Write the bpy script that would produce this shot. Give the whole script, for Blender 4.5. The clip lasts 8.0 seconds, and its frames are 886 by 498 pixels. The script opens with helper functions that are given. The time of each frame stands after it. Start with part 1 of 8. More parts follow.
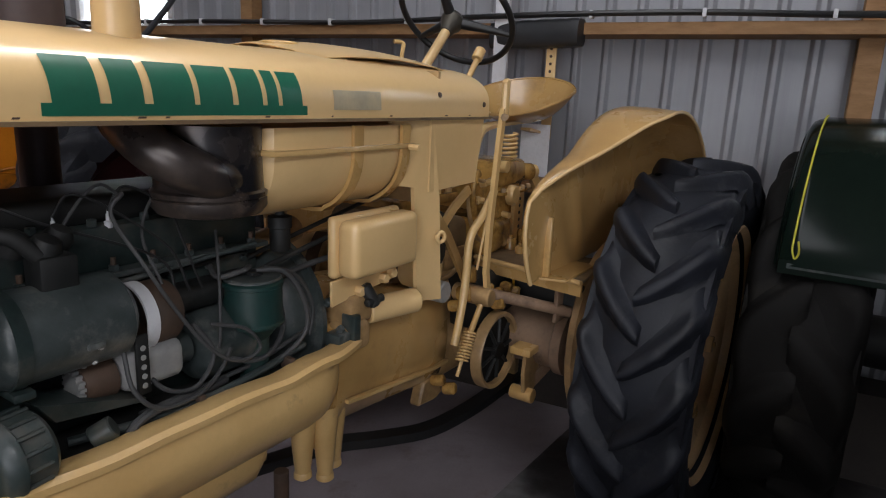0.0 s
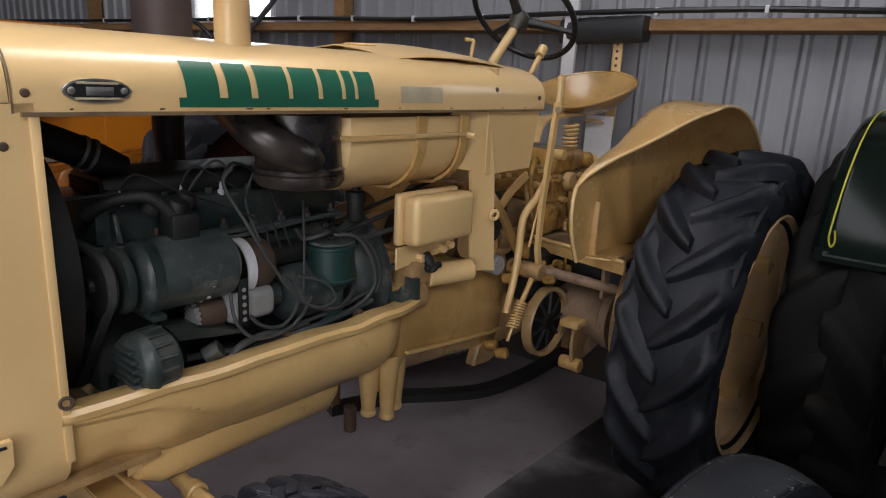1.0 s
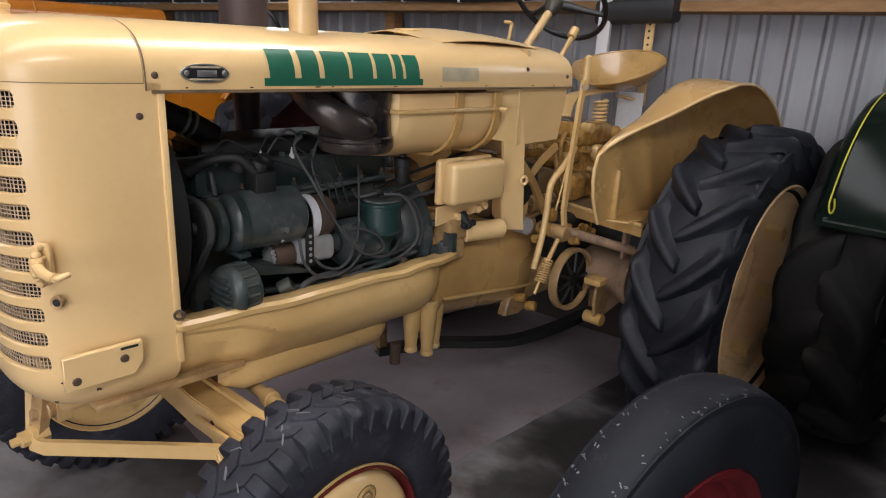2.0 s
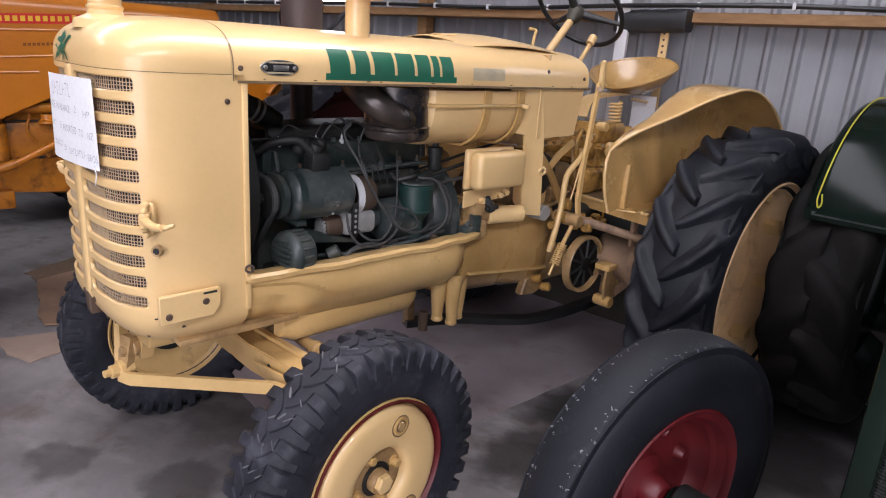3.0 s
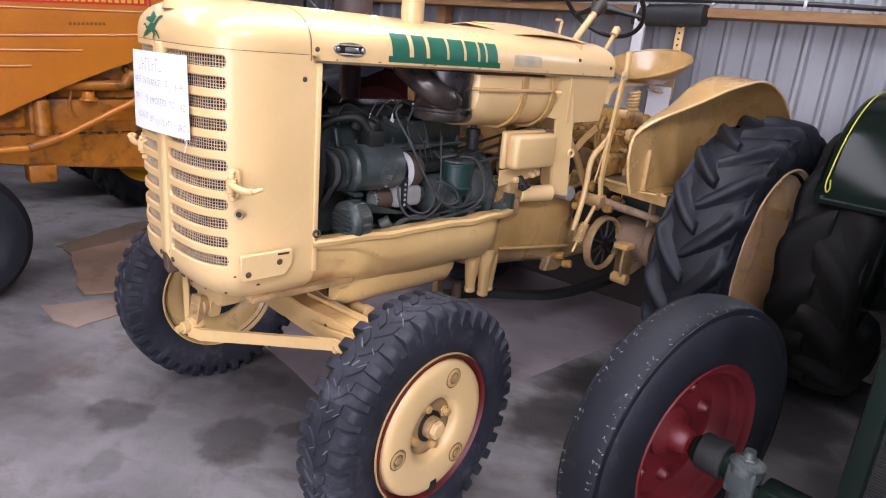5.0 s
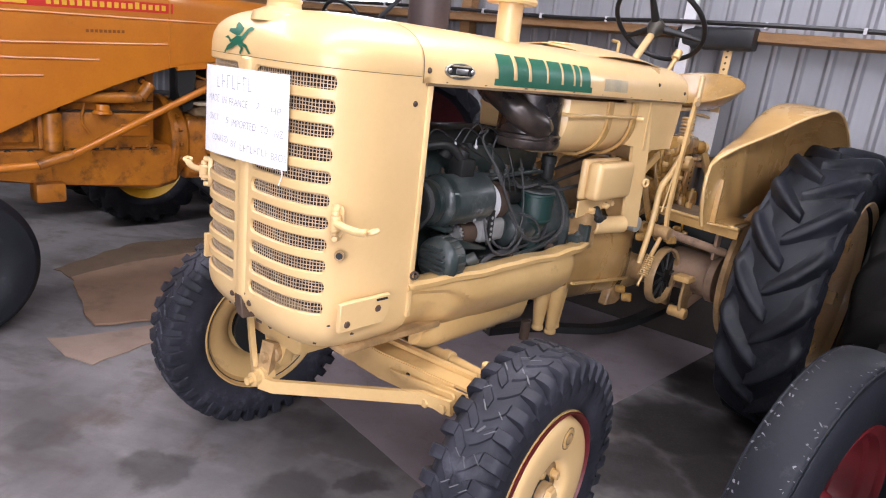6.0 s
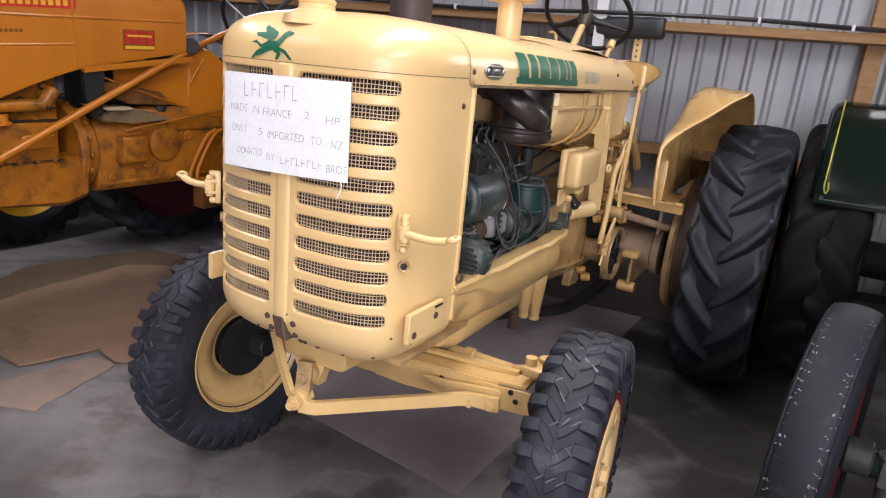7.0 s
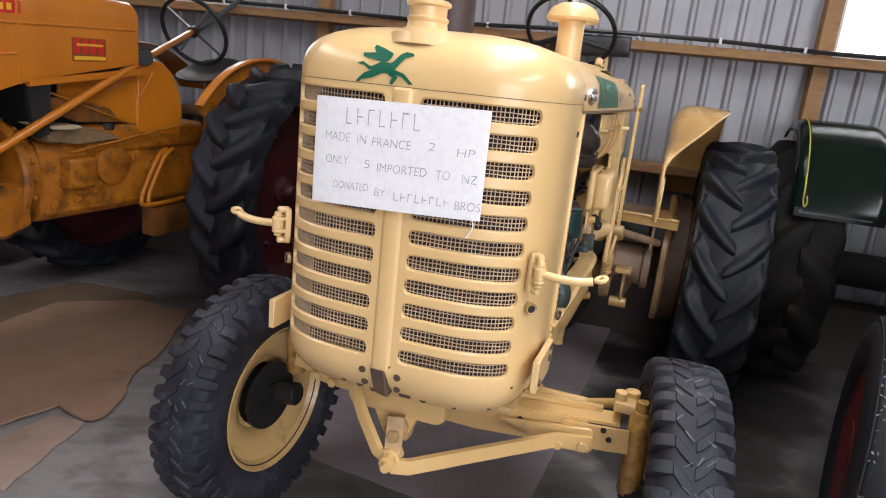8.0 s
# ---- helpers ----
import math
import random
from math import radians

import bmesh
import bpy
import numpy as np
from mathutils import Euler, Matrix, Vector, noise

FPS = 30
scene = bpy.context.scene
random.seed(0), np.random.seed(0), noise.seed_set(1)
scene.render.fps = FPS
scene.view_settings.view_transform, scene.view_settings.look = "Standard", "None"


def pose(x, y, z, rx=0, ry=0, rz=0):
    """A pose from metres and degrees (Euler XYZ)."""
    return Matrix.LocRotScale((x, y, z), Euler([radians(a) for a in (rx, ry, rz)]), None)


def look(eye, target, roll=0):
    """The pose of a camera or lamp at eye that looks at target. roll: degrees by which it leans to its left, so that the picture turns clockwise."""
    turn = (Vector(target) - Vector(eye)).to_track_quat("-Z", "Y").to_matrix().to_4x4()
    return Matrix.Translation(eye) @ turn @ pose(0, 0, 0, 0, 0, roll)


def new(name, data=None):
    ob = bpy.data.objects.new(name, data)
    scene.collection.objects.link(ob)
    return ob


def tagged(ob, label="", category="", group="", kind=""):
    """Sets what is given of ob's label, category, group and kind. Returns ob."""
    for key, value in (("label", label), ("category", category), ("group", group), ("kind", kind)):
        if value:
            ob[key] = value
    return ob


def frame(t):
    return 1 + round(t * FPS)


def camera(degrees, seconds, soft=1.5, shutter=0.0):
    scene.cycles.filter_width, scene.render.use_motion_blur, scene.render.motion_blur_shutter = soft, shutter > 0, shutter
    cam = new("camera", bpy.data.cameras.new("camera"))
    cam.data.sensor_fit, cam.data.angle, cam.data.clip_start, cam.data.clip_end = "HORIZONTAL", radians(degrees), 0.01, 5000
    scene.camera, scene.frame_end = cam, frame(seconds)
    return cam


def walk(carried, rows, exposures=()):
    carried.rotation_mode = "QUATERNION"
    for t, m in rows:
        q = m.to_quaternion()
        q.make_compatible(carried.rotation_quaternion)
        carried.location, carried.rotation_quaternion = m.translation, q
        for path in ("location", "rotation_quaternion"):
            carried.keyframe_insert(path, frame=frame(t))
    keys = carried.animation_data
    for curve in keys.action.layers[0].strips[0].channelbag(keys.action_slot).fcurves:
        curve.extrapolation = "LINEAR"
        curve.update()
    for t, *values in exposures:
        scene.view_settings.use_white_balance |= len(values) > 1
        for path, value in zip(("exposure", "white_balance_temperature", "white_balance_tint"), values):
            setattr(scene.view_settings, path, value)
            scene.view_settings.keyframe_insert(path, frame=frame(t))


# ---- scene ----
cam = camera(68.3, 8.0, 1.1)
PATH = [
    (0, (0.068, 0.086, 1.539), (-0.038, 2.029, 1.077), 2.5),
    (0.5, (0.079, -0.081, 1.574), (-0.058, 1.861, 1.117), 3.4),
    (1, (0.190, -0.170, 1.563), (-0.170, 1.731, 1.057), 2.8),
    (1.5, (0.277, -0.275, 1.578), (-0.206, 1.585, 1.023), 2.3),
    (2.8, (0.315, -0.753, 1.593), (-0.191, 1.086, 0.991), 3.8),
    (3, (0.355, -0.778, 1.587), (-0.190, 1.057, 1.008), 4.0),
    (3.5, (0.467, -0.839, 1.562), (-0.173, 0.962, 0.975), 4.2),
    (4, (0.469, -0.913, 1.566), (-0.205, 0.875, 0.975), 5.3),
    (4.2, (0.436, -0.940, 1.580), (-0.212, 0.858, 0.989), 5.5),
    (5.3, (0.097, -1.032, 1.546), (-0.359, 0.818, 0.939), 6.0),
    (5.5, (-0.021, -0.989, 1.538), (-0.446, 0.871, 0.937), 6.7),
    (6, (-0.236, -0.917, 1.541), (-0.653, 0.958, 0.984), 6.7),
    (6.5, (-0.521, -0.973, 1.529), (-0.757, 0.942, 1.001), 7.3),
    (7, (-0.754, -0.969, 1.527), (-0.739, 0.953, 0.976), 5.4),
    (7.5, (-1.025, -0.830, 1.502), (-0.844, 1.090, 0.971), 5.1),
    (8, (-1.309, -0.776, 1.509), (-0.948, 1.129, 1.016), 6.0),
]
EXPOSURE = [(0, -0.42, 6300, 9), (0.5, -0.40, 6250, 9), (1.0, -0.36, 6400, 9), (1.5, -0.18, 6550, 9), (3.0, 0.33, 6250, 16), (3.5, 0.51, 6150, 18), (4.0, 0.60, 6000, 19), (5.5, 0.73, 6100, 18), (6.0, 0.75, 6200, 16), (6.5, 0.67, 6350, 13), (7.0, 0.48, 6450, 12), (7.5, 0.37, 6450, 11), (8.0, 0.28, 6450, 10)]
walk(cam, [(t, look(eye, target, roll)) for t, eye, target, roll in PATH], EXPOSURE)

# ---- world, lamps ----
world = bpy.data.worlds.new("world")
scene.world = world
world.use_nodes = True
wn = world.node_tree.nodes
sky = wn.new("ShaderNodeTexSky")
sky.sky_type, sky.sun_disc = "NISHITA", False
sky.dust_density, sky.air_density = 7.0, 0.6
sky.sun_elevation, sky.sun_rotation = radians(59), radians(18)
world.node_tree.links.new(sky.outputs[0], wn["Background"].inputs[0])
wn["Background"].inputs[1].default_value = 0.15

TRACTOR = pose(-1.118, 0.7315, 0, 0, 0, 60.5)      # x to the rear, y to the far side, floor at 0
SHED = pose(0, 3.5, 0, 0, 0, -23)                  # x along the back wall, y outwards


def area_lamp(name, m, sx, sy, watts, colour):
    d = bpy.data.lights.new(name, "AREA")
    d.shape, d.size, d.size_y, d.energy, d.color = "RECTANGLE", sx, sy, watts, colour
    ob = new(name, d)
    ob.matrix_world = m
    return ob


sun = bpy.data.lights.new("sun", "SUN")
sun.energy, sun.angle, sun.color = 0.8, radians(14), (1, 0.97, 0.92)
new("sun", sun).matrix_world = look((0, 0, 0), (-0.3, -0.9, -1.6))

# doorway is assumed and unseen; its lamp is placed to light the tractors' sides
DOOR_H = 3.0
area_lamp("assumed_doorway_daylight", SHED @ pose(4.0, -9.9, 1.6, 90, 0, 0), 5.0, DOOR_H, 250, (1.0, 0.98, 1.03))
for k, (lx, ly, ln, watts) in enumerate(((-3.0, -4.0, 4.0, 62), (0.5, -3.35, 4.9, 70), (3.5, -5.6, 4.0, 175))):
    area_lamp("skylight_daylight", SHED @ pose(lx, ly, 3.62, 0, 0, 0), 0.8, ln, watts, (1.0, 0.98, 1.0))

# ---- materials ----
def shader(name):
    m = bpy.data.materials.new(name)
    m.use_nodes = True
    nt = m.node_tree
    return m, nt.nodes, nt.links, nt.nodes["Principled BSDF"]


def place_node(n, l, scale=(1, 1, 1), local=False):
    co = n.new("ShaderNodeTexCoord") if local else n.new("ShaderNodeNewGeometry")
    mp = n.new("ShaderNodeMapping")
    mp.inputs["Scale"].default_value = scale
    l.new(co.outputs["Object" if local else "Position"], mp.inputs["Vector"])
    return mp.outputs["Vector"]


def noise_node(n, l, vec, scale, detail=6.0, rough=0.6):
    t = n.new("ShaderNodeTexNoise")
    t.inputs["Scale"].default_value, t.inputs["Detail"].default_value, t.inputs["Roughness"].default_value = scale, detail, rough
    l.new(vec, t.inputs["Vector"])
    return t.outputs["Fac"]


def ramp_node(n, l, fac, lo, hi, a=(0, 0, 0, 1), b=(1, 1, 1, 1)):
    r = n.new("ShaderNodeValToRGB")
    r.color_ramp.elements[0].position, r.color_ramp.elements[1].position = lo, hi
    r.color_ramp.elements[0].color, r.color_ramp.elements[1].color = a, b
    l.new(fac, r.inputs["Fac"])
    return r.outputs["Color"]


def mix_node(n, l, fac, a, b):
    x = n.new("ShaderNodeMix")
    x.data_type = "RGBA"
    for sock, val in ((x.inputs[0], fac), (x.inputs[6], a), (x.inputs[7], b)):
        if isinstance(val, bpy.types.NodeSocket):
            l.new(val, sock)
        elif isinstance(val, (int, float)):
            sock.default_value = val
        else:
            sock.default_value = (*val, 1)
    return x.outputs[2]


def bump_node(n, l, height, p, strength, dist):
    b = n.new("ShaderNodeBump")
    b.inputs["Strength"].default_value, b.inputs["Distance"].default_value = strength, dist
    l.new(height, b.inputs["Height"])
    l.new(b.outputs["Normal"], p.inputs["Normal"])


def surface(name, col, col2, rough=0.45, rough2=0.65, metal=0.0, big=4.0, fine=70.0, dirt=None, dirt_lo=0.58, dirt_hi=0.78,
            bump=0.15, depth=0.002, stretch=(1, 1, 1), coat=0.0, dirt_scale=9.0, grit=0.25):
    """A worn surface: two tones at a large scale, fine grain, and dirt or chips in blotches of their own."""
    m, n, l, p = shader(name)
    v = place_node(n, l, stretch)
    broad, grain = noise_node(n, l, v, big), noise_node(n, l, v, fine, 3.0)
    tone = mix_node(n, l, ramp_node(n, l, broad, 0.35, 0.65), col, col2)
    tone = mix_node(n, l, ramp_node(n, l, grain, 0.45, 0.8, (0, 0, 0, 1), (grit, grit, grit, 1)), tone, tuple(c * 0.6 for c in col))
    if dirt:
        blot = ramp_node(n, l, noise_node(n, l, v, dirt_scale, 9.0, 0.68), dirt_lo, dirt_hi)
        tone = mix_node(n, l, blot, tone, dirt)
    l.new(tone, p.inputs["Base Color"])
    rg = n.new("ShaderNodeMapRange")
    rg.inputs["To Min"].default_value, rg.inputs["To Max"].default_value = rough, rough2
    l.new(broad, rg.inputs["Value"])
    l.new(rg.outputs["Result"], p.inputs["Roughness"])
    p.inputs["Metallic"].default_value = metal
    p.inputs["Coat Weight"].default_value = coat
    p.inputs["Coat Roughness"].default_value = 0.12
    bump_node(n, l, grain, p, bump, depth)
    return m


CREAM = surface("cream_paint", (0.768, 0.528, 0.247), (0.718, 0.485, 0.217), 0.32, 0.46, coat=0.45, big=2.5, dirt=(0.44, 0.27, 0.10), dirt_lo=0.70, dirt_hi=0.92, bump=0.03, grit=0.08)
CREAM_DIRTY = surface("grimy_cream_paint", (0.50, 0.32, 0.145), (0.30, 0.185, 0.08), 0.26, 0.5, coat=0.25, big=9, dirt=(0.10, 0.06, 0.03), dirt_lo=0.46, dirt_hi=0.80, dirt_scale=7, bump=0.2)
CREAM_LOW = surface("dusty_cream_paint", (0.69, 0.462, 0.195), (0.585, 0.375, 0.145), 0.26, 0.44, coat=0.4, big=3.5, dirt=(0.22, 0.135, 0.06), dirt_lo=0.60, dirt_hi=0.84, bump=0.08, grit=0.14)
RUBBER_TREAD = surface("dusty_blue_grey_tread_rubber", (0.013, 0.014, 0.020), (0.032, 0.033, 0.044), 0.5, 0.75, big=7, dirt=(0.085, 0.085, 0.105), dirt_lo=0.55, dirt_hi=0.8, bump=0.35, depth=0.003)
# darkest rubber: the shade on the green tractor's back tyres is in its colour
RUBBER_DARK = surface("dark_brown_black_rubber", (0.008, 0.0075, 0.007), (0.012, 0.011, 0.010), 0.65, 0.85, big=4, dirt=(0.03, 0.027, 0.022), dirt_lo=0.55, dirt_hi=0.85, bump=0.3)
CREAM_WORN = surface("worn_tan_wheel_paint", (0.72, 0.50, 0.28), (0.60, 0.41, 0.22), 0.26, 0.46, big=3, coat=0.2, dirt=(0.20, 0.13, 0.08), dirt_lo=0.55, dirt_hi=0.85, bump=0.1)
GRIME = surface("greasy_brown_edge", (0.22, 0.145, 0.07), (0.13, 0.085, 0.045), 0.5, 0.7, big=9, dirt=(0.05, 0.035, 0.025), bump=0.2)
CREAM_OILY = surface("oil_soaked_cream_paint", (0.56, 0.325, 0.090), (0.32, 0.17, 0.045), 0.12, 0.32, big=14, coat=0.6, dirt=(0.055, 0.028, 0.010), dirt_lo=0.46, dirt_hi=0.70, dirt_scale=11, bump=0.2)
CREAM_TAN = surface("golden_tan_paint", (0.60, 0.375, 0.140), (0.46, 0.275, 0.095), 0.20, 0.36, coat=0.55, big=3, dirt=(0.20, 0.11, 0.04), dirt_lo=0.54, dirt_hi=0.82, dirt_scale=4, bump=0.06, grit=0.12)
LIP_GREY = surface("dirty_bare_lip", (0.20, 0.165, 0.12), (0.30, 0.22, 0.12), 0.4, 0.6, 0.1, big=14, dirt=(0.05, 0.04, 0.03), dirt_lo=0.5, dirt_hi=0.7, dirt_scale=16, bump=0.3)
PINK_TAN = surface("dusty_pink_tan_casting", (0.30, 0.195, 0.125), (0.20, 0.128, 0.080), 0.35, 0.55, big=8, coat=0.1, dirt=(0.08, 0.05, 0.035), dirt_lo=0.52, dirt_hi=0.75, bump=0.2)
GREEN_DECAL = surface("dark_green_lettering_paint", (0.008, 0.12, 0.065), (0.012, 0.10, 0.055), 0.35, 0.5, bump=0.03)
ENGINE = surface("oily_dark_green_engine_paint", (0.012, 0.022, 0.021), (0.042, 0.056, 0.054), 0.22, 0.52, big=9, dirt=(0.085, 0.075, 0.06), dirt_lo=0.5, dirt_hi=0.75, bump=0.3)
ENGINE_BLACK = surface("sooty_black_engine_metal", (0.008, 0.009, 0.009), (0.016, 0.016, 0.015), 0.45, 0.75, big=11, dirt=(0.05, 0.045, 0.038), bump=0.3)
ENGINE_DUSTY = surface("dusty_grey_green_engine_paint", (0.062, 0.074, 0.073), (0.022, 0.031, 0.031), 0.22, 0.50, big=10, dirt=(0.14, 0.14, 0.13), dirt_lo=0.52, dirt_hi=0.72, dirt_scale=15, bump=0.25)
ENGINE_GREEN = surface("green_oil_bath_paint", (0.010, 0.042, 0.037), (0.018, 0.036, 0.033), 0.30, 0.55, big=12, dirt=(0.09, 0.085, 0.07), dirt_lo=0.55, dirt_hi=0.8, bump=0.15)
ALU = surface("bare_grey_casting", (0.44, 0.44, 0.43), (0.32, 0.32, 0.31), 0.4, 0.6, 0.25, big=14, dirt=(0.08, 0.07, 0.06), bump=0.25)
SOOT_STEEL = surface("smoky_black_sheet_steel", (0.014, 0.014, 0.017), (0.085, 0.066, 0.055), 0.16, 0.42, 0.35, big=6, dirt=(0.17, 0.125, 0.095), dirt_lo=0.57, dirt_hi=0.75, bump=0.08)
GRIME_ORANGE = surface("greasy_brown_orange_paint", (0.20, 0.075, 0.012), (0.11, 0.045, 0.012), 0.35, 0.6, big=9, coat=0.1, dirt=(0.03, 0.018, 0.012), dirt_lo=0.5, dirt_hi=0.72, bump=0.2)
RUST = surface("rusty_brown_steel", (0.085, 0.05, 0.032), (0.055, 0.036, 0.025), 0.6, 0.8, big=12, bump=0.35)
RUBBER = surface("aged_black_tyre_rubber", (0.008, 0.009, 0.0125), (0.016, 0.018, 0.025), 0.42, 0.64, big=5, dirt=(0.05, 0.051, 0.056), dirt_lo=0.55, dirt_hi=0.8, bump=0.3, depth=0.003)
RUBBER_DUSTY = surface("dusty_grey_tyre_rubber", (0.006, 0.007, 0.010), (0.012, 0.0135, 0.019), 0.48, 0.7, big=4, dirt=(0.05, 0.053, 0.063), dirt_lo=0.58, dirt_hi=0.8, bump=0.3, depth=0.003)
HOSE = surface("grey_black_rubber_cable", (0.045, 0.046, 0.048), (0.06, 0.06, 0.06), 0.5, 0.7, bump=0.1)
BLACK = surface("black_enamel", (0.012, 0.012, 0.013), (0.02, 0.02, 0.02), 0.3, 0.45, bump=0.05)
VINYL = surface("black_padded_vinyl", (0.016, 0.017, 0.019), (0.025, 0.026, 0.028), 0.32, 0.5, big=8, fine=200, bump=0.3)
RED = surface("dark_red_wheel_paint", (0.125, 0.009, 0.012), (0.085, 0.007, 0.009), 0.35, 0.55, big=5, dirt=(0.06, 0.03, 0.028), bump=0.1)
# darker copy of the red, with the shade on the orange tractor's back wheels
RED_SHADED = surface("shaded_maroon_wheel_paint", (0.055, 0.007, 0.010), (0.035, 0.005, 0.007), 0.45, 0.65, big=5, dirt=(0.02, 0.012, 0.012), bump=0.15)
RED_DECAL = surface("red_decal", (0.55, 0.02, 0.015), (0.5, 0.02, 0.015), 0.4, 0.5, bump=0.02)
YELLOW_DECAL = surface("yellow_decal", (0.75, 0.42, 0.03), (0.7, 0.4, 0.03), 0.4, 0.5, bump=0.02)
BROWN_DECAL = surface("brown_stencil", (0.20, 0.06, 0.01), (0.2, 0.06, 0.01), 0.4, 0.5, bump=0.02)
ORANGE = surface("orange_tractor_paint", (0.53, 0.175, 0.010), (0.46, 0.142, 0.008), 0.30, 0.45, big=3, coat=0.6, dirt=(0.22, 0.08, 0.01), dirt_lo=0.62, dirt_hi=0.85, bump=0.08)
ORANGE_DIRTY = surface("grimy_orange_casting", (0.43, 0.150, 0.010), (0.29, 0.094, 0.008), 0.28, 0.55, coat=0.25, big=7, dirt=(0.04, 0.020, 0.010), dirt_lo=0.50, dirt_hi=0.70, bump=0.25)
DARK_GREEN = surface("dark_green_tractor_paint", (0.005, 0.010, 0.0075), (0.007, 0.013, 0.0095), 0.10, 0.22, big=5, coat=0.0, dirt=(0.05, 0.05, 0.045), dirt_lo=0.66, dirt_hi=0.85, bump=0.06)
TIMBER = surface("pine_framing_timber", (0.36, 0.20, 0.085), (0.27, 0.145, 0.06), 0.6, 0.8, big=3, fine=40, stretch=(3, 3, 12), dirt=(0.12, 0.07, 0.035), dirt_lo=0.6, dirt_hi=0.8, bump=0.35)
WHITE_TIMBER = surface("white_painted_timber", (0.72, 0.72, 0.74), (0.62, 0.62, 0.64), 0.5, 0.65, bump=0.1)
CHROME = surface("worn_plated_metal", (0.55, 0.54, 0.52), (0.4, 0.39, 0.37), 0.22, 0.4, 0.9, bump=0.05)
PLATE = surface("faded_grey_data_plate", (0.50, 0.41, 0.25), (0.40, 0.34, 0.23), 0.4, 0.55, big=18, bump=0.05)
PAPER = surface("white_card", (0.86, 0.86, 0.88), (0.83, 0.83, 0.85), 0.7, 0.8, bump=0.03)
INK = surface("faded_black_felt_pen", (0.22, 0.21, 0.24), (0.50, 0.49, 0.52), 0.7, 0.8, big=40, bump=0.0)
ROPE = surface("yellow_nylon_cord", (0.62, 0.55, 0.04), (0.55, 0.5, 0.05), 0.5, 0.7, bump=0.2)
MESH = surface("dusty_woven_wire", (0.62, 0.47, 0.31), (0.46, 0.34, 0.23), 0.5, 0.7, 0.0, big=14, dirt=(0.26, 0.17, 0.09), dirt_lo=0.6, dirt_hi=0.85, bump=0.0)
DARK_INSIDE = surface("dusty_radiator_core", (0.045, 0.028, 0.022), (0.022, 0.015, 0.012), 0.7, 0.9, big=10, bump=0.2)
CARPET = surface("worn_brown_carpet", (0.30, 0.19, 0.125), (0.235, 0.145, 0.094), 0.9, 1.0, big=3.0, fine=260, dirt=(0.12, 0.075, 0.05), dirt_lo=0.58, dirt_hi=0.8, bump=0.6, depth=0.006, dirt_scale=3)
CARPET_DARK = surface("dark_carpet_underlay", (0.16, 0.105, 0.062), (0.12, 0.08, 0.05), 0.9, 1.0, big=3.5, fine=260, dirt=(0.06, 0.045, 0.035), dirt_lo=0.55, dirt_hi=0.8, bump=0.6, depth=0.006, dirt_scale=4)
CARPET_PALE = surface("pale_worn_carpet_backing", (0.36, 0.265, 0.215), (0.28, 0.20, 0.16), 0.9, 1.0, big=4, fine=200, dirt=(0.18, 0.14, 0.12), dirt_lo=0.58, dirt_hi=0.8, bump=0.5, depth=0.005, dirt_scale=6)
SHEET = surface("pale_floor_sheet", (0.295, 0.258, 0.278), (0.215, 0.182, 0.194), 0.42, 0.6, big=2.0, dirt=(0.14, 0.10, 0.085), dirt_lo=0.55, dirt_hi=0.8, bump=0.08, dirt_scale=3.5)
ROOF = surface("pale_roof_sheet", (0.5, 0.5, 0.5), (0.42, 0.42, 0.42), 0.5, 0.6, bump=0.05)
CHIP_WHITE = surface("white_worn_flecks", (0.22, 0.22, 0.235), (0.09, 0.09, 0.10), 0.7, 0.8, big=60, bump=0.0)
CHIP = surface("chalky_worn_flecks", (0.17, 0.17, 0.18), (0.07, 0.07, 0.075), 0.7, 0.8, bump=0.0)


# oil stains and painted shade on the floor, in the cream tractor's axes: place, radius, strength
OIL_AND_SHADE = ((0.18, 0.05, 0.15, 0.55), (-0.10, 0.49, 0.11, 0.5), (0.40, -0.03, 0.09, 0.55), (-0.29, 0.17, 0.09, 0.3), (-0.35, 0.95, 0.14, 0.35), (0.45, 0.40, 0.14, 0.4), (0.9, -0.45, 0.14, 0.5),
       # these spots also paint in the shade between and under the tractors
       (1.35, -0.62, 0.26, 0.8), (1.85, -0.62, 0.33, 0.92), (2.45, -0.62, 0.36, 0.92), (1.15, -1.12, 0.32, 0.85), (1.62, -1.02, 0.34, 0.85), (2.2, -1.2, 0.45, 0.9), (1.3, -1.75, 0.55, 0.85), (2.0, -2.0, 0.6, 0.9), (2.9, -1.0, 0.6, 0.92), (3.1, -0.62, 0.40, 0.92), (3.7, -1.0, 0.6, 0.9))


def steel_cladding():
    m, n, l, p = shader("grey_galvanised_cladding")
    v = place_node(n, l)
    streak = place_node(n, l, (9, 9, 0.35))
    broad, runs = noise_node(n, l, v, 1.6), noise_node(n, l, streak, 2.2, 5.0)
    tone = mix_node(n, l, ramp_node(n, l, broad, 0.3, 0.7), (0.285, 0.292, 0.315), (0.36, 0.367, 0.388))
    tone = mix_node(n, l, ramp_node(n, l, runs, 0.5, 0.85, (0, 0, 0, 1), (0.5, 0.5, 0.5, 1)), tone, (0.20, 0.203, 0.22))
    l.new(tone, p.inputs["Base Color"])
    p.inputs["Metallic"].default_value, p.inputs["Roughness"].default_value = 0.2, 0.52
    bump_node(n, l, noise_node(n, l, v, 30, 3), p, 0.05, 0.002)
    return m


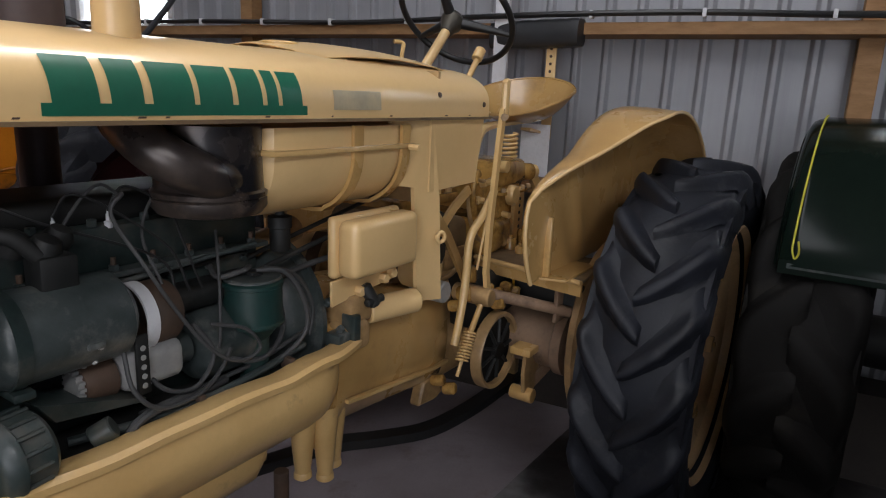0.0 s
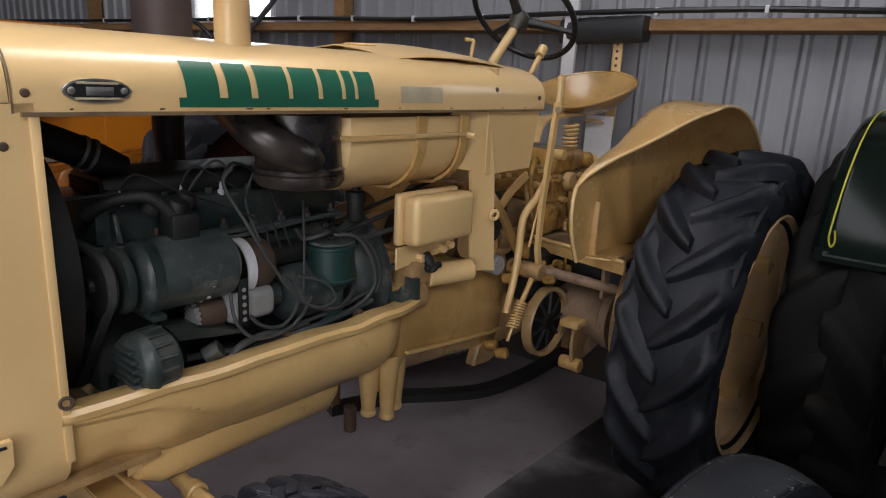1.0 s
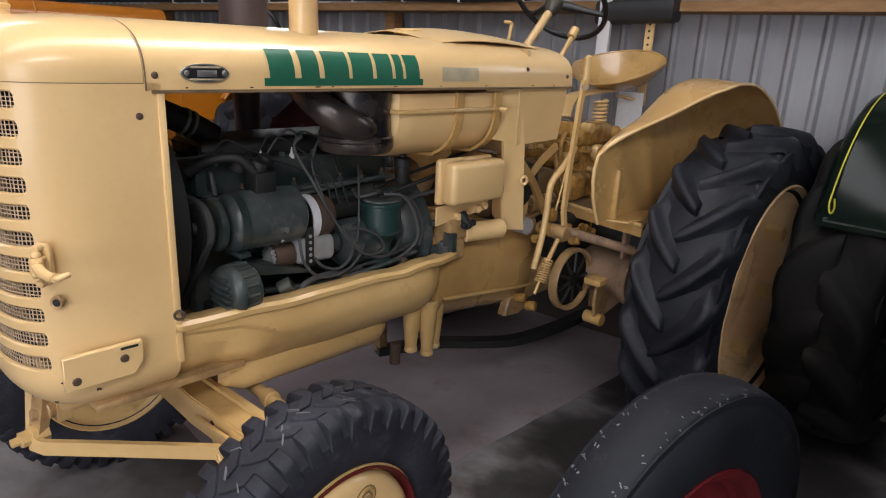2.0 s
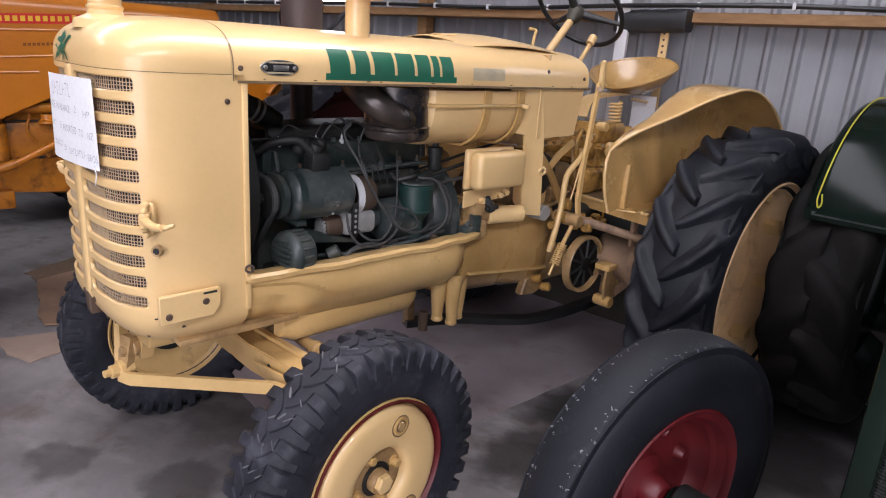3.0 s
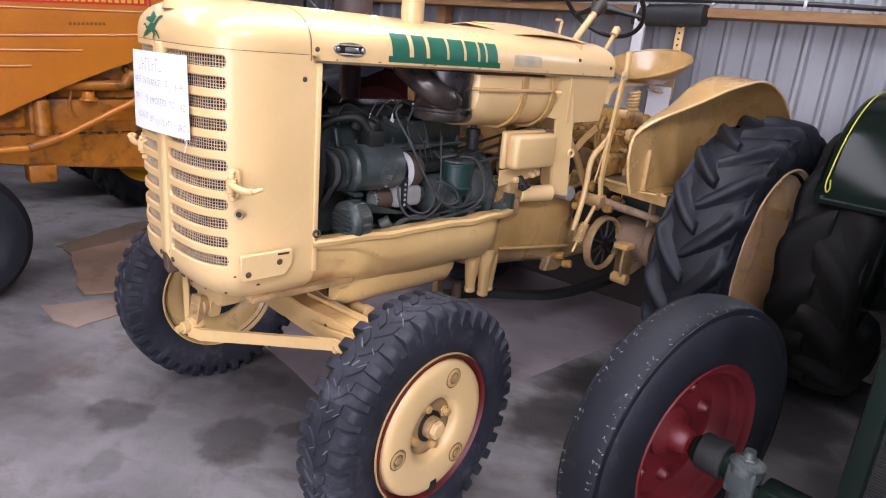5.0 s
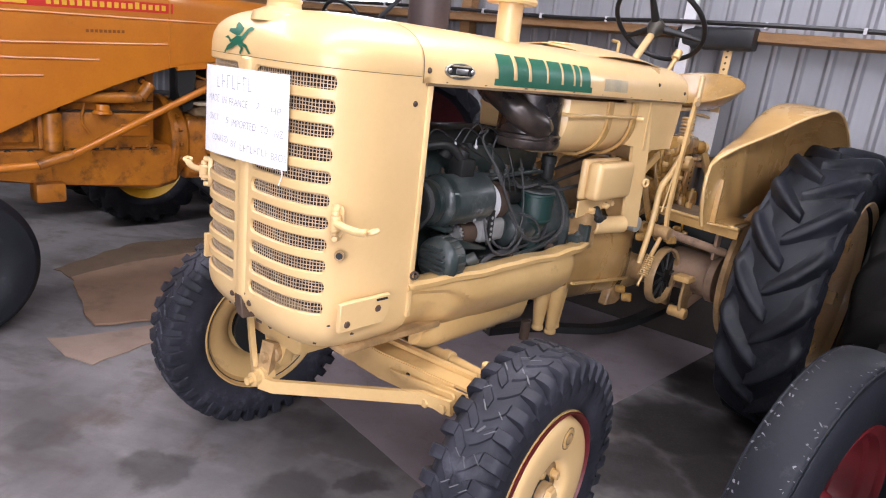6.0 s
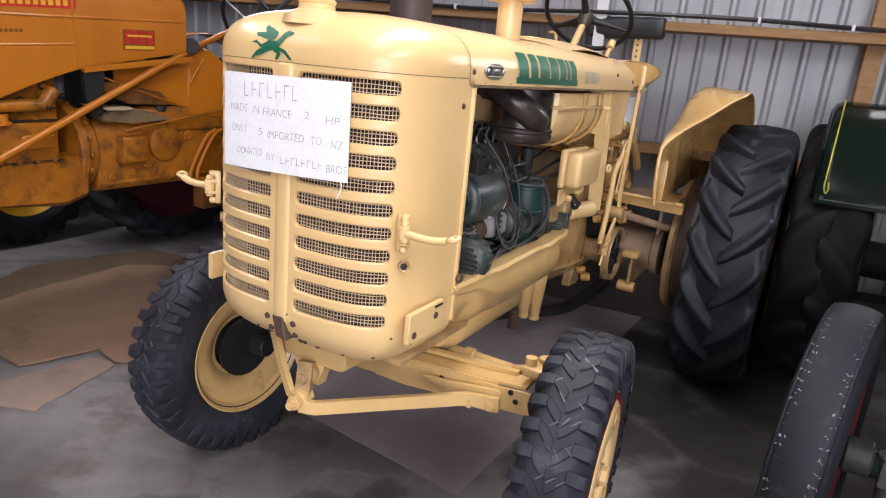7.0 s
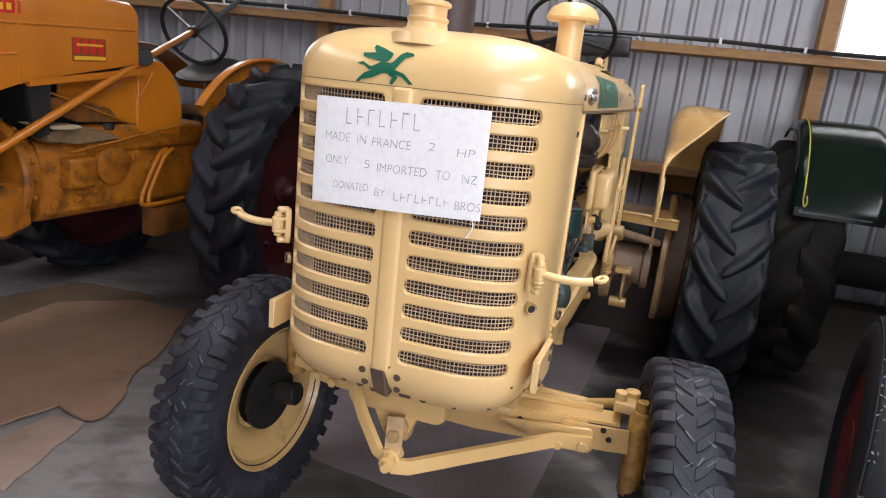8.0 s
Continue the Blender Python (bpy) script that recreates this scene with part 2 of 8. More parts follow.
def concrete():
    """Pale trowelled concrete, mottled at several scales, with oil stains of their own shape where the tractors drip,
    and the shade between them painted in.
    """
    m, n, l, p = shader("stained_concrete_floor")
    v = place_node(n, l)
    a, b, c = noise_node(n, l, v, 1.1, 8, 0.60), noise_node(n, l, v, 4.2, 9, 0.66), noise_node(n, l, v, 85, 3)
    d = noise_node(n, l, place_node(n, l, (1.0, 2.2, 1.0)), 2.1, 6, 0.55)
    tone = mix_node(n, l, ramp_node(n, l, a, 0.38, 0.60), (0.105, 0.097, 0.098), (0.230, 0.217, 0.219))
    tone = mix_node(n, l, ramp_node(n, l, d, 0.54, 0.68, (0, 0, 0, 1), (0.75, 0.75, 0.75, 1)), tone, (0.090, 0.080, 0.078))
    tone = mix_node(n, l, ramp_node(n, l, d, 0.30, 0.44, (0.6, 0.6, 0.6, 1), (0, 0, 0, 1)), tone, (0.285, 0.270, 0.271))
    tone = mix_node(n, l, ramp_node(n, l, b, 0.53, 0.68, (0, 0, 0, 1), (0.7, 0.7, 0.7, 1)), tone, (0.115, 0.085, 0.072))
    warp = n.new("ShaderNodeTexNoise")
    warp.inputs["Scale"].default_value, warp.inputs["Detail"].default_value = 5.0, 6.0
    l.new(v, warp.inputs["Vector"])
    shift = n.new("ShaderNodeVectorMath")
    shift.operation = "MULTIPLY_ADD"
    shift.inputs[1].default_value = (0.34, 0.34, 0.0)
    l.new(warp.outputs["Color"], shift.inputs[0])
    l.new(v, shift.inputs[2])
    last = None
    for x, y, r, dark in OIL_AND_SHADE:
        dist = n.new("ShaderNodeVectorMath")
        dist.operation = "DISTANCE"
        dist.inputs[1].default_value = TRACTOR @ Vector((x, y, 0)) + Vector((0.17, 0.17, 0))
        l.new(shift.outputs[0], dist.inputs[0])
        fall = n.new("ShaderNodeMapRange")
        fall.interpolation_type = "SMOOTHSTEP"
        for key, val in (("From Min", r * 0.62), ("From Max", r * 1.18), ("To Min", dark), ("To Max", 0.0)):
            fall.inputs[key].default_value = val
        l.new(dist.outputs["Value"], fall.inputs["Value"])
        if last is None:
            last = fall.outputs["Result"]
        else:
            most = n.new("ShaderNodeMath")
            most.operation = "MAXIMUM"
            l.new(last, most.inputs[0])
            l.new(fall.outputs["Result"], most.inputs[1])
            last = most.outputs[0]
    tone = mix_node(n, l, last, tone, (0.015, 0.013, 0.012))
    tone = mix_node(n, l, ramp_node(n, l, c, 0.5, 0.9, (0, 0, 0, 1), (0.3, 0.3, 0.3, 1)), tone, (0.1, 0.1, 0.1))
    l.new(tone, p.inputs["Base Color"])
    rg = n.new("ShaderNodeMapRange")
    rg.inputs["To Min"].default_value, rg.inputs["To Max"].default_value = 0.40, 0.74
    l.new(b, rg.inputs["Value"])
    l.new(rg.outputs["Result"], p.inputs["Roughness"])
    p.inputs["Specular IOR Level"].default_value = 0.3
    bump_node(n, l, b, p, 0.12, 0.006)
    return m


def glass():
    m, n, l, p = shader("window_glass")
    p.inputs["Transmission Weight"].default_value, p.inputs["Roughness"].default_value, p.inputs["IOR"].default_value = 1.0, 0.05, 1.45
    p.inputs["Base Color"].default_value = (0.95, 0.97, 0.97, 1)
    return m


for rubber in (RUBBER, RUBBER_DUSTY, RUBBER_TREAD, RUBBER_DARK):
    rubber.node_tree.nodes["Principled BSDF"].inputs["Specular IOR Level"].default_value = 0.3
RUBBER_DUSTY.node_tree.nodes["Principled BSDF"].inputs["Specular IOR Level"].default_value = 0.3
RUBBER_DARK.node_tree.nodes["Principled BSDF"].inputs["Specular IOR Level"].default_value = 0.15
DARK_GREEN.node_tree.nodes["Principled BSDF"].inputs["Specular IOR Level"].default_value = 0.16
CLADDING, CONCRETE, GLASS = steel_cladding(), concrete(), glass()

# ---- kit ----
def part(name, bm, material, parent=None, label="", smooth=True, angle=38.0):
    """Links a bmesh as one mesh object under a thing or a part."""
    me = bpy.data.meshes.new(name)
    bmesh.ops.recalc_face_normals(bm, faces=bm.faces)
    bm.to_mesh(me)
    bm.free()
    me.materials.append(material)
    if smooth:
        me.polygons.foreach_set("use_smooth", [True] * len(me.polygons))
        me.set_sharp_from_angle(angle=radians(angle))
    ob = new(name, me)
    if parent:
        ob.parent = parent
    if label:
        tagged(ob, label)
    return ob


def thing(name, m, label, category, group="", kind=""):
    ob = new(name)
    ob.matrix_world = m
    return tagged(ob, label, category, group, kind)


def shell(ob, thick, offset=0.0):
    s = ob.modifiers.new("thickness", "SOLIDIFY")
    s.thickness, s.offset = thick, offset
    e = ob.modifiers.new("even_normals", "WEIGHTED_NORMAL")
    e.weight, e.keep_sharp = 100, True
    return ob


def box(bm, lo, hi, bevel=0.004, m=None, seg=2):
    t = bmesh.new()
    bmesh.ops.create_cube(t, size=1)
    c = [(a + b) / 2 for a, b in zip(lo, hi)]
    d = [abs(b - a) for a, b in zip(lo, hi)]
    bmesh.ops.transform(t, matrix=Matrix.Translation(c) @ Matrix.Diagonal((*d, 1)), verts=t.verts)
    if bevel:
        bmesh.ops.bevel(t, geom=t.edges[:], offset=min(bevel, min(d) * 0.45), segments=seg, affect="EDGES", profile=0.5)
    return merge(bm, t, m)


def merge(bm, t, m=None):
    if m is not None:
        bmesh.ops.transform(t, matrix=m, verts=t.verts)
    me = bpy.data.meshes.new("tmp")
    t.to_mesh(me)
    t.free()
    bm.from_mesh(me)
    bpy.data.meshes.remove(me)
    return bm


def frame_of(direction):
    return Vector(direction).to_track_quat("Z", "Y").to_matrix().to_4x4()


def lathe(bm, profile, p=(0, 0, 0), axis=(0, 0, 1), seg=32, closed=False):
    """Turns (radius, height) pairs round an axis through p."""
    m = Matrix.Translation(p) @ frame_of(axis)
    rings = []
    for r, h in profile:
        if r < 1e-5:
            rings.append([bm.verts.new(m @ Vector((0, 0, h)))])
        else:
            rings.append([bm.verts.new(m @ Vector((r * math.cos(2 * math.pi * k / seg), r * math.sin(2 * math.pi * k / seg), h))) for k in range(seg)])
    pairs = list(zip(rings, rings[1:])) + ([(rings[-1], rings[0])] if closed else [])
    for a, b in pairs:
        for k in range(seg):
            j = (k + 1) % seg
            if len(a) == 1 and len(b) == 1:
                continue
            if len(a) == 1:
                bm.faces.new((a[0], b[k], b[j]))
            elif len(b) == 1:
                bm.faces.new((a[k], a[j], b[0]))
            else:
                bm.faces.new((a[k], a[j], b[j], b[k]))
    return bm


def rod(bm, a, b, r, r2=None, seg=14, bevel=0.0):
    a, b = Vector(a), Vector(b)
    h = (b - a).length
    r2 = r if r2 is None else r2
    e = bevel or min(r, h) * 0.12
    return lathe(bm, [(0, 0), (r - e, 0), (r, e), (r2, h - e), (r2 - e, h), (0, h)], a, b - a, seg)


def curve_points(pts, steps=6):
    """A smooth line through the points."""
    v = [Vector(p) for p in pts]
    if len(v) < 3:
        return v
    v = [2 * v[0] - v[1]] + v + [2 * v[-1] - v[-2]]
    out = []
    for i in range(1, len(v) - 2):
        for k in range(steps):
            t = k / steps
            out.append(0.5 * (2 * v[i] + (v[i + 1] - v[i - 1]) * t + (2 * v[i - 1] - 5 * v[i] + 4 * v[i + 1] - v[i + 2]) * t * t
                              + (3 * v[i] - v[i - 1] - 3 * v[i + 1] + v[i + 2]) * t ** 3))
    out.append(v[-2])
    return out


def sweep(bm, pts, section, caps=True):
    """Carries a closed section (list of 2D points) along a line."""
    up = Vector((0, 0, 1))
    rings = []
    prev = None
    for i, p in enumerate(pts):
        d = (pts[min(i + 1, len(pts) - 1)] - pts[max(i - 1, 0)]).normalized()
        if prev is None:
            side = d.cross(up)
            if side.length < 0.2:
                side = d.cross(Vector((0, 1, 0)))
            side.normalize()
        else:
            side = (prev - d * prev.dot(d)).normalized()
        prev = side
        top = side.cross(d)
        rings.append([bm.verts.new(p + side * x + top * y) for x, y in section])
    n = len(section)
    for a, b in zip(rings, rings[1:]):
        for k in range(n):
            j = (k + 1) % n
            bm.faces.new((a[k], a[j], b[j], b[k]))
    if caps:
        bm.faces.new(rings[0])
        bm.faces.new(rings[-1][::-1])
    return bm


def ring_section(r, seg=10):
    return [(r * math.cos(2 * math.pi * k / seg), r * math.sin(2 * math.pi * k / seg)) for k in range(seg)]


def tube(bm, pts, r, steps=6, seg=10):
    return sweep(bm, curve_points(pts, steps), ring_section(r, seg))


def flat_bar(bm, pts, w, h, steps=1):
    s = [(-w / 2, -h / 2), (w / 2, -h / 2), (w / 2, h / 2), (-w / 2, h / 2)]
    return sweep(bm, curve_points(pts, steps) if steps > 1 else [Vector(p) for p in pts], s)


def loft(bm, sections, closed=False, caps=False):
    rows = [[bm.verts.new(p) for p in s] for s in sections]
    for a, b in zip(rows, rows[1:]):
        n = len(a)
        for k in range(n if closed else n - 1):
            j = (k + 1) % n
            try:
                bm.faces.new((a[k], a[j], b[j], b[k]))
            except ValueError:
                pass
    if caps:
        bm.faces.new(rows[0])
        bm.faces.new(rows[-1][::-1])
    return bm


def prism(bm, outline, lo, hi, axis="y", bevel=0.003):
    """An outline in two axes, carried along the third from lo to hi."""
    def at(a, b, c):
        return {"y": (a, c, b), "x": (c, a, b), "z": (a, b, c)}[axis]
    t = bmesh.new()
    f0 = [t.verts.new(at(a, b, lo)) for a, b in outline]
    f1 = [t.verts.new(at(a, b, hi)) for a, b in outline]
    n = len(outline)
    t.faces.new(f0)
    t.faces.new(f1[::-1])
    for k in range(n):
        t.faces.new((f0[k], f1[k], f1[(k + 1) % n], f0[(k + 1) % n]))
    if bevel:
        bmesh.ops.bevel(t, geom=t.edges[:], offset=bevel, segments=1, affect="EDGES")
    return merge(bm, t)


def hexagon(bm, p, axis, r, h):
    return lathe(bm, [(0, 0), (r, 0), (r, h * 0.85), (r * 0.85, h), (0, h)], p, axis, 6)


def bolts(name, spots, axis, r, h, material, parent, label=""):
    for s in spots:
        part(name, hexagon(bmesh.new(), s, axis, r, h), material, parent, label, smooth=False)

# ---- shed ----
def to_shed(ob):
    ob.matrix_world = SHED
    return ob


RIB = 0.1475                                       # rib pitch of the sheet
WB = 0.17                                          # the sheet lies behind the deep girts


def cladding(name, u0, u1, z0, z1, parent):
    """Trapezoid-rib steel sheet between two places along the wall."""
    prof, u = [], 0.4725 + RIB * math.floor((u0 - 0.4725) / RIB) - RIB
    while u < u1 + RIB:
        for du, dy in ((-0.031, 0), (-0.027, 0.001), (-0.024, 0.004), (-0.013, 0.019), (-0.010, 0.0215), (-0.006, 0.0225), (0.006, 0.0225), (0.010, 0.0215), (0.013, 0.019), (0.024, 0.004), (0.027, 0.001), (0.031, 0)):
            if u0 < u + du < u1:
                prof.append((u + du, WB - dy))
        u += RIB
    prof = [(u0, prof[0][1])] + prof + [(u1, prof[-1][1])]
    bm = loft(bmesh.new(), [[(a, b, z0) for a, b in prof], [(a, b, z1) for a, b in prof]])
    ob = part(name, bm, CLADDING, parent, angle=32)
    return shell(ob, 0.012, 1.0)


wall_north = thing("wall_north", SHED, "grey ribbed steel back wall of the shed", "wall", kind="structure")
WIN = ((-3.25, -2.28, 1.885, 2.75), (1.738, 2.9, 1.885, 2.75))
for u0, u1, z0, z1 in ((-9, WIN[0][0], 0, 3.7), (WIN[0][0], WIN[0][1], 0, 1.885), (WIN[0][0], WIN[0][1], 2.75, 3.7), (WIN[0][1], WIN[1][0], 0, 3.7),
                       (WIN[1][0], WIN[1][1], 0, 1.885), (WIN[1][0], WIN[1][1], 2.75, 3.7), (WIN[1][1], 7, 0, 3.7)):
    cladding("cladding", u0, u1, z0, z1, wall_north)

for k, (u0, u1, z0, z1) in enumerate(WIN):
    w = thing("window_%d" % (k + 1), SHED, "daylit window opening in the steel wall", "window", kind="structure")
    bm = bmesh.new()
    for lo, hi in (((u0, WB - 0.02, z0), (u0 + 0.04, WB + 0.05, z1)), ((u1 - 0.04, WB - 0.02, z0), (u1, WB + 0.05, z1)), ((u0 + 0.04, WB - 0.02, z0), (u1 - 0.04, WB + 0.05, z0 + 0.03)),
                   ((u0 + 0.04, WB - 0.02, z1 - 0.04), (u1 - 0.04, WB + 0.05, z1))):
        box(bm, lo, hi, 0.003)
    part("window_frame", bm, WHITE_TIMBER, w)
    pane = part("pane", box(bmesh.new(), (u0 + 0.035, WB + 0.012, z0 + 0.025), (u1 - 0.035, WB + 0.016, z1 - 0.035), 0), GLASS, w)
    pane.visible_shadow = False

    glow = surface("bright_overcast_sky", (0.9, 0.92, 0.95), (0.9, 0.92, 0.95), bump=0.0)
    glow.node_tree.nodes["Principled BSDF"].inputs["Emission Color"].default_value = (0.95, 0.97, 1.0, 1)
    glow.node_tree.nodes["Principled BSDF"].inputs["Emission Strength"].default_value = 4.5
    sky_ob = part("backdrop", box(bmesh.new(), (u0 - 2.2, 1.60, z0 - 0.9), (u1 + 2.2, 1.62, z1 + 1.6), 0), glow, smooth=False)
    tagged(to_shed(sky_ob), "bright white overcast sky outside the window", "sky", kind="structure")


def timber(name, lo, hi, label, category="timber", material=TIMBER):
    return tagged(to_shed(part(name, box(bmesh.new(), lo, hi, 0.004), material, smooth=False)), label, category, kind="structure")


timber("girt", (-8.9, -0.075, 1.826), (6.9, WB - 0.028, 1.878), "pine girt nailed along the steel wall")
timber("girt", (-8.9, -0.075, 1.085), (6.9, WB - 0.028, 1.14), "lower pine girt along the steel wall")
# dark strip added so that the wall's lowest 0.4 m reads dark
timber("wall_base_strip", (-8.9, -0.07, 0.0), (6.9, WB - 0.028, 0.40), "dark strip added along the foot of the steel wall", "board", surface("dark_base_tone", (0.035, 0.028, 0.024), (0.055, 0.045, 0.038), 0.7, 0.85, big=4, bump=0.2))
timber("girt", (-8.9, -0.075, 2.75), (6.9, WB - 0.028, 2.81), "upper pine girt along the steel wall")
for u in (-1.542, 1.690, -4.6, 4.7):
    timber("post", (u - 0.045, 0.050, 0), (u + 0.045, WB - 0.03, 3.65), "upright pine post against the steel wall")
timber("post", (0.14, -0.105, 1.086), (0.21, -0.077, 3.6), "white painted upright post", material=WHITE_TIMBER)

bm = bmesh.new()
pts = [(-8.8, -0.1, 1.93), (-4, -0.1, 1.9), (-2.0, -0.1, 1.90), (-1.42, -0.1, 1.895), (-0.6, -0.1, 1.885), (0.2, -0.12, 1.905), (1.0, -0.1, 1.912), (1.715, -0.1, 1.895), (3, -0.1, 1.90), (6.8, -0.1, 1.9)]
tube(bm, pts, 0.013, 8, 8)
cable = tagged(to_shed(part("cable", bm, BLACK)), "black electric cable clipped along the pine girt", "cable")
for k in range(16):
    u = -4.1 + 0.47 * k
    for (a, _, za), (b, _, zb) in zip(pts, pts[1:]):
        if a <= u < b:
            z = za + (zb - za) * (u - a) / (b - a)
    c = part("cable_clip", box(bmesh.new(), (-0.008, -0.118, -0.018), (0.008, -0.078, 0.017), 0.003), WHITE_TIMBER, cable, "small white cable clip")
    c.location = (u, 0, z)

bm = bmesh.new()
tube(bm, [(-2.62, -0.12, 1.55), (-2.0, -0.13, 1.98), (-1.45, -0.2, 2.45)], 0.018, 4, 8)
tagged(to_shed(part("brace_pole", bm, surface("grey_steel_tube", (0.16, 0.17, 0.19), (0.12, 0.13, 0.14), 0.4, 0.5, 0.5), smooth=True)), "grey steel brace pole leaning on the wall", "pole")

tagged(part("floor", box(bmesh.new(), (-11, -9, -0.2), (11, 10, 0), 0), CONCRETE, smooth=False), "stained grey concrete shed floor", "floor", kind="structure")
tagged(part("ground", box(bmesh.new(), (-300, -300, -0.4), (300, 300, -0.21), 0), surface("grass_and_gravel", (0.10, 0.11, 0.05), (0.16, 0.14, 0.09), 0.9, 1.0, big=0.5), smooth=False),
                "ground outside the shed", "ground", kind="structure")


def plain_wall(name, lo, hi, label):
    return tagged(to_shed(part(name, box(bmesh.new(), lo, hi, 0), CLADDING, smooth=False)), label, "wall", kind="structure")


plain_wall("wall_west", (-9.1, -10.2, 0), (-9.0, WB, 3.7), "steel side wall of the shed")
plain_wall("wall_east", (7.0, -10.2, 0), (7.1, WB, 3.7), "steel side wall of the shed")
# unseen front wall; its opening is added for the assumed doorway lamp
bm = bmesh.new()
for lo, hi in (((-9.0, -10.2, 0), (1.5, -10.1, 3.7)), ((6.5, -10.2, 0), (7.0, -10.1, 3.7)), ((1.5, -10.2, 3.1), (6.5, -10.1, 3.7))):
    box(bm, lo, hi, 0)
tagged(to_shed(part("wall_south", bm, CLADDING, smooth=False)), "unseen front wall of the shed with an assumed open doorway", "wall", kind="structure")
bm = bmesh.new()
xs = [-9.1, -3.4, -2.6, 0.1, 0.9, 3.1, 3.9, 7.1]
for k in range(7):
    for y0, y1 in (((-10.2, WB + 0.05),) if k % 2 == 0 else ((-10.2, -6.0 if k != 5 else -7.6), ((-1.8, -1.8, -0.9, -0.9, -1.8, -3.6)[k], WB + 0.05))):
        box(bm, (xs[k], y0, 3.7), (xs[k + 1], y1, 3.76), 0)
tagged(to_shed(part("ceiling", bm, ROOF, smooth=False)), "pale steel roof with clear skylight strips", "ceiling", kind="structure")

# ---- wheels ----
def carcass(R, w, rim, crown=0.012, bulge=0.03):
    """Half round tyre section from bead to bead, as (radius, across)."""
    h = w / 2
    side = R - rim
    return [(rim - 0.012, -h * 0.70), (rim + 0.012, -h * 0.86), (rim + side * 0.32, -h - bulge * 0.35), (rim + side * 0.58, -h - bulge * 0.2), (rim + side * 0.80, -h * 0.99),
            (R - crown * 1.9, -h * 0.86), (R - crown * 0.7, -h * 0.5), (R, 0), (R - crown * 0.7, h * 0.5), (R - crown * 1.9, h * 0.86),
            (rim + side * 0.80, h * 0.99), (rim + side * 0.58, h + bulge * 0.2), (rim + side * 0.32, h + bulge * 0.35), (rim + 0.012, h * 0.86), (rim - 0.012, h * 0.70)]


def on_wheel(r, ang, y):
    return Vector((r * math.cos(ang), y, r * math.sin(ang)))


def bar_lug(bm, R, w, ang, side, sweep_ang, height, thick, drop):
    """One worn, curved tread bar with soft flanks, from just over the crown to down the shoulder."""
    rows = []
    n = 15
    for k in range(n):
        q = k / (n - 1)
        y = side * w * (-0.05 + 0.56 * min(1.0, q * 1.05))
        over = max(0.0, q - 0.78) / 0.22
        base = R - height - 0.016 - 0.030 * q * q - drop * over
        top = R - 0.004 - 0.026 * q ** 2.2 - drop * 0.80 * over ** 1.7
        a = ang + sweep_ang * (0.55 * q + 0.45 * q ** 2) * (1 - 0.08 * over)
        t = thick * (0.80 + 0.36 * q) * (0.7 if k == 0 else 0.92 if k == 1 else 1.0 - 0.35 * over ** 3)
        rows.append([on_wheel(base + (top - base) * h, a + t * e / R, y) for e, h in
                     ((-2.30, 0), (-1.60, 0.10), (-1.05, 0.32), (-0.62, 0.68), (-0.32, 0.92), (0.0, 1.0), (0.26, 0.97), (0.42, 0.84), (0.56, 0.52), (0.72, 0.18), (1.0, 0))])
    return loft(bm, rows, closed=True, caps=True)


def bar_tyre(R, w, rim, height=0.036):
    return lathe(bmesh.new(), [(r, h) for r, h in carcass(R - height, w * 0.97, rim, crown=0.026, bulge=-0.004)], axis=(0, 1, 0), seg=72)


def ring_of(name, bm, material, wheel, count, start, angle=50):
    """Copies one piece round a wheel: objects of their own on one mesh."""
    first = part(name, bm, material, wheel, angle=angle)
    for k in range(count):
        ob = first if k == 0 else new(name, first.data)
        ob.parent = wheel
        ob.matrix_local = Matrix.Rotation(-2 * math.pi * (k + start) / count, 4, "Y")


def tread_bars(wheel, R, w, count, sweep_ang, height, thick, material):
    for s in (-1, 1):
        ring_of("tread_bar", bar_lug(bmesh.new(), R, w, 0.0, s, sweep_ang, height, thick, 0.075), material, wheel, count, 0.5 if s > 0 else 0.0, 75)


def block_tyre(R, w, rim, notch=0.012):
    """A carcass with a nearly solid crown; the shoulders fall away between the lugs."""
    h, side = w / 2, R - rim
    half = [(rim - 0.012, -h * 0.70), (rim + 0.012, -h * 0.86), (rim + side * 0.30, -h * 0.985), (rim + side * 0.50, -h), (rim + side * 0.66, -h * 0.965),
            (R - 0.050, -h * 0.90), (R - notch - 0.016, -h * 0.78), (R - notch - 0.006, -h * 0.62), (R - 0.009, -h * 0.50), (R - 0.007, -h * 0.30)]
    return lathe(bmesh.new(), half + [(R - 0.0065, 0)] + [(r, -y) for r, y in reversed(half)], axis=(0, 1, 0), seg=80)


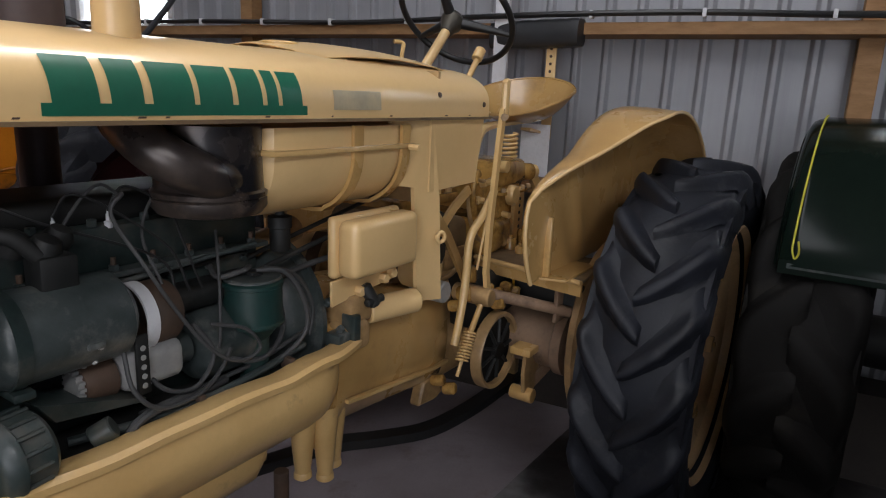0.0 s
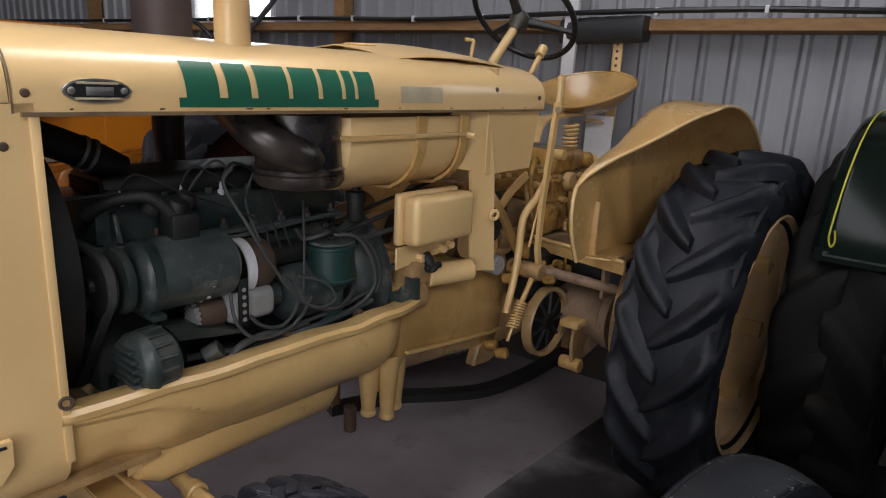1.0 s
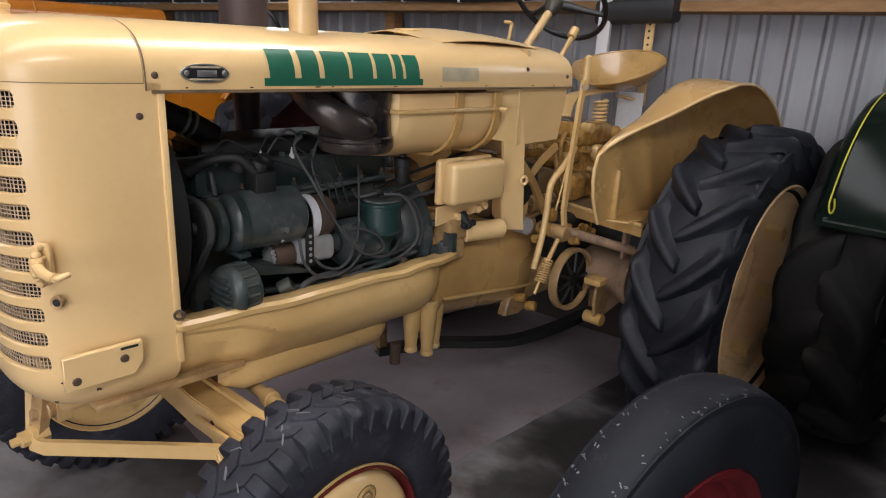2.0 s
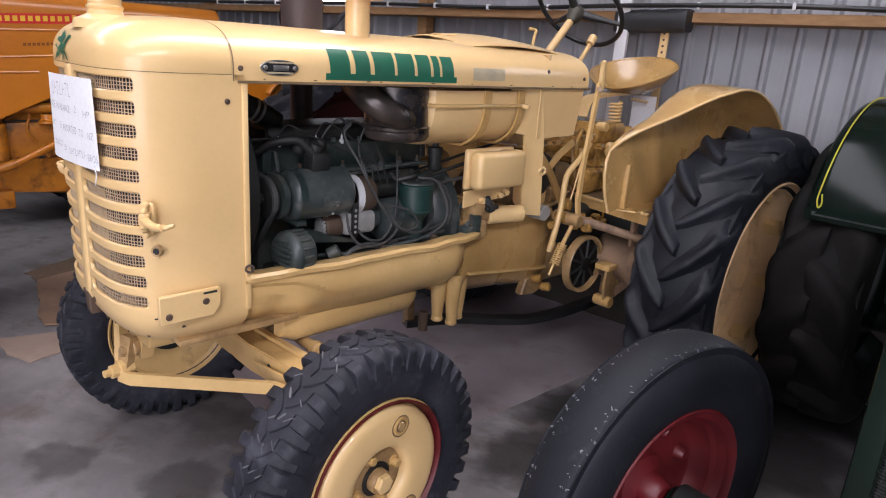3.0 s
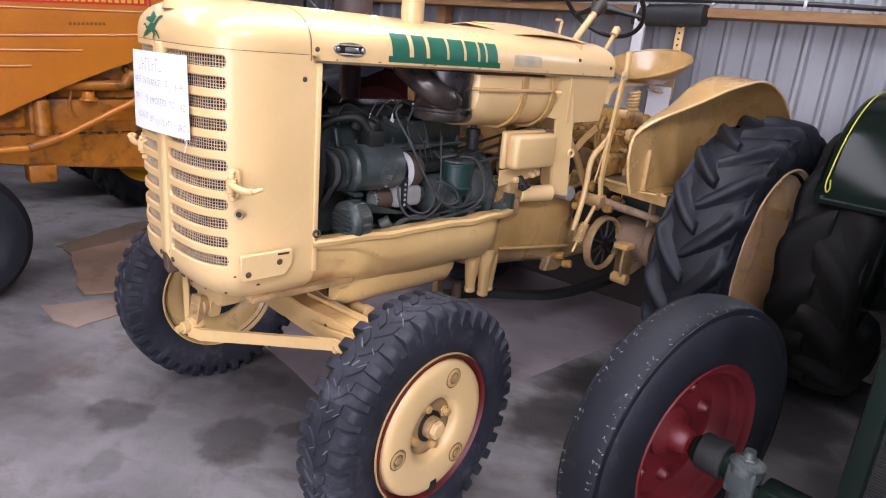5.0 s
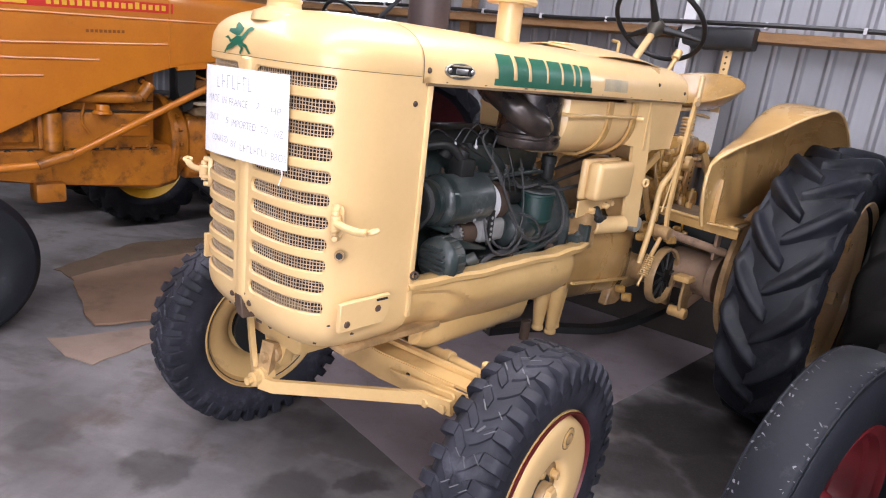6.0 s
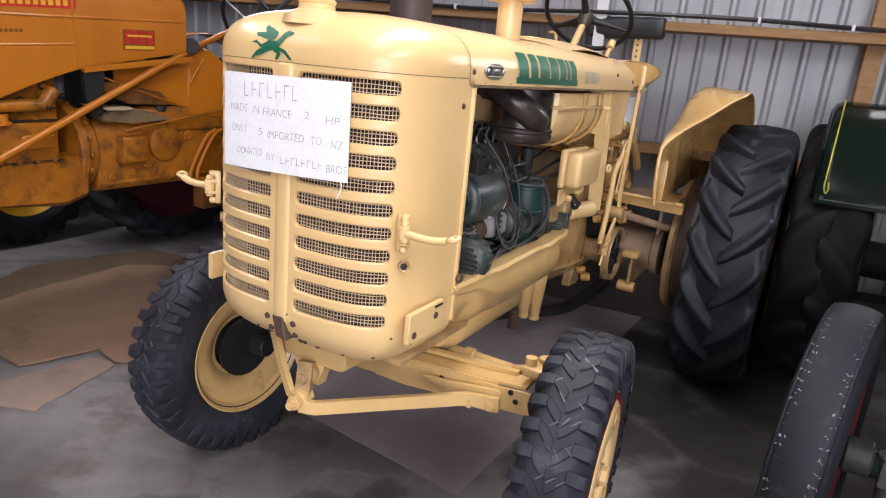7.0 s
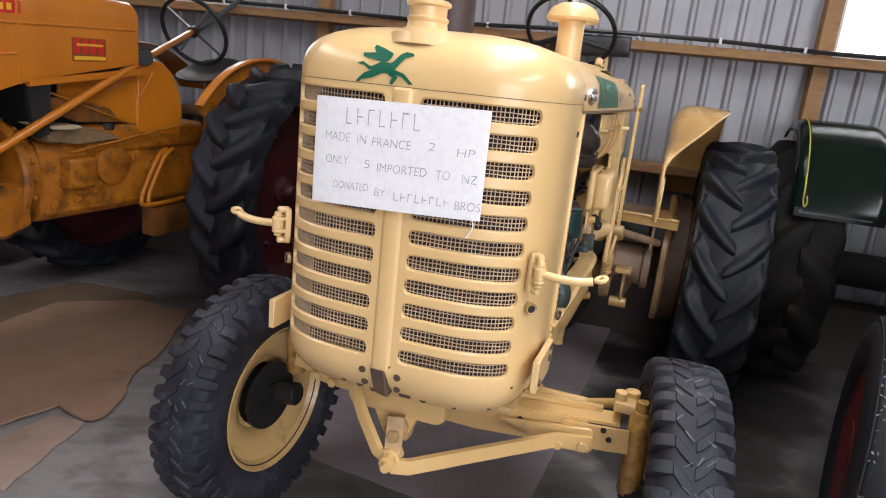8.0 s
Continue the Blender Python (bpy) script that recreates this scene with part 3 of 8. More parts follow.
def tread_blocks(wheel, R, w, count, notch, material):
    """Tongue-shaped shoulder lugs that run down the side, and low slanted blocks on the crown."""
    def bar(stations):
        rows = []
        for c, y, lo, hi, t in stations:
            rows.append([on_wheel(lo + (hi - lo) * h, c + t * e, y) for e, h in ((-1.05, 0), (-0.93, 0.75), (-0.78, 1.0), (0.78, 1.0), (0.93, 0.75), (1.05, 0))])
        return loft(bmesh.new(), rows, closed=True, caps=True)
    pitch = 2 * math.pi / count
    for s in (-1, 1):
        start = 0.5 if s > 0 else 0.0
        ring_of("shoulder_lug", bar([(pitch * tilt, s * w * y, R - lo, R - hi, pitch * t) for y, lo, hi, t, tilt in
                                     ((0.25, 0.024, 0.0045, 0.28, 0.0), (0.37, notch + 0.024, 0.005, 0.29, 0.02), (0.470, notch + 0.046, 0.010, 0.29, 0.04), (0.512, 0.064, 0.022, 0.29, 0.06), (0.522, 0.074, 0.044, 0.27, 0.07), (0.520, 0.088, 0.068, 0.22, 0.08), (0.505, 0.098, 0.088, 0.13, 0.08))]), material, wheel, count, start)
        ring_of("crown_bar", bar([(pitch * (0.30 + tilt), s * w * y, R - 0.014, R - 0.0005 - 0.009 * y, pitch * t) for y, t, tilt in ((0.020, 0.24, 0.30), (0.10, 0.29, 0.10), (0.175, 0.29, -0.12), (0.238, 0.24, -0.30))]), material, wheel, count, start)


def smooth_tyre(R, w, rim, grooves=(-0.24, 0.0, 0.24)):
    prof = []
    for r, y in carcass(R, w, rim, crown=0.016):
        prof.append((r, y))
    mid = [i for i, (r, y) in enumerate(prof) if abs(y) < w * 0.3]
    head, tail = prof[:mid[0]], prof[mid[-1] + 1:]
    ribs = []
    plain = [0.06 * k for k in range(-6, 7) if all(abs(0.06 * k - g) > 0.045 for g in grooves) and abs(0.06 * k) < max(grooves)]
    for g in sorted(list(grooves) + plain):
        y = g * w
        r = R - 0.016 * (abs(g) / 0.5) ** 2
        if g in plain:
            ribs.append((r, y))
            continue
        ribs += [(r, y - 0.004), (r - 0.003, y - 0.002), (r - 0.003, y + 0.002), (r, y + 0.004)]
    return lathe(bmesh.new(), head + ribs + tail, axis=(0, 1, 0), seg=72)


def sipe_marks(R, w, count, rows_at, length=0.016, seed=1, miss=0.25):
    rnd = random.Random(seed)
    bm = bmesh.new()
    for row in rows_at:
        for k in range(count):
            if rnd.random() < miss:
                continue
            a = 2 * math.pi * (k + rnd.uniform(-0.2, 0.2)) / count
            y = row * w
            r = R - 0.016 * (abs(row) / 0.5) ** 2 + 0.0014
            strokes = 1 if abs(row) < 0.28 else rnd.choice((1, 1, 2, 3))
            for _ in range(strokes):
                dy, da = length * rnd.uniform(0.3, 0.6) * (1 if k % 2 else -1), length * rnd.uniform(0.3, 0.6) / R
                t = 0.0021
                if abs(row) > 0.28:
                    dy, da, t = dy * rnd.uniform(-1.4, 1.4), da * rnd.uniform(0.4, 1.3), rnd.uniform(0.0012, 0.0026)
                    y = row * w + rnd.uniform(-0.006, 0.006)
                    a += rnd.uniform(-0.6, 0.6) * length / R
                pts = [on_wheel(r, a - da, y - dy - t), on_wheel(r, a - da, y - dy + t), on_wheel(r, a + da, y + dy + t), on_wheel(r, a + da, y + dy - t)]
                bm.faces.new([bm.verts.new(p) for p in pts])
                bm.faces.new([bm.verts.new(p * ((r - 0.004) / r)) for p in pts][::-1])
    return bm

# ---- cream tractor ----
tractor = thing("tractor", TRACTOR, "cream vintage farm tractor with green lettering and open engine side", "tractor")
NX, AX, AY, PM, PN, ZS, HZ = 0.22, 0.305, 0.338, 3.6, 3.0, 1.49, 0.138
SIDE = -AY


def plan_x(y):
    return NX - AX * max(0.0, 1 - abs(y / AY) ** PM) ** (1 / PM)


def nose_x(y, z):
    zz = max(0.0, (z - ZS) / HZ)
    return NX - AX * max(0.0, max(0.0, 1 - zz ** PN) ** (PM / PN) - abs(y / AY) ** PM) ** (1 / PM)


def arch(x, y):
    return ZS + HZ * max(0.0, 1 - abs(y / AY) ** PN) ** (1 / PN)


def plan_curve(n=64):
    """Points of the shell's outline in plan, from the far rear edge round the nose to the near rear edge, with arc length."""
    pts = [(0.255, AY)]
    for k in range(n + 1):
        a = math.pi * k / n
        c, s = math.cos(a), math.sin(a)
        pts.append((NX - AX * abs(s) ** (2 / PM), AY * math.copysign(abs(c) ** (2 / PM), c)))
    pts.append((0.255, -AY))
    out, run = [], 0.0
    for k, p in enumerate(pts):
        if k:
            run += math.dist(p, pts[k - 1])
        out.append((run, p))
    return out


PLAN = plan_curve(160)
RUN = PLAN[-1][0]


def on_plan(u, z, off=0.0):
    """A place on the shell: u metres along its outline from the middle of the nose (towards the near side), at height z."""
    s = min(max(u + RUN / 2, 0), RUN)
    k = min(max(i for i in range(len(PLAN)) if PLAN[i][0] <= s + 1e-9), len(PLAN) - 2)
    (s0, a), (s1, b) = PLAN[k], PLAN[k + 1]
    t = (s - s0) / max(s1 - s0, 1e-9)
    d = Vector((b[0] - a[0], b[1] - a[1]))
    d.normalize()
    return Vector((a[0] + (b[0] - a[0]) * t + d.y * off, a[1] + (b[1] - a[1]) * t - d.x * off, z))


SLOT_Z = [1.455 - 0.0578 * k for k in range(11)]
SLOT_IN, SLOT_OUT, SLOT_H = 0.040, 0.312, 0.0162
Z_LOW = 0.745


def shell_mesh():
    """Front and sides of the radiator shell: slotted columns, a raised spine, plain sides and a foot that tucks under, all welded."""
    bm = bmesh.new()
    body_z = [SLOT_Z[0] + 0.0289] + [0.5 * (a + b) for a, b in zip(SLOT_Z, SLOT_Z[1:])] + [SLOT_Z[-1] - 0.0289]
    top, low = body_z[0], body_z[-1]
    cols, n_arc, r, E = 14, 6, SLOT_H, RUN / 2
    tall = [t for k, zc in enumerate(SLOT_Z) for t in (body_z[k], zc + 0.5 * (body_z[k] - zc), zc, zc - 0.5 * (zc - body_z[k + 1]))] + [low]

    def quad(a, b, c, d):
        bm.faces.new([bm.verts.new(p) for p in (a, b, c, d)])
    for u0, u1 in ((SLOT_IN, SLOT_OUT), (-SLOT_OUT, -SLOT_IN)):
        for k, zc in enumerate(SLOT_Z):
            zt, zb = body_z[k], body_z[k + 1]
            line = [u0 + r + (u1 - u0 - 2 * r) * i / cols for i in range(cols + 1)]
            loop = [(u, zc + r) for u in line]
            edge = [(u, zt) for u in line]
            for i in range(1, n_arc):
                a = math.pi / 2 - math.pi * i / n_arc
                loop.append((u1 - r + r * math.cos(a), zc + r * math.sin(a)))
                edge.append((u1, (zt, zc + 0.5 * (zt - zc), zc, zc - 0.5 * (zc - zb), zb)[i - 1]))
            loop += [(u, zc - r) for u in line[::-1]]
            edge += [(u, zb) for u in line[::-1]]
            for i in range(1, n_arc):
                a = -math.pi / 2 - math.pi * i / n_arc
                loop.append((u0 + r + r * math.cos(a), zc + r * math.sin(a)))
                edge.append((u0, (zb, zc - 0.5 * (zc - zb), zc, zc + 0.5 * (zt - zc), zt)[i - 1]))
            m = len(loop)
            for i in range(m):
                j = (i + 1) % m
                ring = [[on_plan(*loop[q], -0.009), on_plan(*loop[q], -0.004),
                         on_plan(loop[q][0] * 0.72 + edge[q][0] * 0.28, loop[q][1] * 0.72 + edge[q][1] * 0.28), on_plan(*edge[q])] for q in (i, j)]
                for v in range(3):
                    quad(ring[0][v], ring[1][v], ring[1][v + 1], ring[0][v + 1])
    side = [SLOT_OUT + (E - SLOT_OUT) * i / 44 for i in range(45)]
    slot = [SLOT_IN] + [SLOT_IN + r + (SLOT_OUT - SLOT_IN - 2 * r) * i / cols for i in range(cols + 1)]
    spine = [0.0, 0.0155, 0.0185, 0.024]
    half = spine + slot + side
    across = [-u for u in half[:0:-1]] + half

    def rise(u):
        return 0.006 if abs(u) < 0.016 else 0.0045 if abs(u) < 0.019 else 0.0

    def grid(us, zs, out):
        for a, b in zip(us, us[1:]):
            for c, d in zip(zs, zs[1:]):
                quad(on_plan(a, c, out(a, c)), on_plan(b, c, out(b, c)), on_plan(b, d, out(b, d)), on_plan(a, d, out(a, d)))

    def foot(u, z):
        f = (low - z) / (low - Z_LOW)
        return rise(u) * min(1.0, max(0.0, 1.8 - 5.5 * f)) - 0.055 * f ** 2.6
    grid(side, tall, lambda u, z: 0.0)
    grid([-u for u in side[::-1]], tall, lambda u, z: 0.0)
    grid([-SLOT_IN] + [-u for u in spine[:0:-1]] + spine + [SLOT_IN], tall, lambda u, z: rise(u))
    grid(across, [low + (Z_LOW - low) * i / 9 for i in range(10)], foot)
    grid(across, [ZS, (ZS + top) / 2, top], lambda u, z: rise(u) * max(0.0, (ZS - z) / (ZS - top)))
    bmesh.ops.remove_doubles(bm, verts=bm.verts, dist=0.0004)
    return bm


front_cowl = part("radiator_shell", shell_mesh(), CREAM, tractor, "pressed cream radiator shell with horizontal grille slots")

# woven wire behind the slots
bm = bmesh.new()
for k in range(68):
    u = -0.325 + 0.65 * k / 67 + 0.0006 * math.sin(k * 2.3)
    a, b = on_plan(u - 0.0011, SLOT_Z[-1] - 0.02, -0.012), on_plan(u + 0.0011, SLOT_Z[-1] - 0.02, -0.012)
    bm.faces.new([bm.verts.new(p) for p in (a, b, b + Vector((0, 0, 0.62)), a + Vector((0, 0, 0.62)))])
for k in range(65):
    z = SLOT_Z[-1] - 0.018 + 0.0094 * k
    loft(bm, [[on_plan(-0.325 + 0.65 * i / 40, z + d + 0.0009 * math.sin(i * 0.9 + k * 1.7), -0.0128) for i in range(41)] for d in (-0.0011, 0.0011)])
wire = part("grille_mesh", bm, MESH, front_cowl, "dusty woven wire grille", smooth=False)
shell(wire, 0.0014, 0)
part("radiator_core", box(bmesh.new(), (0.06, -0.28, 0.80), (0.17, 0.28, 1.49), 0.004), DARK_INSIDE, tractor, "dark dusty radiator core behind the grille")

# nose dome and hood
bm = bmesh.new()
rows = []
for j in range(15):
    f = math.pi / 2 * j / 14
    g, h = math.cos(f) ** (2 / PN), math.sin(f) ** (2 / PN)
    rows.append([Vector((NX + (p[0] - NX) * g, p[1] * g, ZS + HZ * h)) for _, p in PLAN[1:-1:2]])
loft(bm, rows)
bmesh.ops.remove_doubles(bm, verts=bm.verts, dist=0.0005)
nose = shell(part("nose_cowl", bm, CREAM, tractor, "rounded glossy cream nose cowl"), 0.004, -1)


def hood_section(x, n=44):
    out = [Vector((x, AY - 0.006, 1.470)), Vector((x, AY, 1.474)), Vector((x, AY, ZS))]
    for k in range(1, n):
        a = math.pi * k / n
        c, s = math.cos(a), math.sin(a)
        out.append(Vector((x, AY * math.copysign(abs(c) ** (2 / PN), c), ZS + HZ * s ** (2 / PN) * (1.0 - 0.05 * max(0.0, (x - 1.2) / 0.6)))))
    return out + [Vector((x, -AY, ZS)), Vector((x, -AY, 1.474)), Vector((x, -AY + 0.006, 1.470))]


bm = loft(bmesh.new(), [hood_section(0.222 + (1.834 - 0.222) * k / 20) for k in range(21)])
hood = shell(part("hood", bm, CREAM, tractor, "long glossy cream hood with green lettering"), 0.004, -1)
# folded edge along the hood's foot
for s in (-1, 1):
    part("hood_edge", flat_bar(bmesh.new(), [(0.235, s * (AY + 0.002), 1.472), (1.838, s * (AY + 0.002), 1.472)], 0.014, 0.007), GRIME, hood)
part("hood_seam", loft(bmesh.new(), [[p + Vector((d, 0, 0)) + (Vector((0, p.y, p.z - 1.4)).normalized() * 0.0012) for p in hood_section(0.224)] for d in (-0.0018, 0.0018)]), GRIME, hood)

part("nose_seam", loft(bmesh.new(), [[Vector((p[0], p[1], ZS + d)) + Vector((p[0] - NX, p[1], 0)).normalized() * 0.0012 for _, p in PLAN[1:-1:2]] for d in (-0.0008, 0.0008)]), GRIME, nose)

# far and near front panels of the shell end in a rolled edge
for s in (-1, 1):
    part("panel_edge", box(bmesh.new(), (0.246, s * AY - 0.006, 0.815), (0.262, s * AY + 0.006, 1.474), 0.003), CREAM, front_cowl)


def side_y(z):
    """The near side of the hood at a height."""
    zz = max(0.0, (z - ZS) / HZ)
    return -AY * max(0.0, 1 - zz ** PN) ** (1 / PN)


def patch_quad(bm, x0, x1, z0, z1, lean=0.0, n=5, off=0.0022):
    rows = []
    for k in range(n + 1):
        z = z0 + (z1 - z0) * k / n
        rows.append([Vector((x0 + lean * k / n, side_y(z) - off, z)), Vector((x1 + lean * k / n, side_y(z) - off, z))])
    return loft(bm, rows)


# plain green shapes of the painted maker's mark, on a bar
part("painted_bar", patch_quad(bmesh.new(), 0.511, 1.046, 1.483, 1.502), GREEN_DECAL, hood, "dark green painted bar")
for k, (a, b, lean) in enumerate(((0.030, 0.165, -0.004), (0.200, 0.305, -0.004), (0.335, 0.485, -0.004), (0.505, 0.640, -0.002), (0.665, 0.775, -0.004), (0.797, 0.852, -0.004), (0.872, 0.975, -0.004))):
    part("painted_mark", patch_quad(bmesh.new(), 0.511 + 0.535 * a, 0.511 + 0.535 * b, 1.5, 1.572 - 0.0006 * k, lean, 8), GREEN_DECAL, hood, "plain dark green painted block")

# oval badge
badge = part("badge", prism(bmesh.new(), [(0.359 + 0.059 * math.cos(a * math.pi / 16), 1.512 + 0.0215 * math.sin(a * math.pi / 16)) for a in range(32)], SIDE - 0.006, SIDE + 0.004, "y", 0.001), CHROME, hood, "oval plated badge with black centre")
part("badge_field", prism(bmesh.new(), [(0.359 + 0.054 * math.cos(a * math.pi / 16), 1.512 + 0.0178 * math.sin(a * math.pi / 16)) for a in range(32)], SIDE - 0.0075, SIDE - 0.004, "y", 0.0004), BLACK, badge)
part("badge_window", box(bmesh.new(), (0.338, SIDE - 0.0095, 1.504), (0.385, SIDE - 0.006, 1.519), 0.001), CHROME, badge)
for zz, w in ((1.5255, 0.036), (1.4985, 0.040)):
    part("badge_writing", box(bmesh.new(), (0.359 - w, SIDE - 0.0085, zz - 0.0022), (0.359 + w, SIDE - 0.006, zz + 0.0022), 0.0005), PLATE, badge)
for x in (0.314, 0.404):
    part("badge_screw", lathe(bmesh.new(), [(0, 0.004), (0.005, 0.003), (0.007, 0), (0.007, -0.004)], (x, SIDE - 0.0075, 1.512), (0, -1, 0), 12), CHROME, badge)
part("data_plate", patch_quad(bmesh.new(), 1.128, 1.296, 1.494, 1.537), PLATE, hood, "faded rectangular data plate")
for x, z in ((0.245, 1.507), (1.80, 1.512), (1.56, 1.535), (0.205, 1.42)):
    part("hood_screw", lathe(bmesh.new(), [(0, 0.004), (0.006, 0.003), (0.008, 0), (0.008, -0.006)], (x, side_y(z) - 0.0005, z), (0, -1, 0), 12), RUST, hood)

# filler neck, air stack, fuel cap
part("filler_neck", lathe(bmesh.new(), [(0.085, -0.02), (0.078, 0.004), (0.062, 0.010), (0.046, 0.018), (0.044, 0.03), (0.047, 0.034), (0.047, 0.039), (0.042, 0.043), (0.042, 0.062), (0.05, 0.066), (0.05, 0.073), (0.043, 0.077), (0, 0.078)], (0.02, 0.0, 1.603), seg=40), CREAM, tractor, "cream radiator filler neck with cap")
stack = part("air_intake", lathe(bmesh.new(), [(0.05, -0.04), (0.046, 0.0), (0.040, 0.004), (0.040, 0.135)], (0.722, -0.195, 1.60), seg=32), CREAM, tractor, "cream air intake stack with mushroom cap")
part("stack_cap", lathe(bmesh.new(), [(0.03, -0.006), (0.078, -0.008), (0.082, 0.0), (0.080, 0.008), (0.066, 0.03), (0.04, 0.044), (0, 0.05)], (0.722, -0.195, 1.737), seg=36), CREAM, stack, "domed cream cap")
part("fuel_cap", lathe(bmesh.new(), [(0.036, -0.03), (0.036, 0.008), (0.05, 0.009), (0.052, 0.014), (0.052, 0.026), (0.047, 0.03), (0, 0.031)], (1.255, -0.035, 1.622), seg=10), CREAM_LOW, tractor, "worn plated fuel cap")

# loose dash cover on the hood's rear
rows = []
for k in range(13):
    x = 1.18 + 0.66 * k / 12
    lift = 0.004 + 0.030 * math.sin(math.pi * min(1, (k + 1.5) / 13)) ** 0.8
    rows.append([Vector((x, -0.235 + 0.47 * i / 12, arch(x, -0.235 + 0.47 * i / 12) + lift - 0.020 * abs(i - 6) / 6 - 0.004)) for i in range(13)])
shell(part("dash_cover", loft(bmesh.new(), rows), CREAM, tractor, "loose bowed cream dash cover plate"), 0.004, 1)
# rear side panels under the hood
for s in (-1, 1):
    y = s * (AY - 0.012)
    o = [(1.532, 1.469), (1.822, 1.469), (1.785, 1.275), (1.532, 1.268)]
    part("side_panel", prism(bmesh.new(), o, y - 0.003, y + 0.003, "y", 0.001), CREAM, tractor, "plain cream side panel under the hood")
    bm = prism(bmesh.new(), [(1.412, 1.468), (1.545, 1.468), (1.571, 1.27), (1.605, 0.938), (1.509, 0.95), (1.49, 1.285), (1.434, 1.29)], s * (AY - 0.006) - 0.006, s * (AY - 0.006) + 0.006, "y", 0.002)
    for v in bm.verts:                             # the pillar is folded inwards towards its front edge
        v.co.y -= s * 0.055 * max(0.0, (1.57 - v.co.x) / 0.15)
    part("hood_pillar", bm, CREAM, tractor, "upright cream hood pillar")
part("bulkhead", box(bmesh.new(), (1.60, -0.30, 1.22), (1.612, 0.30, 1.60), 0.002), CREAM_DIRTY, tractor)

# grille emblem: one plain green shape on the nose
bm = bmesh.new()


def nose_patch(bm, outline, off=0.0025):
    c = (sum(y for y, z in outline) / len(outline), sum(z for y, z in outline) / len(outline))
    rings = []
    for f in (1.0, 0.66, 0.33):
        rings.append([bm.verts.new((nose_x(c[0] + (y - c[0]) * f, c[1] + (z - c[1]) * f) - off, c[0] + (y - c[0]) * f, c[1] + (z - c[1]) * f)) for y, z in outline])
    n = len(outline)
    for a, b in zip(rings, rings[1:]):
        for k in range(n):
            bm.faces.new((a[k], a[(k + 1) % n], b[(k + 1) % n], b[k]))
    bm.faces.new(rings[-1])


def emblem_limb(level, *outline):
    """One painted limb of the emblem; outline in shares of its width and height."""
    nose_patch(bm, [(0.117 - 0.139 * u, 1.490 + 0.084 * v) for u, v in outline], 0.0022 + 0.0003 * level)


emblem_limb(0, (0.25, 0.42), (0.43, 0.57), (0.63, 0.56), (0.69, 0.42), (0.60, 0.32), (0.43, 0.27), (0.29, 0.30))  # body
emblem_limb(1, (0.59, 0.53), (0.73, 0.80), (0.81, 0.87), (0.94, 0.84), (0.95, 0.78), (0.83, 0.74), (0.76, 0.59), (0.68, 0.42))  # neck and head
emblem_limb(2, (0.46, 0.57), (0.30, 0.61), (0.11, 0.67), (0.09, 0.76), (0.31, 0.79), (0.25, 0.90), (0.26, 0.99), (0.44, 0.91), (0.61, 0.80), (0.59, 0.68), (0.54, 0.59))  # wing
emblem_limb(3, (0.28, 0.41), (0.12, 0.55), (0.01, 0.48), (0.13, 0.47), (0.25, 0.33))  # tail
emblem_limb(4, (0.29, 0.35), (0.15, 0.25), (0.02, 0.04), (0.07, 0.01), (0.19, 0.18), (0.35, 0.27))  # hind leg
emblem_limb(5, (0.38, 0.31), (0.26, 0.22), (0.13, 0.15), (0.15, 0.09), (0.30, 0.16), (0.45, 0.27))  # hind leg
emblem_limb(6, (0.54, 0.31), (0.68, 0.22), (0.61, 0.05), (0.66, 0.03), (0.75, 0.22), (0.62, 0.35))  # fore leg
emblem_limb(7, (0.65, 0.41), (0.84, 0.33), (1.01, 0.08), (0.94, 0.07), (0.81, 0.24), (0.62, 0.31))  # fore leg
part("emblem", bm, GREEN_DECAL, nose, "small dark green painted emblem")

# handwritten card tied on the grille
SIGN = [(0.207, 1.453), (-0.203, 1.462), (-0.203, 1.229), (0.204, 1.214)]


def sign_at(u, v, off=0.0):
    """A place on the card: u from its far edge to its near edge, v from its foot upwards, 0 to 1."""
    a = Vector(SIGN[3]).lerp(Vector(SIGN[2]), u)
    b = Vector(SIGN[0]).lerp(Vector(SIGN[1]), u)
    p = a.lerp(b, v)
    return Vector((plan_x(p.x * 0.93) - 0.013 - 0.004 * math.sin(3.1 * u + 1.0) * (1 - v) - off, p.x, p.y))


sign = thing("notice_card", TRACTOR, "white handwritten card tied to the tractor's grille", "sign")
shell(part("card", loft(bmesh.new(), [[sign_at(i / 24, j / 8) for i in range(25)] for j in range(9)]), PAPER, sign), 0.0012, 0)


def sign_text(body, u, v, height, width):
    d = bpy.data.curves.new("writing", "FONT")
    d.body, d.size, d.offset, d.shear = body, 1.0, -0.017, 0.06
    t = bpy.data.objects.new("writing", d)
    me = bpy.data.meshes.new_from_object(t)
    bpy.data.objects.remove(t)
    xs = [q.co.x for q in me.vertices]
    x0, x1 = min(xs), max(xs)
    for q in me.vertices:
        q.co = sign_at(u + width * (q.co.x - x0) / (x1 - x0), v + height * q.co.y / 0.72, 0.0016)
    me.materials.append(INK)
    ob = new("writing", me)
    ob.parent = sign


def sign_bar(u0, u1, v, h):
    bm = loft(bmesh.new(), [[sign_at(u0 + (u1 - u0) * k / 6, v + d, 0.0016) for k in range(7)] for d in (0, h)])
    part("writing_bar", bm, INK, sign)


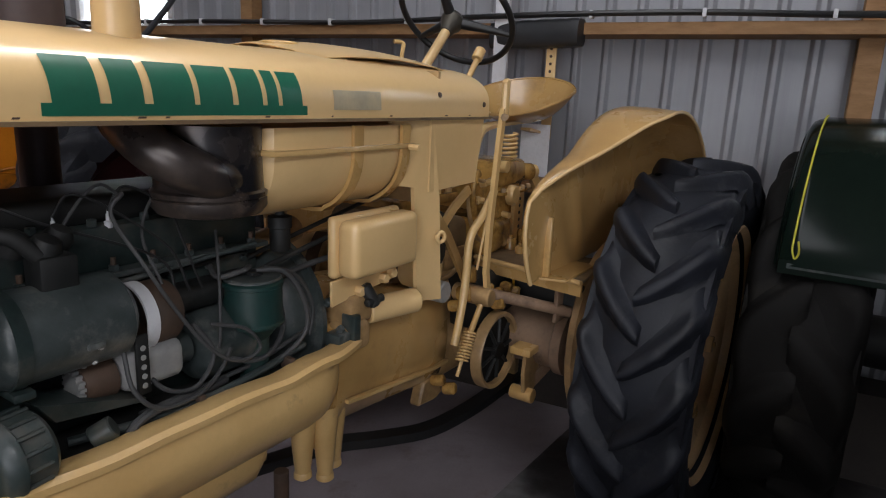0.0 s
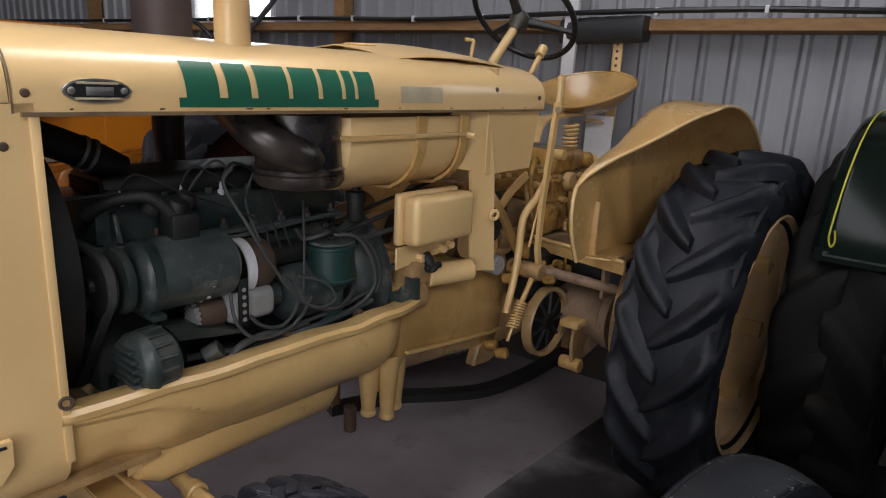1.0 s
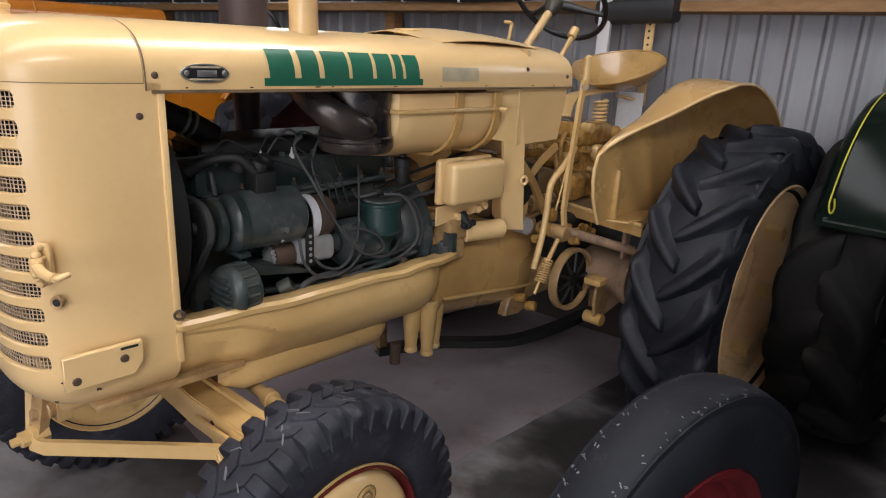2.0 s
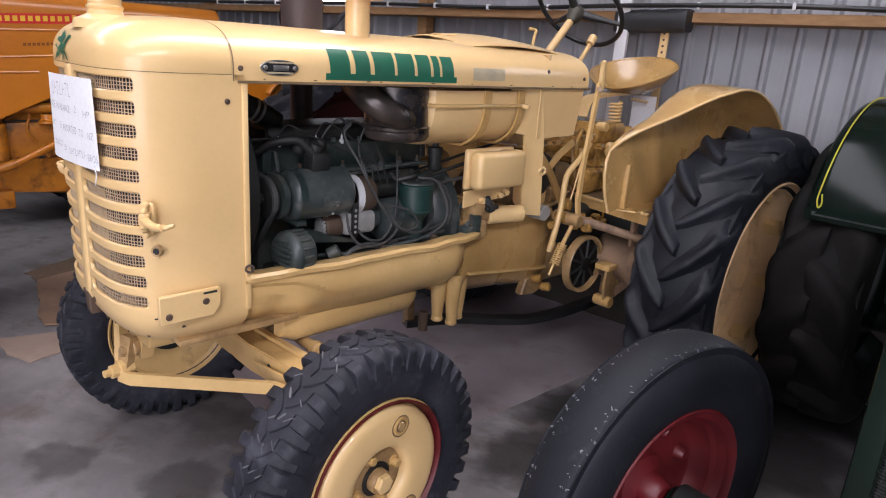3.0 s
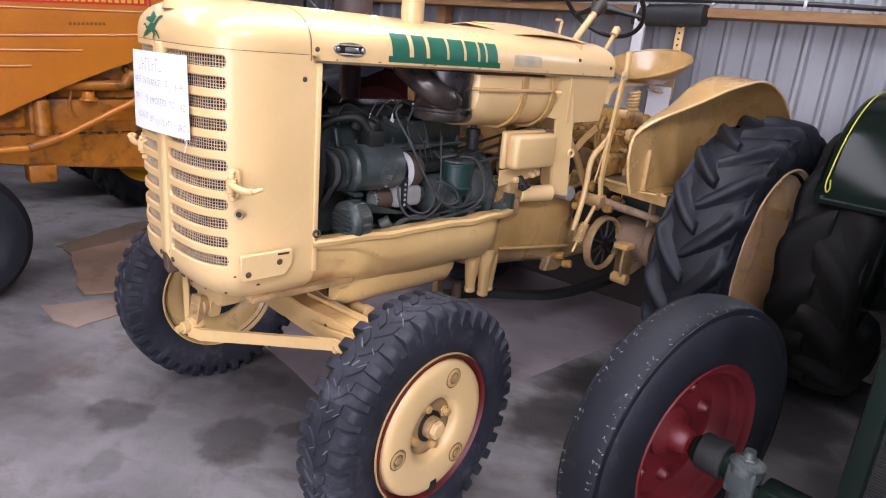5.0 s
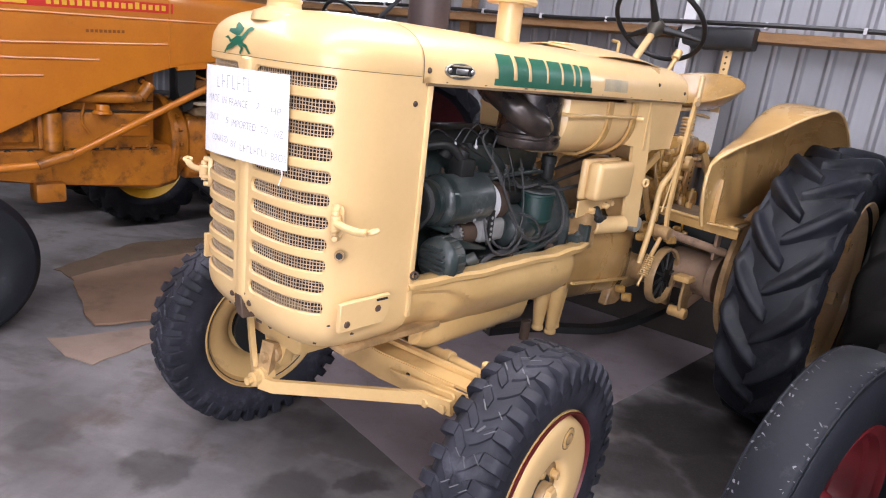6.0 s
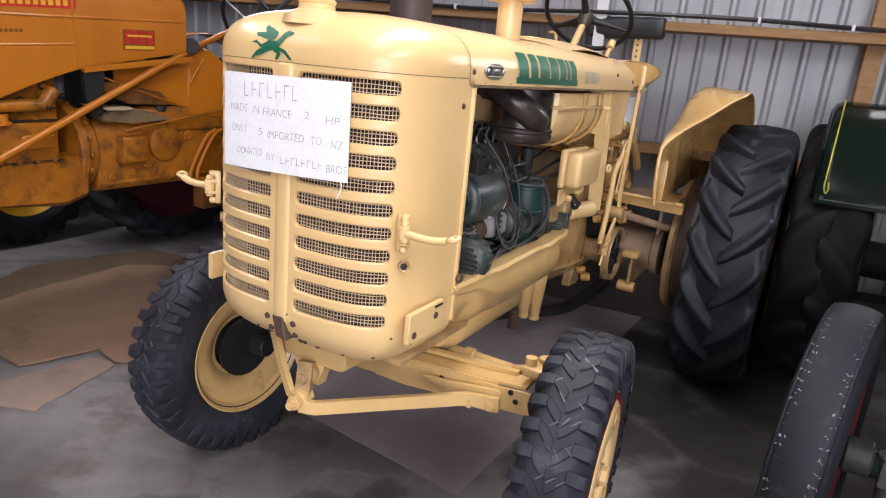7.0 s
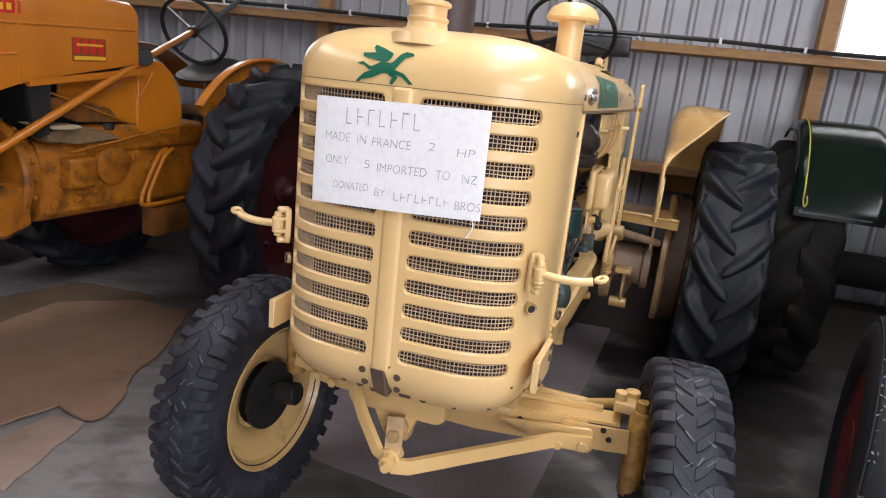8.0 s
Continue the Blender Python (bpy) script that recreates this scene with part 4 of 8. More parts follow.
for body, u, v, h, w in (("MADE", 0.075, 0.60, 0.085, 0.155), ("IN", 0.275, 0.595, 0.085, 0.055), ("FRANCE", 0.365, 0.585, 0.085, 0.225), ("2", 0.69, 0.60, 0.075, 0.035), ("HP", 0.845, 0.57, 0.080, 0.095),
                         ("ONLY", 0.085, 0.385, 0.085, 0.145), ("5", 0.325, 0.375, 0.080, 0.035), ("IMPORTED", 0.405, 0.355, 0.085, 0.285), ("TO", 0.745, 0.35, 0.085, 0.075), ("NZ", 0.885, 0.335, 0.085, 0.080),
                         ("DONATED", 0.145, 0.155, 0.075, 0.215), ("BY", 0.40, 0.125, 0.078, 0.065), ("BROS", 0.86, 0.085, 0.085, 0.135)):
    sign_text(body, u, v, h, w)
for k in range(7):                                 # the maker's name and a family name as plain strokes
    sign_bar(0.20 + 0.066 * k, 0.2045 + 0.066 * k, 0.765, 0.15)
    sign_bar(0.2045 + 0.066 * k, 0.236 + 0.066 * k, 0.765 + 0.068 * (k % 3), 0.010)
for k in range(8):
    sign_bar(0.515 + 0.041 * k, 0.519 + 0.041 * k, 0.105, 0.075)
    sign_bar(0.519 + 0.041 * k, 0.540 + 0.041 * k, 0.105 + 0.034 * (k % 3), 0.007)
bm = bmesh.new()
tube(bm, [sign_at(0.95, 0.05, 0.003), sign_at(0.97, -0.05, 0.004), sign_at(0.94, -0.17, 0.003)], 0.0015, 4, 6)
part("tie_string", bm, PAPER, sign, "white tie string")

# latches, bumper plates, bolts of the shell
for s in (-1, 1):
    at, out = (-0.010, s * 0.322), Vector((-0.75, s * 0.66, 0)).normalized()
    turn = Matrix.Translation((at[0], at[1], 1.125)) @ Matrix.Rotation(math.atan2(out.y, out.x), 4, "Z")
    latch = part("hood_latch", prism(bmesh.new(), [(-0.015, 0.040), (0.012, 0.040), (0.018, 0.028), (0.018, -0.030), (0.010, -0.052), (-0.016, -0.052)], -0.008, 0.007, "x", 0.003), CREAM, tractor, "cream hood latch plate with a swing lever")
    latch.matrix_local = turn
    for zz in (0.034, -0.043):
        part("latch_bolt", lathe(bmesh.new(), [(0, 0.020), (0.007, 0.019), (0.009, 0.016), (0.009, 0.0)], (0.004, 0, zz), (1, 0, 0), 12), CREAM, latch)
    for zz in (0.012, -0.019):
        part("latch_ear", prism(bmesh.new(), [(0.0, -0.013), (0.026, -0.013), (0.036, -0.006), (0.036, 0.006), (0.026, 0.013), (0.0, 0.013)], zz - 0.005, zz + 0.005, "z", 0.002), CREAM, latch)
    part("latch_pin", lathe(bmesh.new(), [(0, 0.030), (0.008, 0.029), (0.010, 0.025), (0.010, 0.018), (0.006, 0.018), (0.006, -0.026), (0.010, -0.026), (0.010, -0.031), (0, -0.032)], (0.022, 0, 0), seg=12), CREAM, latch)
    bm = rod(bmesh.new(), (-0.027, s * 0.337, 1.110), (-0.027, s * 0.337, 1.137), 0.0145)
    arm = curve_points([(-0.028, s * 0.345, 1.124), (-0.030, s * 0.385, 1.122), (-0.027, s * 0.425, 1.123), (-0.022, s * 0.452, 1.128)], 5)
    sweep(bm, arm, [(0.0115 * math.cos(a * math.pi / 6), 0.0095 * math.sin(a * math.pi / 6)) for a in range(12)])
    eye = [(0.011 + 0.0055 * math.cos(a * math.pi / 5), 0.0055 * math.sin(a * math.pi / 5)) for a in range(10)]
    lathe(bm, eye, (-0.016, s * 0.468, 1.134), (-0.2, -s * 0.3, 1), 18, True)
    part("latch_arm", bm, CREAM, tractor, "swinging latch arm with an eye end")
    part("lamp_hole", lathe(bmesh.new(), [(0.009, 0.004), (0.0135, 0.006), (0.0145, 0.002), (0.0145, -0.004)], (0.005, s * 0.322, 1.03), (-0.75, s * 0.66, 0), 20), CREAM_DIRTY, front_cowl)
    part("lamp_hole_dark", lathe(bmesh.new(), [(0, 0.0035), (0.0095, 0.0035), (0.0095, -0.004)], (0.005, s * 0.322, 1.03), (-0.75, s * 0.66, 0), 20), ENGINE_BLACK, front_cowl)
    part("plate_slot", box(bmesh.new(), (0.108, s * 0.3645 - 0.002, 0.900), (0.147, s * 0.3645 + 0.002, 0.906), 0.001, pose(0, 0, 0)), ENGINE_BLACK, tractor)
    plate = part("bumper_plate", prism(bmesh.new(), [(-0.012, 0.832), (0.135, 0.832), (0.158, 0.862), (0.158, 0.912), (-0.012, 0.912)], s * 0.356 - 0.008, s * 0.356 + 0.008, "y", 0.002), CREAM, tractor, "flat cream bracket plate")
    for x, z in ((0.012, 0.853), (0.115, 0.878)):
        part("bracket_bolt", lathe(bmesh.new(), [(0, 0.004), (0.008, 0.003), (0.01, 0), (0.01, -0.004)], (x, s * 0.3645, z), (0, s, 0), 12), RUST, plate)
for y, z in ((0.046, 0.822), (-0.046, 0.822), (0.043, 0.786), (-0.043, 0.786)):
    part("shell_bolt", lathe(bmesh.new(), [(0, 0.006), (0.008, 0.004), (0.009, 0), (0.009, -0.006)], (on_plan(y, z, -0.055 * ((0.848 - z) / 0.103) ** 2.6).x, y, z), (-1, 0, 0), 12), RUST, front_cowl)
part("crank_hole", prism(bmesh.new(), [(0.024, 0.832), (-0.014, 0.835), (-0.028, 0.768), (0.008, 0.775)], -0.0925, -0.04, "x", 0.003), RUST, front_cowl, "rust-edged crank opening")


# chips of rust along the foot of the shell and on the hood's edges
def rust_chip(u, z, r, seed, off=0.0012):
    rnd = random.Random(seed)
    tucked = -0.055 * max(0.0, (SLOT_Z[-1] - 0.0289 - z) / (SLOT_Z[-1] - 0.0289 - Z_LOW)) ** 2.6
    bm = bmesh.new()
    rim = [on_plan(u + r * q * math.cos(k * math.pi / 6), max(Z_LOW + 0.001, z + 0.7 * r * q * math.sin(k * math.pi / 6)), tucked + off) for k, q in ((k, rnd.uniform(0.5, 1.1)) for k in range(12))]
    bm.faces.new([bm.verts.new(p) for p in rim])
    part("rust_chip", bm, RUST, front_cowl, "patch of bare rusty metal", smooth=False)


for q, (u, z, r) in enumerate(((0.060, 0.770, 0.016), (-0.062, 0.764, 0.013), (0.02, 0.845, 0.009), (0.105, 0.762, 0.010), (-0.11, 0.768, 0.008), (0.19, 0.760, 0.007), (-0.03, 0.758, 0.012), (0.29, 0.765, 0.008), (-0.30, 0.775, 0.010), (0.33, 0.83, 0.006), (0.40, 0.80, 0.007))):
    rust_chip(u, z, r, 20 + q)
for q, x in enumerate((0.31, 0.47, 0.66, 0.71, 0.93, 1.12, 1.33, 1.58, 1.71)):
    w = 0.006 + 0.011 * ((q * 7) % 5) / 5
    part("paint_chip", patch_quad(bmesh.new(), x, x + w, 1.4785, 1.4815, 0.002, 1, 0.0016), RUST, hood, "small chip in the paint")

# ---- cream tractor: tank, engine, chassis ----
def rounded_rect(y0, y1, z0, z1, r, n=5):
    out = []
    for cy, cz, a0 in ((y1 - r, z1 - r, 0), (y0 + r, z1 - r, 90), (y0 + r, z0 + r, 180), (y1 - r, z0 + r, 270)):
        for k in range(n + 1):
            a = radians(a0 + 90 * k / n)
            out.append((cy + r * math.cos(a), cz + r * math.sin(a)))
    return out


def soft_block(bm, x0, x1, y0, y1, z0, z1, r, e=0.012):
    """A pressed box, long in x, round along its edges and ends."""
    secs = []
    for x, inset in ((x0, e), (x0 + e * 0.3, e * 0.3), (x0 + e, 0), (x1 - e, 0), (x1 - e * 0.3, e * 0.3), (x1, e)):
        secs.append([Vector((x, y, z)) for y, z in rounded_rect(y0 + inset, y1 - inset, z0 + inset, z1 - inset, r)])
    return loft(bm, secs, closed=True, caps=True)


TANK = [(0.312, 1.455), (-0.312, 1.455), (-0.312, 1.40)] + [(-0.312 + 0.15 * (1 - math.cos(radians(7.5 * k))), 1.386 - 0.14 * math.sin(radians(7.5 * k))) for k in range(13)]
TANK += [(-y, z) for y, z in TANK[:1:-1]]
bm = bmesh.new()
secs = []
for k in range(17):
    q = k / 16
    e = min(1.0, max(0.0, min(q, 1 - q) / 0.14))
    f = 0.80 + 0.20 * math.sqrt(1 - (1 - e) ** 2)
    secs.append([Vector((0.955 + 0.51 * q, y * f * (1.0 if y < 0 else 0.3), 1.40 + (z - 1.40) * (0.45 + 0.55 * f))) for y, z in TANK])
loft(bm, secs, closed=True, caps=True)
tank = part("fuel_tank", bm, CREAM, tractor, "cream fuel tank slung under the hood")
part("tank_seam", box(bmesh.new(), (0.962, -0.330, 1.396), (1.46, 0.09, 1.408), 0.003), CREAM_LOW, tank)
for x in (1.235, 1.425):
    pts = [(x, y * (1.022 if y < 0 else 0.31), 1.40 + (z - 1.40) * 1.045) for y, z in TANK[1:2] + TANK[2:16:2] + TANK[16::2]]
    part("tank_strap", flat_bar(bmesh.new(), pts, 0.034, 0.010, 2), CREAM_TAN, tank, "cream steel tank strap")
bolts("strap_bolt", [(1.425, -0.335, 1.40)], (0, -1, 0), 0.009, 0.03, CREAM, tank)
part("tank_bolt", rod(bmesh.new(), (1.21, -0.06, 1.20), (1.21, -0.06, 1.25), 0.03), CREAM_DIRTY, tank)
part("sediment_bowl", lathe(bmesh.new(), [(0, -0.07), (0.022, -0.068), (0.026, -0.06), (0.026, -0.01), (0.03, -0.008), (0.03, 0.02), (0.012, 0.024), (0.012, 0.05)], (1.15, -0.14, 1.205), seg=20), ENGINE_BLACK, tractor, "glass sediment bowl under the tank")

# smoky air cleaner with its elbow pipe
air = part("air_cleaner", lathe(bmesh.new(), [(0, -0.012), (0.08, -0.012), (0.107, -0.006), (0.117, 0.008), (0.117, 0.024), (0.113, 0.027), (0.117, 0.030), (0.118, 0.040), (0.111, 0.045), (0.109, 0.12), (0.109, 0.175), (0, 0.178)], (0.902, -0.198, 1.284), seg=40), SOOT_STEEL, tractor, "smoke-blackened steel air cleaner canister")
bm = bmesh.new()
tube(bm, [(0.775, -0.10, 1.470), (0.748, -0.17, 1.452), (0.750, -0.235, 1.418), (0.785, -0.272, 1.385), (0.845, -0.280, 1.362), (0.915, -0.250, 1.345)], 0.045, 6, 20)
part("intake_elbow", bm, SOOT_STEEL, air, "grey-brown sooty intake elbow")
part("elbow_clip", lathe(bmesh.new(), [(0.046, -0.012), (0.050, -0.01), (0.050, 0.01), (0.046, 0.012)], (0.765, -0.130, 1.463), (-0.1, -0.7, -0.1), 20), RUST, air)
part("cleaner_clip", box(bmesh.new(), (0.992, -0.272, 1.335), (1.002, -0.259, 1.42), 0.003), CREAM, air)

# block, head, cover
engine = part("engine_block", box(bmesh.new(), (0.40, -0.115, 0.82), (1.10, 0.15, 1.17), 0.012), ENGINE, tractor, "oily dark green engine block")
head = part("cylinder_head", box(bmesh.new(), (0.415, -0.13, 1.172), (1.085, 0.16, 1.262), 0.010), ENGINE, engine)
part("valve_cover", soft_block(bmesh.new(), 0.45, 1.05, -0.10, 0.11, 1.255, 1.318, 0.028, 0.02), ENGINE_BLACK, engine, "black valve cover")
part("head_ledge", box(bmesh.new(), (0.43, -0.165, 1.164), (1.09, -0.125, 1.176), 0.003), ENGINE_DUSTY, engine)
for k in range(6):
    bolts("head_bolt", [(0.47 + 0.11 * k, -0.118, 1.262)], (0, 0, 1), 0.010, 0.014, ENGINE_DUSTY, engine)
for k, (x, z) in enumerate(((0.476, 1.265), (0.617, 1.266), (0.721, 1.266))):
    plug = part("spark_plug", lathe(bmesh.new(), [(0.008, -0.01), (0.008, 0.003), (0.0042, 0.004), (0.0038, 0.017), (0.002, 0.018), (0.002, 0.024), (0, 0.025)], (x, -0.122, z), seg=12), WHITE_TIMBER, engine, "white porcelain spark plug")
part("manifold", soft_block(bmesh.new(), 0.48, 1.04, -0.19, -0.11, 1.06, 1.115, 0.022), ENGINE_BLACK, engine)
part("tappet_cover", box(bmesh.new(), (0.62, -0.128, 0.99), (1.06, -0.112, 1.15), 0.006), ENGINE, engine)
# water outlet and top hose
bm = bmesh.new()
tube(bm, [(0.52, -0.03, 1.32), (0.46, -0.03, 1.355), (0.36, -0.03, 1.40), (0.20, -0.03, 1.455)], 0.036, 5, 14)
hose_top = part("top_hose", bm, ENGINE_BLACK, engine, "black rubber radiator hose")
for x, z in ((0.455, 1.358), (0.435, 1.367)):
    part("hose_clip", lathe(bmesh.new(), [(0.037, -0.005), (0.040, -0.004), (0.040, 0.004), (0.037, 0.005)], (x, -0.03, z), (-0.9, 0, 0.43), 20), CHROME, hose_top)
# fan, pulleys, belt
fan = part("fan", lathe(bmesh.new(), [(0, -0.03), (0.03, -0.028), (0.036, 0), (0.06, 0.004), (0.06, 0.028), (0.05, 0.03), (0, 0.03)], (0.345, -0.02, 1.125), (-1, 0, 0), 24), ENGINE_BLACK, engine, "black cooling fan and hub")
for k in range(4):
    a = radians(90 * k + 25)
    c = Vector((0.33, -0.02, 1.125))
    d, e = Vector((0, math.cos(a), math.sin(a))), Vector((0, -math.sin(a), math.cos(a)))
    rows = [[c + d * r + e * w + Vector((-w * 0.35, 0, 0)) for w in (-0.045 - r * 0.06, 0, 0.045 + r * 0.06)] for r in (0.05, 0.12, 0.19, 0.215)]
    shell(part("fan_blade", loft(bmesh.new(), rows), ENGINE, fan), 0.002, 0)
part("fan_shroud", lathe(bmesh.new(), [(0.27, 0), (0.275, 0.0), (0.275, 0.07), (0.27, 0.07)], (0.26, 0, 1.13), (1, 0, 0), 48, True), ENGINE_BLACK, tractor, "black fan shroud ring")


def belt_loop(circles, x, w, t):
    """A belt round pulleys given as (y, z, radius), in order."""
    pts = []
    n = len(circles)
    for i in range(n):
        (y0, z0, r0), (y1, z1, r1) = circles[i], circles[(i + 1) % n]
        a = math.atan2(z1 - z0, y1 - y0) - math.acos(max(-1, min(1, (r0 - r1) / math.dist((y0, z0), (y1, z1)))))
        pts += [(y0 + r0 * math.cos(a), z0 + r0 * math.sin(a), a), (y1 + r1 * math.cos(a), z1 + r1 * math.sin(a), a)]
    loop = []
    for i in range(n):
        p, q, nx = pts[2 * i], pts[2 * i + 1], pts[(2 * i + 2) % (2 * n)]
        loop += [(p[0], p[1]), (q[0], q[1])]
        yc, zc, r = circles[(i + 1) % n]
        a0, a1 = q[2], nx[2]
        while a1 < a0:
            a1 += 2 * math.pi
        loop += [(yc + r * math.cos(a0 + (a1 - a0) * k / 8), zc + r * math.sin(a0 + (a1 - a0) * k / 8)) for k in range(1, 8)]
    c = (sum(p[0] for p in loop) / len(loop), sum(p[1] for p in loop) / len(loop))
    bm = bmesh.new()
    rows = []
    for dx, grow in ((-w / 2, 0), (-w / 2 * 0.7, t), (w / 2 * 0.7, t), (w / 2, 0)):
        ring = []
        for y, z in loop:
            d = Vector((y - c[0], z - c[1])).normalized() * grow
            ring.append(Vector((x + dx, y + d.x, z + d.y)))
        rows.append(ring)
    rows.append(rows[0])
    for a, b in zip(rows, rows[1:]):
        va, vb = [bm.verts.new(p) for p in a], [bm.verts.new(p) for p in b]
        for k in range(len(va)):
            bm.faces.new((va[k], va[(k + 1) % len(va)], vb[(k + 1) % len(va)], vb[k]))
    bmesh.ops.remove_doubles(bm, verts=bm.verts, dist=0.0002)
    return bm


part("fan_belt", belt_loop([(-0.20, 1.112, 0.062), (0.0, 0.90, 0.085), (-0.02, 1.125, 0.062)], 0.385, 0.022, 0.009), HOSE, engine, "worn grey fan belt")
part("crank_pulley", lathe(bmesh.new(), [(0, 0.02), (0.085, 0.02), (0.09, 0.016), (0.078, 0.0), (0.09, -0.016), (0.085, -0.02), (0, -0.02)], (0.385, 0.0, 0.90), (1, 0, 0), 32), ENGINE_BLACK, engine)
# generator
gen = part("generator", lathe(bmesh.new(), [(0, -0.004), (0.03, -0.004), (0.066, 0), (0.078, 0.008), (0.082, 0.02), (0.082, 0.20), (0.080, 0.215), (0.060, 0.232), (0, 0.234)], (0.452, -0.205, 1.112), (1, 0, 0.0), 36), ENGINE_DUSTY, engine, "dusty grey-green dynamo")
part("generator_pulley", lathe(bmesh.new(), [(0, 0.016), (0.056, 0.016), (0.064, 0.012), (0.05, 0), (0.064, -0.012), (0.056, -0.016), (0.018, -0.016), (0.016, -0.026), (0, -0.026)], (0.385, -0.205, 1.112), (1, 0, 0), 28), ENGINE_BLACK, gen)
part("generator_fan", lathe(bmesh.new(), [(0.02, -0.01), (0.070, -0.010), (0.072, 0.0), (0.07, 0.008), (0.02, 0.01)], (0.425, -0.205, 1.112), (1, 0, 0), 28), ENGINE, gen)
part("terminal_box", box(bmesh.new(), (0.535, -0.235, 1.185), (0.60, -0.175, 1.245), 0.006), ENGINE_BLACK, gen, "black terminal box on the dynamo")
part("generator_strap", box(bmesh.new(), (0.465, -0.26, 1.02), (0.50, -0.10, 1.035), 0.004), ENGINE, gen)
for x in (0.478,):
    part("generator_band", lathe(bmesh.new(), [(0.082, -0.012), (0.0845, -0.011), (0.0845, 0.011), (0.082, 0.012)], (x, -0.205, 1.112), (1, 0, 0), 36), ENGINE, gen)
for k in range(6):
    a = radians(200 + 30 * k)
    part("generator_screw", lathe(bmesh.new(), [(0, 0.004), (0.004, 0.004), (0.006, 0.0)], (0.60, -0.205 + 0.0815 * math.cos(a), 1.112 + 0.0815 * math.sin(a)), (0, math.cos(a), math.sin(a)), 8), ALU, gen)
part("brush_cover", box(bmesh.new(), (0.575, -0.292, 1.085), (0.605, -0.280, 1.097), 0.003), ENGINE_DUSTY, gen)
bm = bmesh.new()
tube(bm, [(0.545, -0.215, 1.245), (0.50, -0.20, 1.285), (0.44, -0.16, 1.275), (0.40, -0.12, 1.24)], 0.014, 5, 10)
part("breather_hose", bm, ENGINE_BLACK, engine, "black breather hose over the dynamo")
for x, y, z, r in ((0.56, -0.20, 1.252, 0.030), (0.60, -0.17, 1.262, 0.026), (0.525, -0.17, 1.262, 0.028)):
    part("cap_lump", lathe(bmesh.new(), [(0, r), (r * 0.7, r * 0.75), (r, r * 0.1), (r * 0.9, -r * 0.6)], (x, y, z), (0.3, -0.4, 1), 14), ENGINE_BLACK, gen)
part("generator_lug", prism(bmesh.new(), [(-0.17, 1.18), (-0.13, 1.19), (-0.12, 1.245), (-0.15, 1.245)], 0.445, 0.458, "x", 0.003), ENGINE, gen)
part("paper_band", lathe(bmesh.new(), [(0.066, 0), (0.0705, 0.001), (0.0705, 0.026), (0.066, 0.027)], (0.708, -0.185, 1.085), (1, 0, 0), 36), WHITE_TIMBER, engine, "white band round a housing")
part("magneto", lathe(bmesh.new(), [(0, 0), (0.062, 0), (0.066, 0.006), (0.066, 0.05), (0.06, 0.06), (0, 0.062)], (0.735, -0.185, 1.085), (1, 0, 0), 32), RUST, engine, "brown rusted magneto body")
# water pump and castings under the dynamo
part("pump_body", soft_block(bmesh.new(), 0.665, 0.79, -0.245, -0.13, 0.955, 1.035, 0.02), ALU, engine, "bare grey pump casting")
part("pump_drive", lathe(bmesh.new(), [(0, 0), (0.036, 0), (0.04, 0.008), (0.04, 0.06), (0.032, 0.064), (0, 0.064)], (0.60, -0.19, 0.985), (1, 0, 0), 24), RUST, engine)
gear = lathe(bmesh.new(), [(0, 0), (0.026, 0), (0.026, 0.014), (0, 0.014)], (0.588, -0.19, 0.985), (1, 0, 0), 20)
for k in range(14):
    a = 2 * math.pi * k / 14
    box(gear, (0.588, -0.19 + 0.029 * math.cos(a) - 0.003, 0.985 + 0.029 * math.sin(a) - 0.003), (0.600, -0.19 + 0.029 * math.cos(a) + 0.003, 0.985 + 0.029 * math.sin(a) + 0.003), 0)
part("pump_coupling", gear, ALU, engine, smooth=False)
strip_ob = part("punched_strap", box(bmesh.new(), (0.676, -0.262, 0.955), (0.702, -0.254, 1.075), 0.002), ENGINE_BLACK, engine, "black strap with a row of holes")
for k in range(5):
    part("strap_hole", lathe(bmesh.new(), [(0, 0.001), (0.0055, 0.001), (0.0055, -0.002)], (0.689, -0.2625, 0.973 + 0.019 * k), (0, -1, 0), 12), ALU, strip_ob)
part("pump_cover", lathe(bmesh.new(), [(0, 0), (0.03, 0), (0.034, 0.006), (0.034, 0.04), (0, 0.042)], (0.79, -0.185, 0.99), (1, 0, 0), 20), ENGINE_DUSTY, engine)
part("side_bracket", prism(bmesh.new(), [(0.50, 1.0), (0.53, 0.955), (0.70, 0.93), (0.70, 0.94)], -0.245, -0.15, "y", 0.002), ENGINE, engine)
# ribbed drum at the front corner
drum = part("ribbed_drum", lathe(bmesh.new(), [(0, -0.03), (0.052, -0.03), (0.066, -0.022), (0.071, -0.012), (0.074, -0.008), (0.074, 0.0), (0.069, 0.004), (0.069, 0.05), (0.06, 0.06), (0, 0.062)], (0.425, -0.282, 0.945), (1, 0.15, 0), 36), ENGINE, engine, "green-black ribbed oil filler drum")
for k in range(6):
    z = 0.945 + 0.0175 * (k - 2.5)
    hw = math.sqrt(max(0.0, 0.058 ** 2 - (z - 0.945) ** 2)) * 0.90
    part("drum_rib", box(bmesh.new(), (0.386, -0.282 - hw, z - 0.0045), (0.402, -0.282 + hw, z + 0.0045), 0.003), ENGINE_DUSTY, drum)
